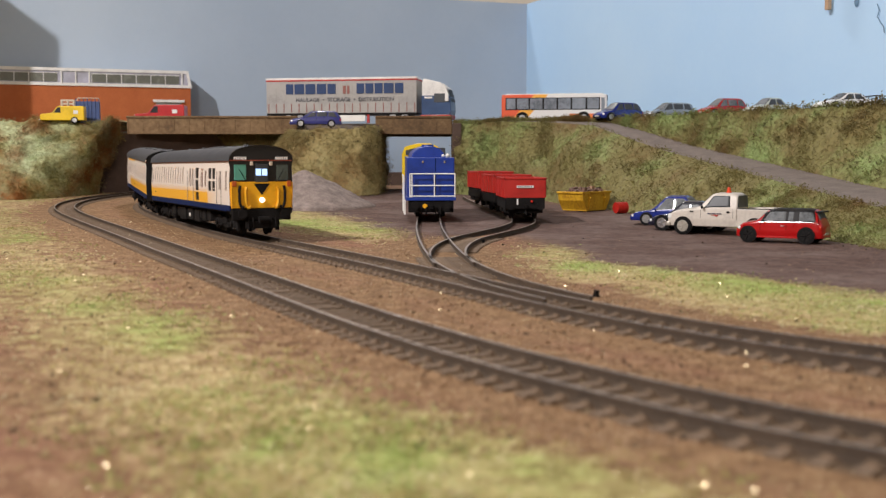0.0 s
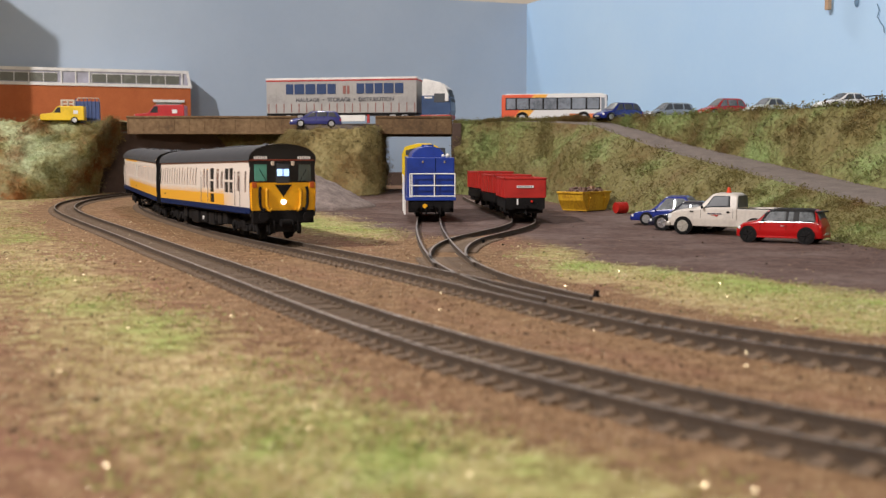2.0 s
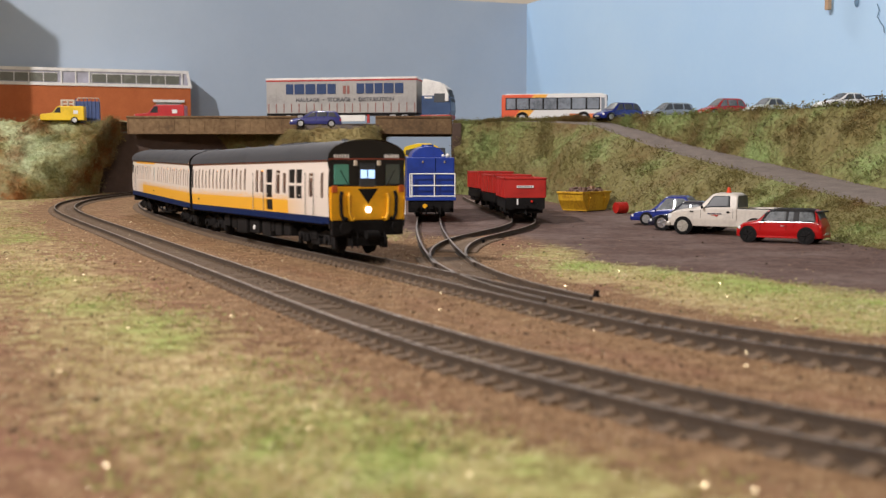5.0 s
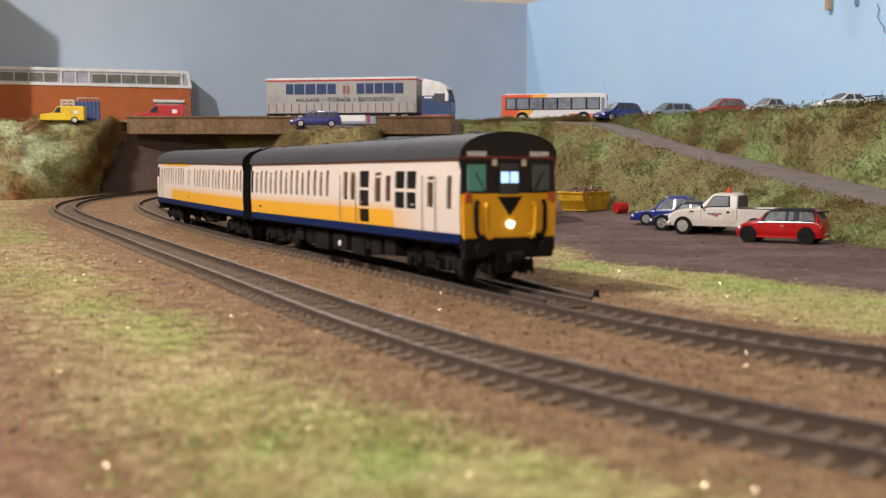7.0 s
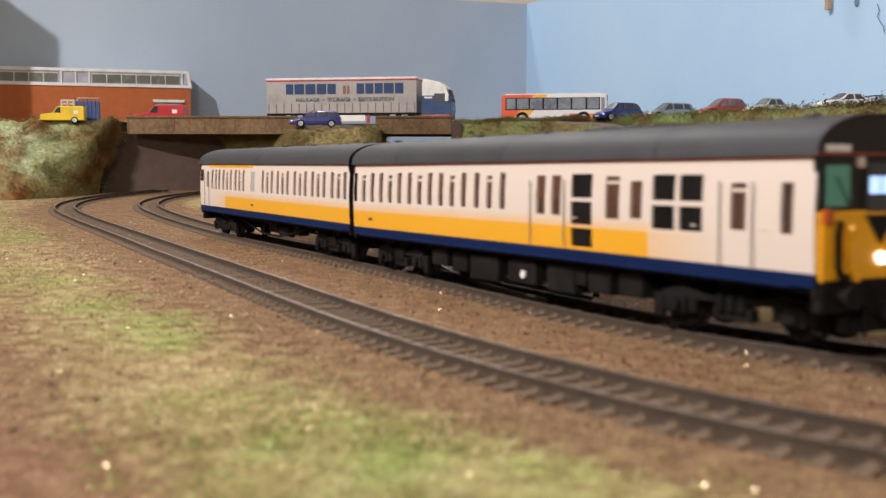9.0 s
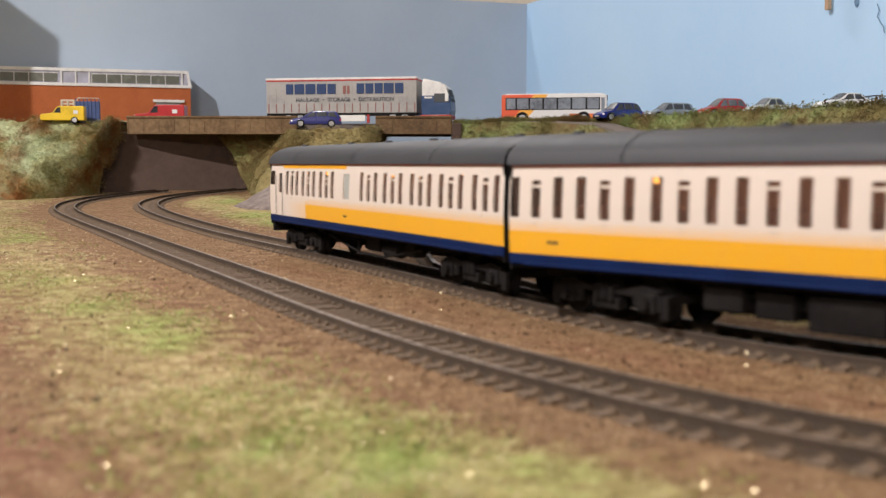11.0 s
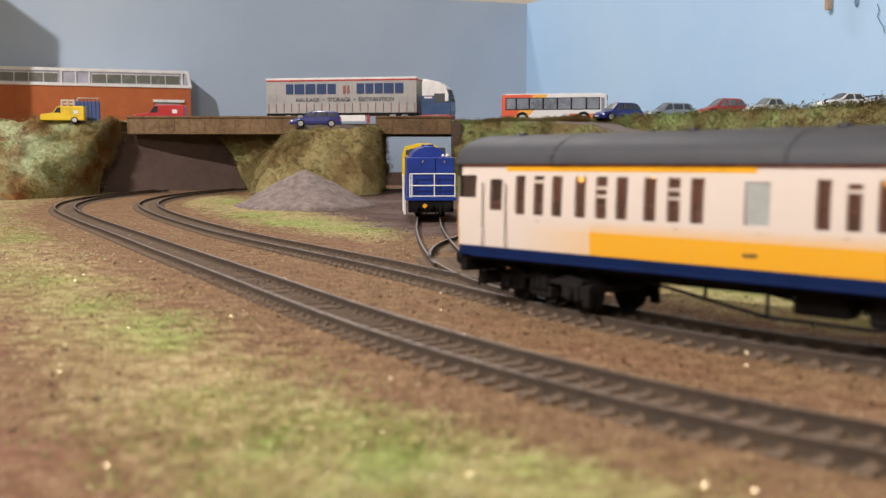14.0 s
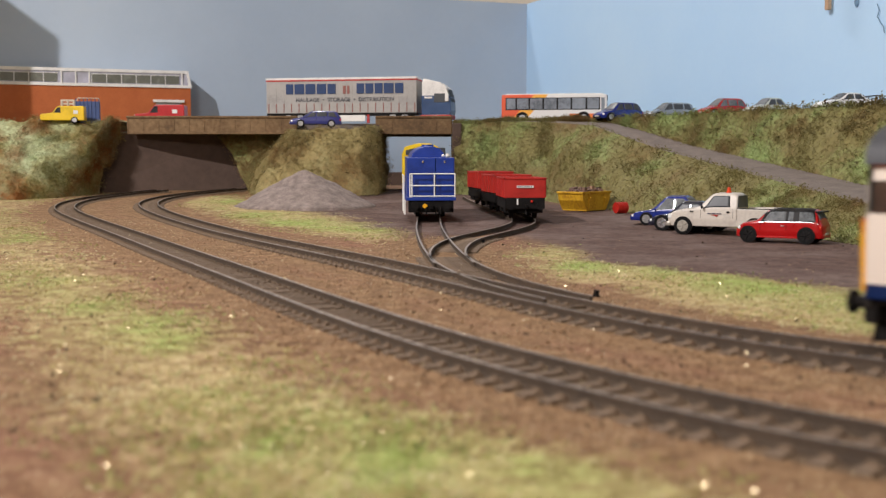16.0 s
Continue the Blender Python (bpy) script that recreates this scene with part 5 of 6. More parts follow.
def build_van(name, label, m, mat, L_, hw, h, nose, three=False):
    """A small delivery van, its nose forward."""
    ob = empty(name, m, label=label, category="van")
    x0, x1 = -L_ / 2, L_ / 2
    bm = B()
    fs = prism(bm, [(x0, 3.4), (x1 - 1, 3.2), (x1, 6), (x1 - 0.5, nose - 0.8), (x1 - L_ * 0.27, nose + 0.8), (x1 - L_ * 0.40, h - 0.6), (x1 - L_ * 0.46, h), (x0 + 1, h), (x0, h - 1.5)], "y", -hw, hw)
    bevelled(bm, fs, 1.0, 3)
    part("body", bm, mat, ob)
    for s in (-1, 1):
        bm = B()
        quad(bm, (x1 - L_ * 0.47, s * (hw + 0.12), nose + 0.8), (x1 - L_ * 0.31, s * (hw + 0.12), nose + 0.8), (x1 - L_ * 0.40, s * (hw + 0.12), h - 1.6), (x1 - L_ * 0.47, s * (hw + 0.12), h - 1.6))
        bmesh.ops.solidify(bm, geom=bm.faces[:], thickness=0.4)
        part("side_window", bm, CARGLASS, ob)
        bm = B()
        box(bm, x0 + L_ * 0.14, x0 + L_ * 0.24, s * (hw + 0.1) - 0.15, s * (hw + 0.1) + 0.15, h * 0.55, h * 0.75)
        part("badge", bm, WHITE, ob, "small pale badge panel")
        bm = B()
        box(bm, x0 + 2, x1 - L_ * 0.5, s * (hw + 0.05) - 0.15, s * (hw + 0.05) + 0.15, nose - 0.5, nose)
        part("side_moulding", bm, mat, ob)
        bm = B()
        ball(bm, (x1 - 1.0, s * (hw - 2.4 - (2 if three else 0)), nose - 2.2), 1.4, 2)
        part("headlight", bm, LENS, ob)
        add_wheel(ob, x0 + L_ * 0.22, s * (hw - 1.0), 3.6, s, RIM)
        if not three:
            add_wheel(ob, x1 - L_ * 0.18, s * (hw - 1.0), 3.6, s, RIM)
    if three:
        add_wheel(ob, x1 - L_ * 0.16, 0, 3.6, 1, RIM)
    bm = B()
    quad(bm, (x1 - L_ * 0.285, -hw + 1.2, nose + 1.0), (x1 - L_ * 0.285, hw - 1.2, nose + 1.0), (x1 - L_ * 0.395, hw - 1.6, h - 1.2), (x1 - L_ * 0.395, -hw + 1.6, h - 1.2))
    bmesh.ops.solidify(bm, geom=bm.faces[:], thickness=0.5)
    bmesh.ops.translate(bm, verts=bm.verts[:], vec=(0.5, 0, 0.25))
    part("windscreen", bm, CARGLASS, ob)
    bm = B()
    box(bm, x1 - 0.4, x1 + 0.6, -hw + 1.5, hw - 1.5, 3.4, 5.0, 0.4)
    part("bumper", bm, CHROME, ob)
    return ob


build_van("delivery_van", "dark red mail van parked behind the bridge parapet", at(-326, 1296, 89.6, 0, 0, 182), VANRED, 57, 10.5, 22, 12)
build_van("three_wheeler_van", "bright yellow three-wheeled van on the embankment top", at(-404, 1192, 86.4, 0, 0, 190), VANYELLOW, 45, 9.5, 18.5, 10.5, True)


def build_lorry():
    """Curtain-sided articulated lorry on the bridge."""
    m = at(-111.5, 1300, 90, 0, 0, -10.7)
    ob = empty("articulated_lorry", m, label="grey curtain-sided articulated lorry with a blue cab on the bridge", category="lorry")
    CURTAIN = paint("grey_curtain", (0.40, 0.38, 0.355), 0.6, scale=200)
    bm = B()
    box(bm, -92, 86, -16, 16, 12, 51, 0.5)
    cur = part("curtain_box", bm, CURTAIN, ob, "pale grey curtain-sided body")
    for z0, z1, mat in ((50.2, 52.4, WHITE), (48.4, 50.2, RED)):
        bm = B()
        box(bm, -92.4, 86.4, -16.4, 16.4, z0, z1, 0.2)
        part("top_rail", bm, mat, ob, "white roof rail" if mat is WHITE else "thin red stripe")
    for i in range(20):
        x = -89 + i * 9.1
        bm = B()
        box(bm, x - 0.5, x + 0.5, -16.5, -15.9, 13, 23, 0.1)
        part("strap", bm, STRAP, cur)
        bm = B()
        box(bm, x - 0.25, x + 0.25, -16.25, -15.9, 23, 48.4)
        part("curtain_fold", bm, CURTAIN, cur)
    # main sign: a company name, as plain blue blocks
    x = -68.0
    for wd in ((10.2, 13.2, 13.4, 12.8, 11.4), (5.0, 4.2), (10.4, 10.8, 10.8, 12.8, 11.4)):
        small = len(wd) == 2
        for w in wd:
            bm = B()
            box(bm, x, x + w - 1.6, -16.7, -15.9, 33.8, 45.4 if not small else 43.0, 0.15)
            part("sign_block", bm, SIGNBLUE if not small else STRAP, cur, "blue block of the painted sign")
            x += w
        x += 7.0
    for body, size, xc, z in (("HAULAGE  \u2022  STORAGE  \u2022  DISTRIBUTION", 6.0, 2, 25.2),):
        cu = bpy.data.curves.new("slogan", "FONT")
        cu.body, cu.size, cu.align_x, cu.extrude = body, size * MM * 1.05, "CENTER", 0.00012
        t = new("slogan", cu)
        cu.materials.append(SLOGAN)
        t.parent = cur
        t.matrix_basis = at(xc, -16.75, z, 90, 0, 0)
    bm = B()
    box(bm, -92, 86, -15, 15, 9.6, 12.2, 0.3)
    part("chassis", bm, BLACK, ob)
    bm = B()
    box(bm, -30, 26, -15.6, -14.6, 2.5, 9.5, 0.3)
    part("side_guard", bm, WHITE, ob, "white trailer side guard")
    bm = B()
    box(bm, 28, 31, -15.8, -14.2, 0.6, 10, 0.3)
    part("landing_leg", bm, RED, ob)
    for wx in (-66, -52, -38, 58, 72, 108):
        for s in (-1, 1):
            add_wheel(ob, wx, s * 13.4, 6.4, s, RIM)
    bm = B()
    fs = prism(bm, [(92, 8), (124, 8), (125, 14), (124, 28), (120, 40), (112, 46), (94, 50), (92, 46)], "y", -15.2, 15.2)
    bevelled(bm, fs, 1.4, 3)
    cab = part("cab", bm, WHITE, ob, "white cab top")
    bm = B()
    fs = prism(bm, [(91.6, 9), (124.4, 9), (125.6, 14), (124.6, 28), (123.6, 31), (91.6, 31)], "y", -15.6, 15.6)
    bevelled(bm, fs, 1.2, 3)
    part("lower_cab", bm, LORRYBLUE, ob, "dark blue lower cab")
    bm = B()
    box(bm, 90, 125, -15.4, 15.4, 4.4, 9.2, 0.8)
    part("cab_skirt", bm, RED, ob)
    for s in (-1, 1):
        bm = B()
        box(bm, 106, 119, s * 15.75 - 0.25, s * 15.75 + 0.25, 23, 33, 0.3)
        part("side_window", bm, CARGLASS, cab)
        bm = B()
        box(bm, 119, 123, s * 17 - 1, s * 17 + 1, 24, 33, 0.5)
        part("mirror", bm, WHITE if s < 0 else BLACK, cab)
        bm = B()
        box(bm, 95, 104, s * 15.75 - 0.2, s * 15.75 + 0.2, 27.5, 29.5, 0.1)
        part("cab_lettering", bm, WHITE, cab, "small white lettering bar")
    bm = B()
    quad(bm, (124.8, -13, 24), (124.8, 13, 24), (121, 13, 38), (121, -13, 38))
    bmesh.ops.solidify(bm, geom=bm.faces[:], thickness=0.6)
    bmesh.ops.translate(bm, verts=bm.verts[:], vec=(0.8, 0, 0))
    part("windscreen", bm, CARGLASS, cab)


STRAP = paint("red_brown_strap", (0.28, 0.10, 0.08), 0.6)
SIGNBLUE = paint("sign_blue", (0.012, 0.04, 0.13), 0.6)
SLOGAN = paint("slogan_grey", (0.05, 0.055, 0.075), 0.6)
LORRYBLUE = paint("lorry_blue", (0.03, 0.07, 0.17), 0.35)
build_lorry()


BUSGLASS = paint("pale_bus_glazing", (0.24, 0.27, 0.31), 0.15, wear=0.35, scale=120, bumpy=0, coat=0.3)


def build_bus():
    ob = empty("single_deck_bus", at(129, 1296, 90, 0, 0, -9), label="white single-deck bus with red and orange stripes on the upper road", category="bus")
    m, t, b = nodes("bus_livery")
    xyz = t.nodes.new("ShaderNodeSeparateXYZ")
    t.links.new(coords(t), xyz.inputs[0])
    x = maths(t, "MULTIPLY", xyz.outputs[0], 1000)
    z = maths(t, "MULTIPLY", xyz.outputs[2], 1000)
    slant = maths(t, "ADD", x, maths(t, "MULTIPLY", z, -0.9))
    c = mix(t, maths(t, "LESS_THAN", slant, -36), (0.78, 0.77, 0.75), (0.88, 0.42, 0.05))
    c = mix(t, maths(t, "LESS_THAN", slant, -52), c, (0.75, 0.10, 0.03))
    c = mix(t, maths(t, "MULTIPLY", maths(t, "GREATER_THAN", x, 18), maths(t, "LESS_THAN", z, 11)), c, (0.82, 0.20, 0.03))
    t.links.new(c, b.inputs["Base Color"])
    b.inputs["Roughness"].default_value = 0.35
    bm = B()
    box(bm, -60, 60, -15.5, 15.5, 3.5, 33, 1.6)
    body = part("body", bm, m, ob)
    bm = B()
    box(bm, -56, 56, -12, 12, 32.8, 34.2, 0.6)
    part("roof_pod", bm, WHITE, ob)
    xs = [-55, -43, -28, -12, 4, 20, 37, 52]
    for a, c2 in zip(xs, xs[1:]):
        for s in (-1, 1):
            bm = B()
            box(bm, a + 0.9, c2 - 0.9, s * 15.75 - 0.2, s * 15.75 + 0.2, 16.4, 28.6, 0.15)
            part("window", bm, BUSGLASS, body)
    for s in (-1, 1):
        bm = B()
        box(bm, -55.4, 52.4, s * 15.5 - 0.2, s * 15.5 + 0.2, 15.4, 29.4, 0.15)
        part("window_band", bm, BLACK, body, "black window surround")
        bm = B()
        box(bm, 53.6, 57.6, s * 15.6 - 0.2, s * 15.6 + 0.2, 6, 29, 0.15)
        part("door_glazing", bm, BUSGLASS, body)
    bm = B()
    box(bm, 59.6, 60.4, -13, 13, 13, 26.5, 0.2)
    part("windscreen", bm, BUSGLASS, body)
    bm = B()
    box(bm, 59.6, 60.6, -12, 12, 27.2, 31.8, 0.2)
    part("destination_box", bm, BLACK, body, "black destination box")
    for wx in (-36, 34):
        for s in (-1, 1):
            bm = B()
            cyl(bm, (wx, s * 13, 6), (wx, s * 15.7, 6), 7.4, 20)
            part("wheel_arch", bm, BLACK, ob)
            add_wheel(ob, wx, s * 14.2, 6.0, s, RIM)
    for s in (-1, 1):
        bm = B()
        ball(bm, (60, s * 11, 9), 1.8, 2, (0.5, 1, 1))
        part("headlight", bm, LENS, ob)


build_bus()
# ---- industrial building and what stands before it
BRICK = grained("orange_brick_card", [(0.3, (0.36, 0.085, 0.02)), (0.7, (0.50, 0.14, 0.04))], 500, 0.75, 0.15, 0.0003)
SHOPGLASS = paint("grey_green_glazing", (0.16, 0.165, 0.14), 0.25, bumpy=0)
SHOPGLASS2 = paint("pale_lilac_glazing", (0.42, 0.42, 0.50), 0.25, bumpy=0)
TEAL = paint("dark_teal_door", (0.02, 0.045, 0.05), 0.5)
WHITEWOOD = paint("white_framing", (0.75, 0.74, 0.72), 0.5)


def build_factory():
    """A low-relief factory standing just before the sky board; its front runs along -x from the corner."""
    ob = empty("factory_building", at(-343, 1525, 88, 0, 0, 19.6), label="orange brick factory with a white-framed glazed clerestory", category="building")
    n, deep = 300, 46
    z0, z1, z2, z3 = 58, 62, 77.5, 81.5
    bm = B()
    box(bm, -n, 0, 0, deep, 0, z0 + 1, 0.3)
    part("wall", bm, BRICK, ob, "orange brick wall")
    bm = B()
    box(bm, -n - 1, 1.6, -2.0, deep + 1, z0, z1, 0.3)
    part("fascia", bm, WHITEWOOD, ob, "white fascia board")
    bm = B()
    prism(bm, [(-n - 1, z2), (-3.2, z2), (-4.6, z3), (-n - 1, z3)], "y", 1.5, deep + 1)
    part("fascia", bm, WHITEWOOD, ob, "white fascia board")
    bm = B()
    prism(bm, [(-n, z1), (-1.2, z1), (-4.2, z2), (-n, z2)], "y", 3.4, deep)
    part("clerestory_core", bm, SHOPGLASS2, ob, "pale lilac clerestory backing")
    for x0, x1, count in ((-n + 6, -n + 34, 1), (-n + 40, -n + 130, 5), (-n + 172, -n + 286, 6)):
        for k in range(count):
            a, b_ = x0 + (x1 - x0) * k / count, x0 + (x1 - x0) * (k + 1) / count
            bm = B()
            box(bm, a + 0.8, b_ - 0.8, 2.4, 3.2, z1 + 1.4, z2 - 3.4)
            pane = part("clerestory_pane", bm, SHOPGLASS, ob)
            bm = B()
            box(bm, a - 0.45, a + 0.45, 1.8, 3.4, z1, z2 - 2.4, 0.1)
            part("glazing_post", bm, WHITEWOOD, pane)
        bm = B()
        box(bm, x0, x1, 1.9, 3.4, z2 - 3.2, z2 - 2.4, 0.1)
        part("glazing_bar", bm, WHITEWOOD, ob)
    for x in (-n + 4, -n + 37, -n + 134, -n + 152, -n + 169, -n + 289):
        bm = B()
        box(bm, x - 0.9, x + 0.9, 0.8, 3.4, z1, z2, 0.2)
        part("glazing_post", bm, WHITEWOOD, ob)
    bm = B()
    prism(bm, [(-2.4, z1 - 1), (1.2, z1 - 1), (-2.6, z3), (-6.0, z3)], "y", 0.2, deep + 0.6)
    part("corner_post", bm, WHITEWOOD, ob, "leaning white corner post")
    bm = B()
    box(bm, -285, -248, -1.0, 0.4, 0, 34, 0.3)
    part("door", bm, TEAL, ob, "dark teal loading door")
    bm = B()
    box(bm, -50, -9, -4.0, 0.4, 38.5, 42, 0.4)
    part("canopy", bm, WHITEWOOD, ob, "white canopy over the side door")
    bm = B()
    box(bm, -46, -13, -0.8, 0.4, 0, 38.5, 0.2)
    part("side_door", bm, paint("grey_shutter", (0.34, 0.36, 0.35), 0.5), ob, "grey shutter door")


build_factory()


def build_cage():
    ob = empty("roll_cage", at(-388, 1226, 87.5, 0, 0, 12), label="blue mesh storage cage by the factory wall", category="cage")
    for x0, x1, y0, y1 in ((-12, 12, -8, -7.2), (-12, 12, 7.2, 8), (-12, -11.2, -8, 8), (11.2, 12, -8, 8)):
        bm = B()
        box(bm, x0, x1, y0, y1, 0.5, 24, 0.2)
        part("panel", bm, BLUEGREY, ob)
    for i in range(7):
        bm = B()
        cyl(bm, (-12 + 4 * i, -8.4, 0), (-12 + 4 * i, -8.4, 27), 0.45, 8)
        part("bar", bm, BLUEGREY, ob)
    bm = B()
    pts = [(-12, 0, 24), (-11, 0, 28), (11, 0, 28), (12, 0, 24)]
    for a, b in zip(pts, pts[1:]):
        cyl(bm, a, b, 0.5, 8)
    part("top_rail", bm, CREAM, ob)


BLUEGREY = paint("storage_blue", (0.05, 0.085, 0.22), 0.5)
build_cage()


def build_crate():
    ob = empty("slatted_crate", at(-412, 1232, 87.5, 0, 0, 12), label="cream slatted crate behind the yellow van", category="crate")
    for z in (14, 18, 22, 25.5):
        bm = B()
        box(bm, -7, 7, -5, -4, z - 1, z + 1, 0.2)
        part("slat", bm, CREAM, ob)
    for x in (-6.5, 0, 6.5):
        bm = B()
        box(bm, x - 0.8, x + 0.8, -5.6, 5, 0, 26, 0.2)
        part("post", bm, CREAM, ob)


build_crate()

# ---- yard stock


def build_shunter():
    """Blue shunting locomotive, hood end toward the yard throat, yellow cab behind."""
    d = A_PATH
    ob = empty("shunting_locomotive", at(-8.8, 818, gz(840) + RAIL_TOP, 1.0, 0, 3.6), label="blue shunting locomotive with white handrails on the siding", category="locomotive")
    bm = B()
    box(bm, -17.4, 17.4, 3, 84, 15.0, 44.0, 0.7)
    hood = part("hood", bm, BLUE, ob, "blue panelled hood")
    for x in (3.4,):
        bm = B()
        box(bm, x - 0.25, x + 0.25, 2.7, 3.2, 15.5, 43.6)
        part("door_seam", bm, NAVY, hood)
    for x in (-6, 10):
        bm = B()
        box(bm, x - 0.7, x + 0.7, 2.5, 3.1, 40.0, 41.8, 0.15)
        part("lamp_iron", bm, CHROME, hood)
    bm = B()
    prof = [(-14.5, 43.5), (-13, 47.5), (-9, 50.6), (-4, 52.2), (2, 52.2), (7, 50.6), (10, 47.5), (11.2, 43.5)]
    fs = prism(bm, prof, "y", 12, 80)
    bevelled(bm, fs, 0.8, 2)
    part("bonnet_top", bm, BLUE, ob, "rounded blue bonnet top")
    bm = B()
    cyl(bm, (-1, 30, 51), (-1, 30, 53.5), 5.0, 20, 4.4)
    part("exhaust_cover", bm, BLUE, ob)
    bm = B()
    fs = prism(bm, [(-17.6, 15), (-17.6, 47), (-15, 52), (-6, 54.5), (3, 54.5), (10, 52), (14, 46), (14, 15)], "y", 84, 118)
    bevelled(bm, fs, 0.8, 2)
    cab = part("cab", bm, VANYELLOW, ob, "yellow cab at the rear")
    bm = B()
    prism(bm, [(-19.6, 24), (-19.6, 46), (-17.5, 51.5), (-9, 54), (-9, 51), (-16.5, 49), (-17.4, 45), (-17.4, 24)], "y", 60, 64)
    part("cab_edge", bm, VANYELLOW, ob, "yellow cab edge hoop")
    for s in (-1, 1):
        bm = B()
        box(bm, s * 12 - 4, s * 12 + 4, 83.6, 84.4, 45, 51, 0.5)
        part("cab_window", bm, CARGLASS, cab)
        bm = B()
        cyl(bm, (s * 11.8, -6, 9.4), (s * 11.8, 2, 9.4), 1.4, 12)
        cyl(bm, (s * 11.8, -6.8, 9.4), (s * 11.8, -6, 9.4), 3.0, 18)
        part("buffer", bm, SOOT, ob)
    bm = B()
    box(bm, -18.4, 18.4, -1, 116, 12.6, 15.0, 0.3)
    part("running_plate", bm, BLUE, ob)
    # white railing
    for x in (-15.5, -14, 2.5, 17.6):
        bm = B()
        cyl(bm, (x, -0.4, 15), (x, -0.4, 32.2), 0.5, 8)
        part("rail_post", bm, WHITE, ob, "white handrail post")
    for z in (32.2, 23.6, 15.8):
        bm = B()
        cyl(bm, (-15.5, -0.4, z), (17.6, -0.4, z), 0.5, 8)
        part("handrail", bm, WHITE, ob, "white handrail")
    for y in (14, 40):
        bm = B()
        cyl(bm, (-19.4, y, 2.5), (-19.4, y, 30), 0.5, 8)
        part("step_rail", bm, WHITE, ob)
    bm = B()
    cyl(bm, (-19.4, 14, 30), (-19.4, 60, 30), 0.5, 8)
    part("side_rail", bm, WHITE, ob)
    bm = B()
    box(bm, -19.6, -18.4, 4, 10, 2.0, 12.6, 0.3)
    part("step", bm, WHITE, ob, "white-edged cab step")
    for x, mat in ((9.2, WHITE), (12.6, LENS)):
        bm = B()
        ball(bm, (x, 6, 45.4), 1.7 if mat is LENS else 1.2, 2)
        part("roof_lamp", bm, mat, ob)
    bm = B()
    box(bm, -16.6, 16.6, 0, 4, 3.8, 12.6, 0.6)
    box(bm, -13, 13, 4, 112, 4.5, 12.6, 0.6)
    part("frame", bm, SOOT, ob, "black buffer beam and frame")
    bm = B()
    cyl(bm, (-4.5, -1.2, 8.6), (-4.5, 0.6, 8.6), 1.7, 14)
    part("plug", bm, YELLOW, ob, "small yellow connector")
    for y in (16, 40, 78, 102):
        bm = B()
        for s in (-1, 1):
            cyl(bm, (s * 9.4 - 1.4, y, 6.3), (s * 9.4 + 1.4, y, 6.3), 6.3, 20)
        part("wheelset", bm, SOOT, ob)
    bm = B()
    for x in (-7, -3.5, 3.5, 7):
        cyl(bm, (x, -1.0, 8), (x, -1.6, 2.5), 0.6, 8)
    box(bm, -1.6, 1.6, -5, 0, 6.4, 9.4, 0.5)
    part("coupling", bm, SOOT, ob)


build_shunter()


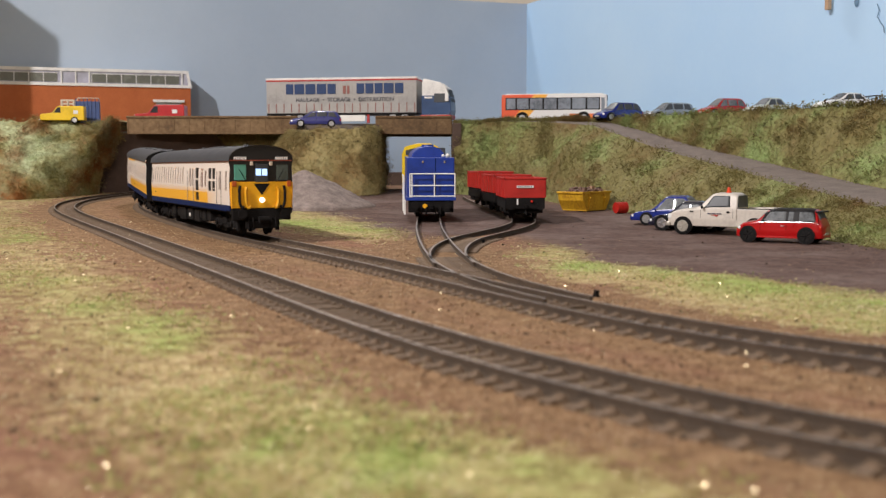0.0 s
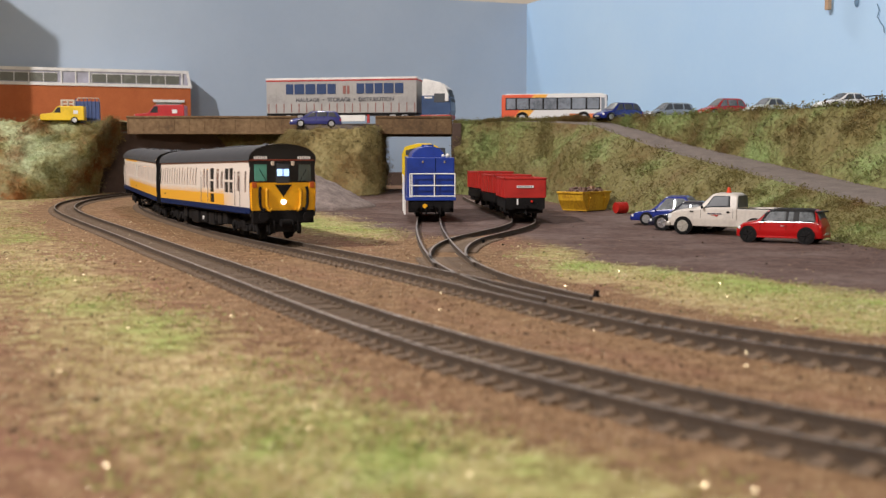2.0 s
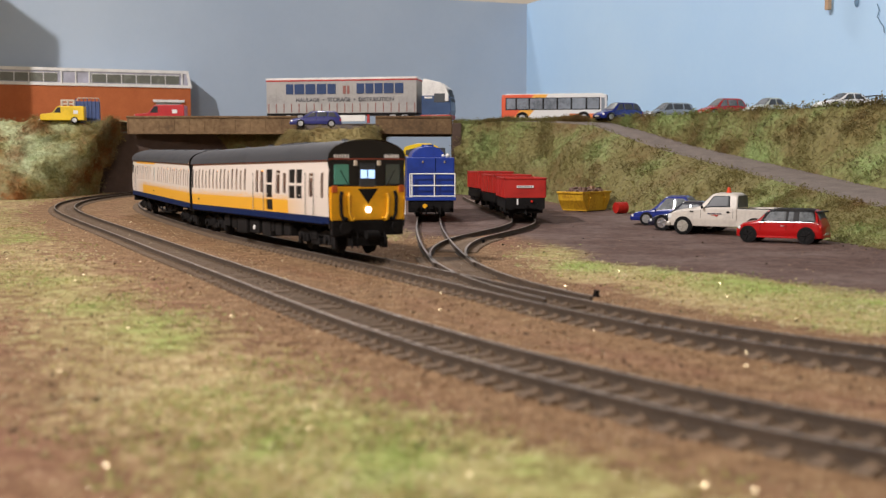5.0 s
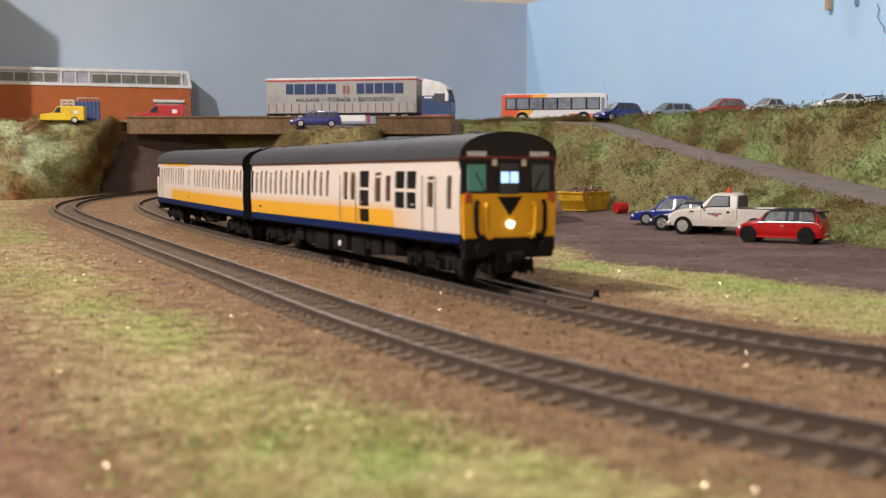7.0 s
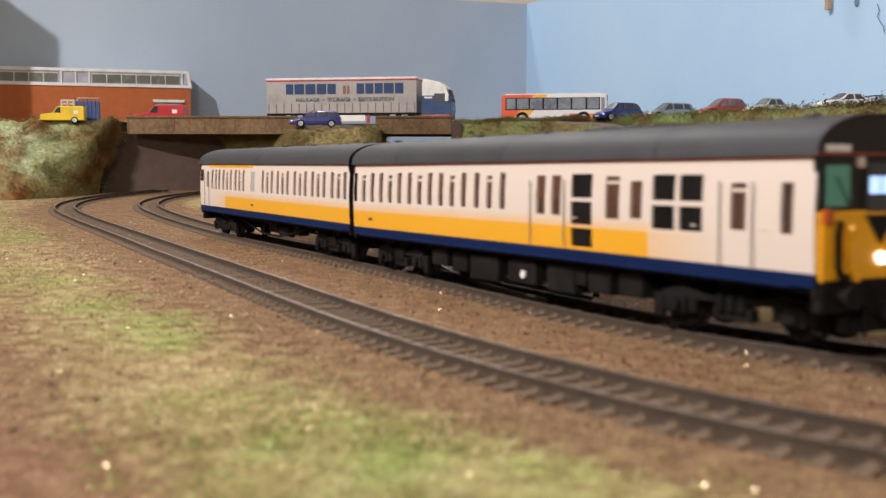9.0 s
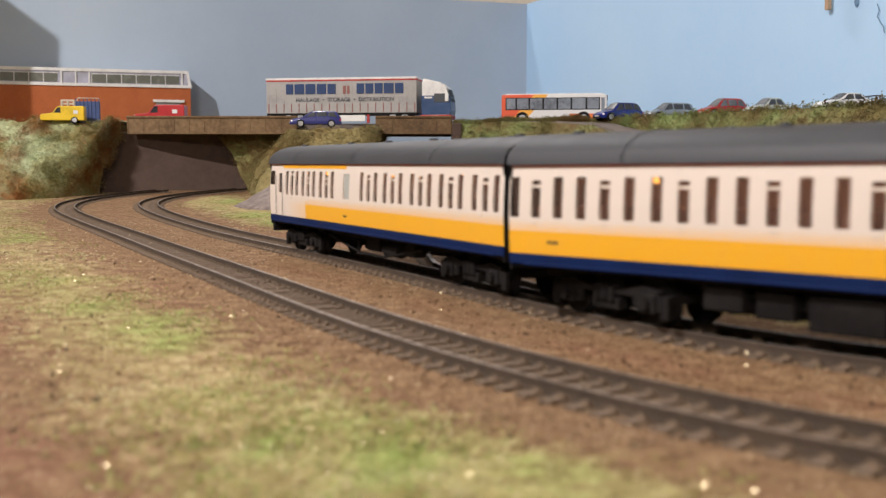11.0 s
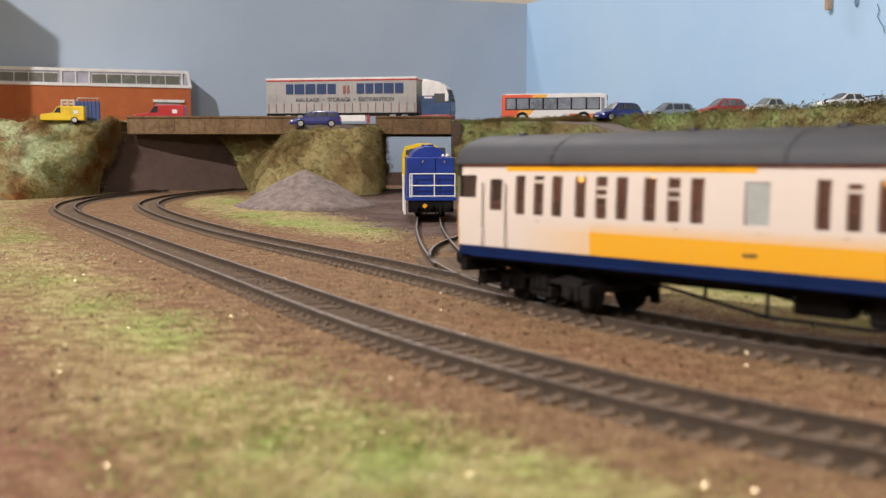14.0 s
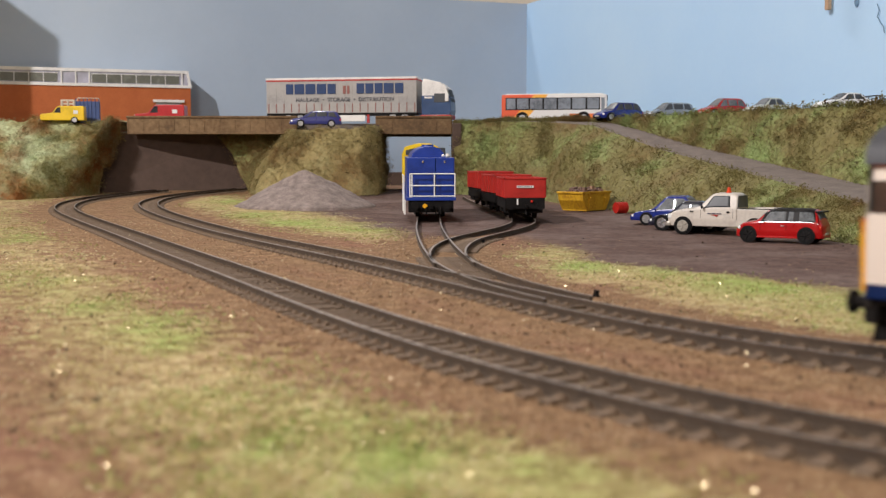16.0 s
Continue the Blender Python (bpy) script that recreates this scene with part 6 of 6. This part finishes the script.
def build_wagon():
    """Red open box wagon on a black chassis; its origin lies under its front end."""
    ob = empty("box_wagon", at(0, 0, 0), label="red open box wagon with a black chassis on the siding", category="goods wagon", group="red wagons on the siding")
    wl, hw = 67, 14.9
    for name, d in (("end_panel", (-hw, hw, 0, 1.4, 15.2, 29)), ("end_panel", (-hw, hw, wl - 1.4, wl, 15.2, 29)), ("side_panel", (-hw, -hw + 1.3, 1.4, wl - 1.4, 15.2, 29)), ("side_panel", (hw - 1.3, hw, 1.4, wl - 1.4, 15.2, 29))):
        bm = B()
        box(bm, *d, 0.3)
        part(name, bm, RED, ob, "red steel panel")
    for d in ((-hw - .4, hw + .4, -.5, .8, 28.4, 29.8), (-hw - .4, hw + .4, wl - .8, wl + .5, 28.4, 29.8), (-hw - .5, -hw + .8, -.5, wl, 28.4, 29.8), (hw - .8, hw + .5, -.5, wl, 28.4, 29.8)):
        bm = B()
        box(bm, *d, 0.25)
        part("top_rim", bm, RED, ob)
    for k in range(6):
        y = 3 + k * (wl - 6) / 5
        for s in (-1, 1):
            bm = B()
            box(bm, s * hw - 0.7, s * hw + 0.7, y - 0.8, y + 0.8, 15.3, 28.6, 0.2)
            part("rib", bm, RED, ob)
    bm = B()
    box(bm, -hw + 1, hw - 1, 1, wl - 1, 14, 26.5)
    part("load_floor", bm, RED, ob)
    bm = B()
    box(bm, -6, 6, -0.7, 0.2, 22.4, 24.0, 0.1)
    pl = part("name_board", bm, WHITE, ob, "small cream lettered board")
    bm = B()
    for k in range(8):
        box(bm, -5.4 + k * 1.36, -4.6 + k * 1.36, -0.8, -0.6, 22.8, 23.6)
    part("lettering_bar", bm, SLOGAN, pl)
    bm = B()
    box(bm, -hw + 0.6, hw - 0.6, -0.4, wl + 0.4, 7.2, 15.1, 0.5)
    box(bm, -hw + 3, hw - 3, 4, wl - 4, 4, 8.5, 0.5)
    part("chassis", bm, SOOT, ob, "sooty black chassis")
    for s in (-1, 1):
        bm = B()
        cyl(bm, (s * 10.6, -5, 9.6), (s * 10.6, 0, 9.6), 1.5, 12)
        cyl(bm, (s * 10.6, -5.8, 9.6), (s * 10.6, -5, 9.6), 3.0, 18)
        part("buffer", bm, SOOT, ob)
        for y in (16, wl - 16):
            bm = B()
            box(bm, s * 12.6 - 1, s * 12.6 + 1.4, y - 7, y + 7, 4, 9, 0.5)
            part("axle_guard", bm, SOOT, ob)
    for y in (16, wl - 16):
        bm = B()
        for s in (-1, 1):
            cyl(bm, (s * 8.6 - 1.4, y, 6), (s * 8.6 + 1.4, y, 6), 6.0, 20)
        cyl(bm, (-10, y, 6), (10, y, 6), 1, 8)
        part("wheelset", bm, SOOT, ob)
    bm = B()
    box(bm, -6.0, -4.9, -1.0, -0.3, 10.2, 14.6, 0.1)
    part("white_marking", bm, WHITE, ob)
    bm = B()
    ball(bm, (4.8, -0.9, 12.6), 1.0, 2)
    part("tail_lamp", bm, REDLENS, ob, "small red tail lamp")
    bm = B()
    cyl(bm, (0, -1, 9), (0.6, -4.5, 3), 0.6, 8)
    box(bm, -1.6, 1.6, -4.4, 0, 7.6, 10.4, 0.4)
    part("coupling", bm, SOOT, ob)
    return ob


wagon = build_wagon()


def on_branch(y):
    """Distance along the branch at which it reaches a depth y."""
    return min(np.arange(0, B_PATH.end, 1.0), key=lambda s: abs(B_PATH.at(s).y - y))


for k, y in enumerate((801, 881, 961)):
    a, b = B_PATH.at(on_branch(y + 14)), B_PATH.at(on_branch(y + 56))
    d = b - a
    o = a - d.normalized() * 14
    m = at(o.x, o.y, gz(y + 30) + RAIL_TOP, 0, 0, math.degrees(math.atan2(d.y, d.x)) - 90)
    if k == 0:
        wagon.matrix_basis = m
    else:
        copy_thing(wagon, m)


def build_skip():
    ob = empty("rubbish_skip", at(122, 962, gz(962), 0, 0, 50), label="worn yellow rubbish skip heaped with rubble", category="skip")
    MUST = grained("worn_mustard_paint", [(0.36, (0.34, 0.15, 0.01)), (0.5, (0.58, 0.32, 0.012)), (0.66, (0.70, 0.43, 0.03))], 500, 0.55, 0.2, 0.0003)
    pts = [(-15, 0.5), (15, 0.5), (21, 9), (22, 15.5), (-22, 15.5), (-21, 9)]
    for y0, y1 in ((-12.5, -11.5), (11.5, 12.5)):
        bm = B()
        prism(bm, pts, "y", y0, y1)
        part("side_panel", bm, MUST, ob)
    bm = B()
    quad(bm, (-15, -12, 1), (15, -12, 1), (15, 12, 1), (-15, 12, 1))
    for s in (-1, 1):
        quad(bm, (s * 15, -12, 1), (s * 21, -12, 9), (s * 21, 12, 9), (s * 15, 12, 1))
        quad(bm, (s * 21, -12, 9), (s * 22, -12, 15.5), (s * 22, 12, 15.5), (s * 21, 12, 9))
    bmesh.ops.recalc_face_normals(bm, faces=bm.faces[:])
    bmesh.ops.solidify(bm, geom=bm.faces[:], thickness=0.9)
    part("tub", bm, MUST, ob)
    for d in ((-22.8, 22.8, -13.4, -11.6, 14.8, 16.6), (-22.8, 22.8, 11.6, 13.4, 14.8, 16.6), (-23.2, -21.4, -13, 13, 14.8, 16.6), (21.4, 23.2, -13, 13, 14.8, 16.6)):
        bm = B()
        box(bm, *d, 0.4)
        part("rim", bm, MUST, ob)
    for x in (-12, 12):
        bm = B()
        cyl(bm, (x, -14.6, 11), (x, -12.4, 11), 1.1, 10)
        part("lifting_lug", bm, MUST, ob)
        bm = B()
        box(bm, x - 0.7, x + 0.7, -13.3, -12.4, 2, 15, 0.2)
        part("rib", bm, MUST, ob)
    WOODSCRAP = paint("old_timber", (0.36, 0.22, 0.13), 0.7)
    RUB = grained("mixed_rubble", [(0.3, (0.08, 0.05, 0.04)), (0.6, (0.22, 0.13, 0.10)), (0.8, (0.40, 0.30, 0.22))], 300, 0.9, 0.5, 0.0005)
    rng = random.Random(4)
    bm = B()
    for k in range(60):
        x, y = rng.uniform(-19, 19), rng.uniform(-10, 10)
        z = 14 + 5.5 * (1 - (x / 22) ** 2) * rng.uniform(0.4, 1)
        vs = ball(bm, (0, 0, 0), rng.uniform(1.4, 3.2), 1, (1, rng.uniform(0.6, 1), rng.uniform(0.5, 0.9)))
        for v in vs:
            v.co = v.co * rng.uniform(0.75, 1.2) + Vector((x, y, z))
    part("rubble", bm, RUB, ob, "heap of brown rubble and scrap")
    for x, z, mat in ((-10, 15, RUB), (2, 16, WOODSCRAP), (13, 15, RUST)):
        bm = B()
        box(bm, x - 2, x + 2, -8, -5, z - 2, z + 5, 0.4)
        part("scrap", bm, mat, ob)


build_skip()
bm = B()
vs = cyl(bm, (0, 0, 0), (0, 0, 9.5), 4.6, 20)
for z in (3, 6.3):
    cyl(bm, (0, 0, z - 0.3), (0, 0, z + 0.3), 4.85, 20)
cyl(bm, (0, 0, 9.3), (0, 0, 9.8), 4.8, 20)
drum = link("oil_drum", bm, RED, False)
drum.matrix_basis = at(143, 922, gz(920) + 4.7, 0, 90, 25)
tagged(drum, "red oil drum lying on its side by the skip", "drum")


def build_heap():
    bm = B()
    n, r = 60, 40
    rows = []
    for i in range(r + 1):
        f = i / r
        row = []
        for k in range(n):
            a = 2 * math.pi * k / n
            w = f * (1 + 0.12 * noise.noise((math.cos(a) * 1.5, math.sin(a) * 1.5, 3)))
            x, y = 67 * w * math.cos(a), 62 * w * math.sin(a)
            h = 33.5 * (1 - (f * f + 0.006) ** 0.56) + 2.0 * math.exp(-((x + 8) ** 2 + y * y) / 260) - 2.5 * math.exp(-((x + 18) ** 2 + (y + 14) ** 2) / 80) - 8 * (f > 0.98)
            o = Vector((x, y, h))
            o += noise.noise_vector(o * 0.08) * 1.8 * (1 - f * 0.6) + noise.noise_vector(o * 0.5) * 0.7
            row.append(bm.verts.new(o))
        rows.append(row)
    for a, b in zip(rows, rows[1:]):
        for k in range(n):
            if (a[k].co - a[(k + 1) % n].co).length > 1e-6:
                bm.faces.new((a[k], b[k], b[(k + 1) % n], a[(k + 1) % n]))
    bmesh.ops.remove_doubles(bm, verts=bm.verts[:], dist=0.01)
    bmesh.ops.recalc_face_normals(bm, faces=bm.faces[:])
    GRIT = grained("grey_gravel", [(0.36, (0.13, 0.10, 0.088)), (0.5, (0.24, 0.19, 0.168)), (0.64, (0.37, 0.30, 0.265))], 1000, 0.9, 0.7, 0.0008)
    ob = link("gravel_heap", bm, GRIT, True)
    ob.matrix_basis = at(-126, 1022, gz(1022) - 1)
    tagged(ob, "heap of fine grey gravel in the yard", "gravel heap", kind="stuff")


build_heap()

# point motor cover and small lineside bits
for x, y, h in ((46.7, 356, 2.4), (18, 600, 2.6)):
    bm = B()
    box(bm, -0.7, 0.7, -0.7, 0.7, 0, h, 0.2)
    box(bm, -1.0, 1.0, -0.8, 0.8, 0, 0.9, 0.2)
    o = link("point_lever", bm, SOOT)
    o.matrix_basis = at(x + 4, y + 10, gz(y), 0, 0, 35)
    tagged(o, "small dark point lever box beside the track", "point lever")
bm = B()
box(bm, -9, 9, -0.7, 0.7, 0.5, 1.5, 0.2)
o = link("tie_bar", bm, SLEEPER)
o.matrix_basis = at(43.5, 334, 0, 0, 0, 35)
tagged(o, "dark tie bar across the point blades", "tie bar")
WOODSTRIP = grained("raw_wood", [(0.3, (0.40, 0.26, 0.15)), (0.7, (0.55, 0.38, 0.24))], 200, 0.7, 0.2, 0.0005)
p = CORNER + ALONG_RIGHT * 675
bm = B()
box(bm, -2.4, 2.4, -2.4, 2.4, 197, 330, 0.5)
o = link("wooden_strip", bm, WOODSTRIP)
o.matrix_basis = at(p.x - 6, p.y - 2, 0, 0, 0, -67)
tagged(o, "raw wooden strip fixed to the sky board", "wooden strip")
SCRIBE = paint("blue_mark", (0.16, 0.28, 0.42), 0.5)
bm = B()
for a, b in zip([(0, 0, 0), (3, 0, -6), (1, 0, -12), (5, 0, -18), (9, 0, -22)], [(3, 0, -6), (1, 0, -12), (5, 0, -18), (9, 0, -22), (10, 0, -28)]):
    cyl(bm, a, b, 0.5, 6)
p = CORNER + ALONG_RIGHT * 736
o = link("loose_wire", bm, SCRIBE)
o.matrix_basis = at(p.x - 2, p.y - 1, 195, 0, 0, -67)
tagged(o, "thin blue-grey wire hanging on the sky board", "wire")
bm = B()
prism(bm, [(-574, 1304), (-713, 1570), (-720, 1566), (-581, 1300)], "z", 60, 325)
o = link("side_board", bm, WOODSTRIP)
tagged(o, "plain timber side board standing at the end of the layout", "board", kind="structure")
p = CORNER + ALONG_RIGHT * 708
bm = B()
ball(bm, (0, 0, 0), 3.2, 2, (1, 0.25, 1.6))
o = link("paint_blot", bm, SCRIBE, True)
o.matrix_basis = at(p.x - 1, p.y - 0.5, 201, 0, 0, -67)
tagged(o, "blue paint blot on the sky board", "paint blot")
# ---- scatter: foliage, grass and stones


def tufts(name, points, count, spread, size, mat, label, category, seed, per=7, up=0.3, pick=None):
    """Many small clumps of leaf flakes over a set of surface points, in one mesh."""
    rng = np.random.default_rng(seed)
    P = np.array([tuple(p) for p in points], float)
    base = P[rng.integers(0, len(P), count)] + rng.normal(0, spread, (count, 3)) * (1, 1, 0.5)
    sz = size * rng.uniform(0.5, 1.5, count)
    c = np.repeat(base, per, 0)
    s = np.repeat(sz, per)
    n = len(c)
    c = c + rng.normal(0, 1, (n, 3)) * s[:, None] * 0.75
    c[:, 2] += np.abs(rng.normal(0, 1, n)) * s * up
    u, v = rng.normal(0, 1, (n, 3)), rng.normal(0, 1, (n, 3))
    u /= np.linalg.norm(u, axis=1)[:, None]
    v -= (v * u).sum(1)[:, None] * u
    v /= np.linalg.norm(v, axis=1)[:, None]
    k = (s * rng.uniform(0.4, 0.8, n))[:, None]
    quad_ = np.stack([c - u * k, c + v * k * 0.6, c + u * k, c - v * k * 0.6], 1).reshape(-1, 3) * MM
    me = bpy.data.meshes.new(name)
    me.from_pydata(quad_.tolist(), [], np.arange(4 * n).reshape(-1, 4).tolist())
    me.materials.append(mat)
    return tagged(new(name, me), label, category, kind="stuff")


OLIVE = scatter("olive_scatter", (0.22, 0.19, 0.074), (0.265, 0.345, 0.125), (0.175, 0.10, 0.038), 0.6, 0.68)
BUFF = scatter("buff_scatter", (0.37, 0.30, 0.135), (0.40, 0.39, 0.19), (0.27, 0.16, 0.065), 0.55, 0.55)
PATCHY = scatter("patchy_scatter", (0.31, 0.29, 0.11), (0.54, 0.60, 0.38), (0.24, 0.095, 0.025), 0.8, 0.85)
DARKLEAF = leafy("dark_brown_scatter", (0.05, 0.035, 0.015), (0.11, 0.085, 0.04), (0.19, 0.16, 0.07), 60)
RUSSET = scatter("russet_scatter", (0.24, 0.155, 0.06), (0.32, 0.25, 0.11), (0.18, 0.10, 0.035))


def patch(points, seed, keep):
    """Points where a slow noise is high, for clumped growth."""
    out = [p for p in points if noise.noise(Vector(p) * 0.034 + Vector((seed, 0, 0))) > keep]
    return out or points


for pts, seed, cnt, main, tone in ((BANK_POINTS, 11, 9000, OLIVE, "olive"), (LEFT_POINTS, 12, 4200, PATCHY, "patchy green and rust"), (MID_POINTS, 13, 3000, BUFF, "buff"), (BACK_POINTS, 14, 900, RUSSET, "russet")):
    tufts("bank_foliage", pts, cnt * 5, 2.6, 0.62, main, tone + " scatter foliage on the embankment", "foliage", seed)
    tufts("bank_foliage", patch(pts, seed, 0.2), cnt, 1.8, 0.9, main, "taller " + tone + " tufts on the embankment", "foliage", seed + 20, up=0.8)
    tufts("bank_foliage", patch(pts, seed + 9, 0.30), cnt // 11, 1.6, 0.9, DARKLEAF, "dark brown scatter foliage on the embankment", "foliage", seed + 60, per=9)
# taller twigs along the crest
crest = [Vector(S[3]).lerp(Vector(T[3]), f) for S, T in zip(STATIONS[3:], STATIONS[4:]) for f in np.linspace(0, 1, 14)]
tufts("crest_bushes", crest, 900, 2.0, 1.1, OLIVE, "olive bushes along the embankment crest", "foliage", 90, per=8, up=1.0)
tufts("crest_bushes", [c for c in crest if c.x > 300 and c.x < 360], 170, 1.6, 1.3, DARKLEAF, "dark twiggy bush on the embankment crest", "foliage", 91, per=8, up=1.7)


def blades(name, count, region, hmin, hmax, mat, label, seed, wide=0.35):
    """Static-grass blades where region(x, y) is high."""
    rng = np.random.default_rng(seed)
    verts, faces = [], []
    tries = 0
    while len(faces) < count and tries < count * 12:
        tries += 1
        y = 140 + (rng.random() ** 1.4) * 1080
        x = rng.uniform(-0.43, 0.43) * (y + 30)
        g = region(x, y)
        if rng.random() > g:
            continue
        z = ground_height(x, y) - 0.1
        h = rng.uniform(hmin, hmax)
        a = rng.uniform(0, 2 * math.pi)
        lx, ly = rng.normal(0, 1.6, 2) * h
        w = wide * rng.uniform(0.6, 1.4) * (1 + y / 900)
        dx, dy = math.cos(a) * w, math.sin(a) * w
        k = len(verts)
        verts += [((x - dx) * MM, (y - dy) * MM, z * MM), ((x + dx) * MM, (y + dy) * MM, z * MM), ((x + lx) * MM, (y + ly) * MM, (z + h) * MM)]
        faces.append((k, k + 1, k + 2))
    me = bpy.data.meshes.new(name)
    me.from_pydata(verts, [], faces)
    me.materials.append(mat)
    return tagged(new(name, me), label, "grass", kind="stuff")


def grass_zone(x, y):
    g = read(GRASS_MAP, x, y)
    clump = 0.5 + 0.9 * noise.noise((x * 0.035, y * 0.035, 7.7))
    near = read(NEAR_MAP, x, y)
    return max(0, min(1, g * clump * (0 if near < 24 else 1)))


STRAW = leafy("straw_grass", (0.34, 0.28, 0.10), (0.55, 0.47, 0.21), (0.70, 0.64, 0.40), 60)
GREEN = leafy("green_grass", (0.20, 0.26, 0.06), (0.36, 0.43, 0.13), (0.54, 0.58, 0.26), 60)
blades("static_grass", 14000, lambda x, y: grass_zone(x, y) * (1 - 0.7 * lushness(x, y)), 0.3, 0.9, STRAW, "straw-coloured static grass tufts", 5)
blades("static_grass", 12000, lambda x, y: grass_zone(x, y) * max(lushness(x, y), 0.3 + 1.1 * noise.noise((x * 0.02, y * 0.02, 2.0))), 0.3, 0.9, GREEN, "fresh green static grass tufts", 6)


def stones(name, count, region, size, mat, label, seed):
    rng = np.random.default_rng(seed)
    verts, faces = [], []
    n = tries = 0
    while n < count and tries < count * 12:
        tries += 1
        y = 170 + (rng.random() ** 1.6) * 930
        x = rng.uniform(-0.42, 0.42) * (y + 20)
        if rng.random() > region(x, y):
            continue
        z = ground_height(x, y)
        r = size * rng.uniform(0.5, 1.4)
        k = len(verts)
        o = rng.normal(0, 1, (5, 3))
        base = np.array([(1, 0, 0.1), (-0.5, 0.85, 0), (-0.5, -0.85, 0.1), (0.1, 0, 0.9), (0, 0, -0.7)]) * r + o * 0.22 * r + (x, y, z)
        verts += (base * MM).tolist()
        faces += [(k, k + 1, k + 3), (k + 1, k + 2, k + 3), (k + 2, k, k + 3), (k + 1, k, k + 4), (k + 2, k + 1, k + 4), (k, k + 2, k + 4)]
        n += 1
    me = bpy.data.meshes.new(name)
    me.from_pydata(verts, [], faces)
    me.materials.append(mat)
    return tagged(new(name, me), label, "gravel", kind="stuff")


STONE = leafy("ballast_stone", (0.20, 0.12, 0.07), (0.36, 0.22, 0.125), (0.60, 0.44, 0.29), 80)
DARKSTONE = leafy("dark_crumb", (0.02, 0.014, 0.01), (0.05, 0.035, 0.022), (0.10, 0.07, 0.045), 80)


def bed_zone(x, y):
    near = read(NEAR_MAP, x, y)
    return 1.0 if near < 32 else 0.25 * (1 - 0.9 * read(YARD_MAP, x, y))


stones("ballast_stones", 17000, bed_zone, 0.36, STONE, "loose tan ballast stones along the tracks", 21)
stones("dark_crumbs", 700, lambda x, y: 0.6, 0.5, DARKSTONE, "dark crumbs scattered over the ground", 22)


def glints(count, seed):
    """Loose shiny fibres that catch the lamp here and there."""
    rng = np.random.default_rng(seed)
    verts, faces = [], []
    for _ in range(count):
        y = 130 + rng.random() ** 1.5 * 700
        x = rng.uniform(-0.42, 0.40) * y
        if read(YARD_MAP, x, y) > 0.4:
            continue
        z = ground_height(x, y) + 0.5
        c = np.array((x, y, z))
        u, v = rng.normal(0, 1, 3), rng.normal(0, 1, 3)
        u[2] *= 0.5
        v[2] *= 0.5
        u, v = u / np.linalg.norm(u), v / np.linalg.norm(v)
        k = len(verts)
        r = rng.uniform(0.25, 0.6) * (0.6 + y / 900)
        verts += [tuple((c + q) * MM) for q in (-u * r, v * r * 0.5, u * r, -v * r * 0.5)]
        faces.append((k, k + 1, k + 2, k + 3))
    me = bpy.data.meshes.new("shiny_fibres")
    me.from_pydata(verts, [], faces)
    me.materials.append(FIBRE)
    tagged(new("shiny_fibres", me), "shiny pale fibres lying in the scatter", "fibres", kind="stuff")


FIBRE = paint("shiny_fibre", (0.80, 0.66, 0.40), 0.36, metal=0.6, bumpy=0)
glints(4600, 33)
# ---- what moves: the train runs along the inner line
RUN = [(0, 545), (0.5, 551), (1, 560), (1.5, 571), (2, 583), (2.5, 597), (3, 612), (3.5, 629), (4, 648), (4.5, 670), (5, 694.5), (5.5, 722), (6, 752), (6.5, 785.5), (7, 822), (7.5, 859.5),
       (8, 896.5), (8.5, 933), (9, 969), (10, 1037), (11, 1104), (11.5, 1138), (12, 1174.5), (12.5, 1213), (13, 1252.5), (13.5, 1290), (14, 1325), (14.5, 1358), (15, 1391), (15.5, 1425), (16, 1462)]


def run_at(t):
    """Distance run at t seconds: a smooth curve through RUN."""
    k = max(0, min(len(RUN) - 2, next((i for i in range(len(RUN) - 1) if t <= RUN[i + 1][0]), len(RUN) - 2)))

    def slope(i):
        a, b = RUN[max(0, i - 1)], RUN[min(len(RUN) - 1, i + 1)]
        return (b[1] - a[1]) / (b[0] - a[0])
    (t0, s0), (t1, s1) = RUN[k], RUN[k + 1]
    h = t1 - t0
    u = (t - t0) / h
    return (2 * u ** 3 - 3 * u * u + 1) * s0 + (u ** 3 - 2 * u * u + u) * h * slope(k) + (3 * u * u - 2 * u ** 3) * s1 + (u ** 3 - u * u) * h * slope(k + 1)


def coach_pose(s, nose=0.0):
    a, b = INNER_PATH.at(s + 88), INNER_PATH.at(s - 88)
    za, zb = gz(a.y) + RAIL_TOP + nose, gz(b.y) + RAIL_TOP
    c, d = (a + b) / 2, a - b
    return at(c.x, c.y, (za + zb) / 2, 0, -math.degrees(math.atan2(za - zb, d.length)), math.degrees(math.atan2(d.y, d.x)))


def motions():
    times = [i * 0.1 for i in range(161)]
    for thing, bogies, back in ((MOTOR, MOTOR_BOGIES, 0.0), (TRAILER, TRAILER_BOGIES, 251.0)):
        poses = [(t, coach_pose(run_at(t) - back, 1.5 if back == 0 else 0.0)) for t in times]
        walk(thing, poses)
        for (bogie, sets), x in zip(bogies, (88, -88)):
            rows = []
            for t, m in poses[::2]:
                d = INNER_PATH.turn(run_at(t) - back + x)
                yaw = math.degrees(math.atan2(d.y, d.x)) - math.degrees(m.to_euler().z)
                rows.append((t, at(x, 0, 0, 0, 0, (yaw + 180) % 360 - 180)))
            walk(bogie, rows)
            for ws, ax in zip(sets, (-16.5, 16.5)):
                walk(ws, [(t, at(ax, 0, 6.2, 0, math.degrees((run_at(t) - 545) / 6.0), 0)) for t in times])


motions()
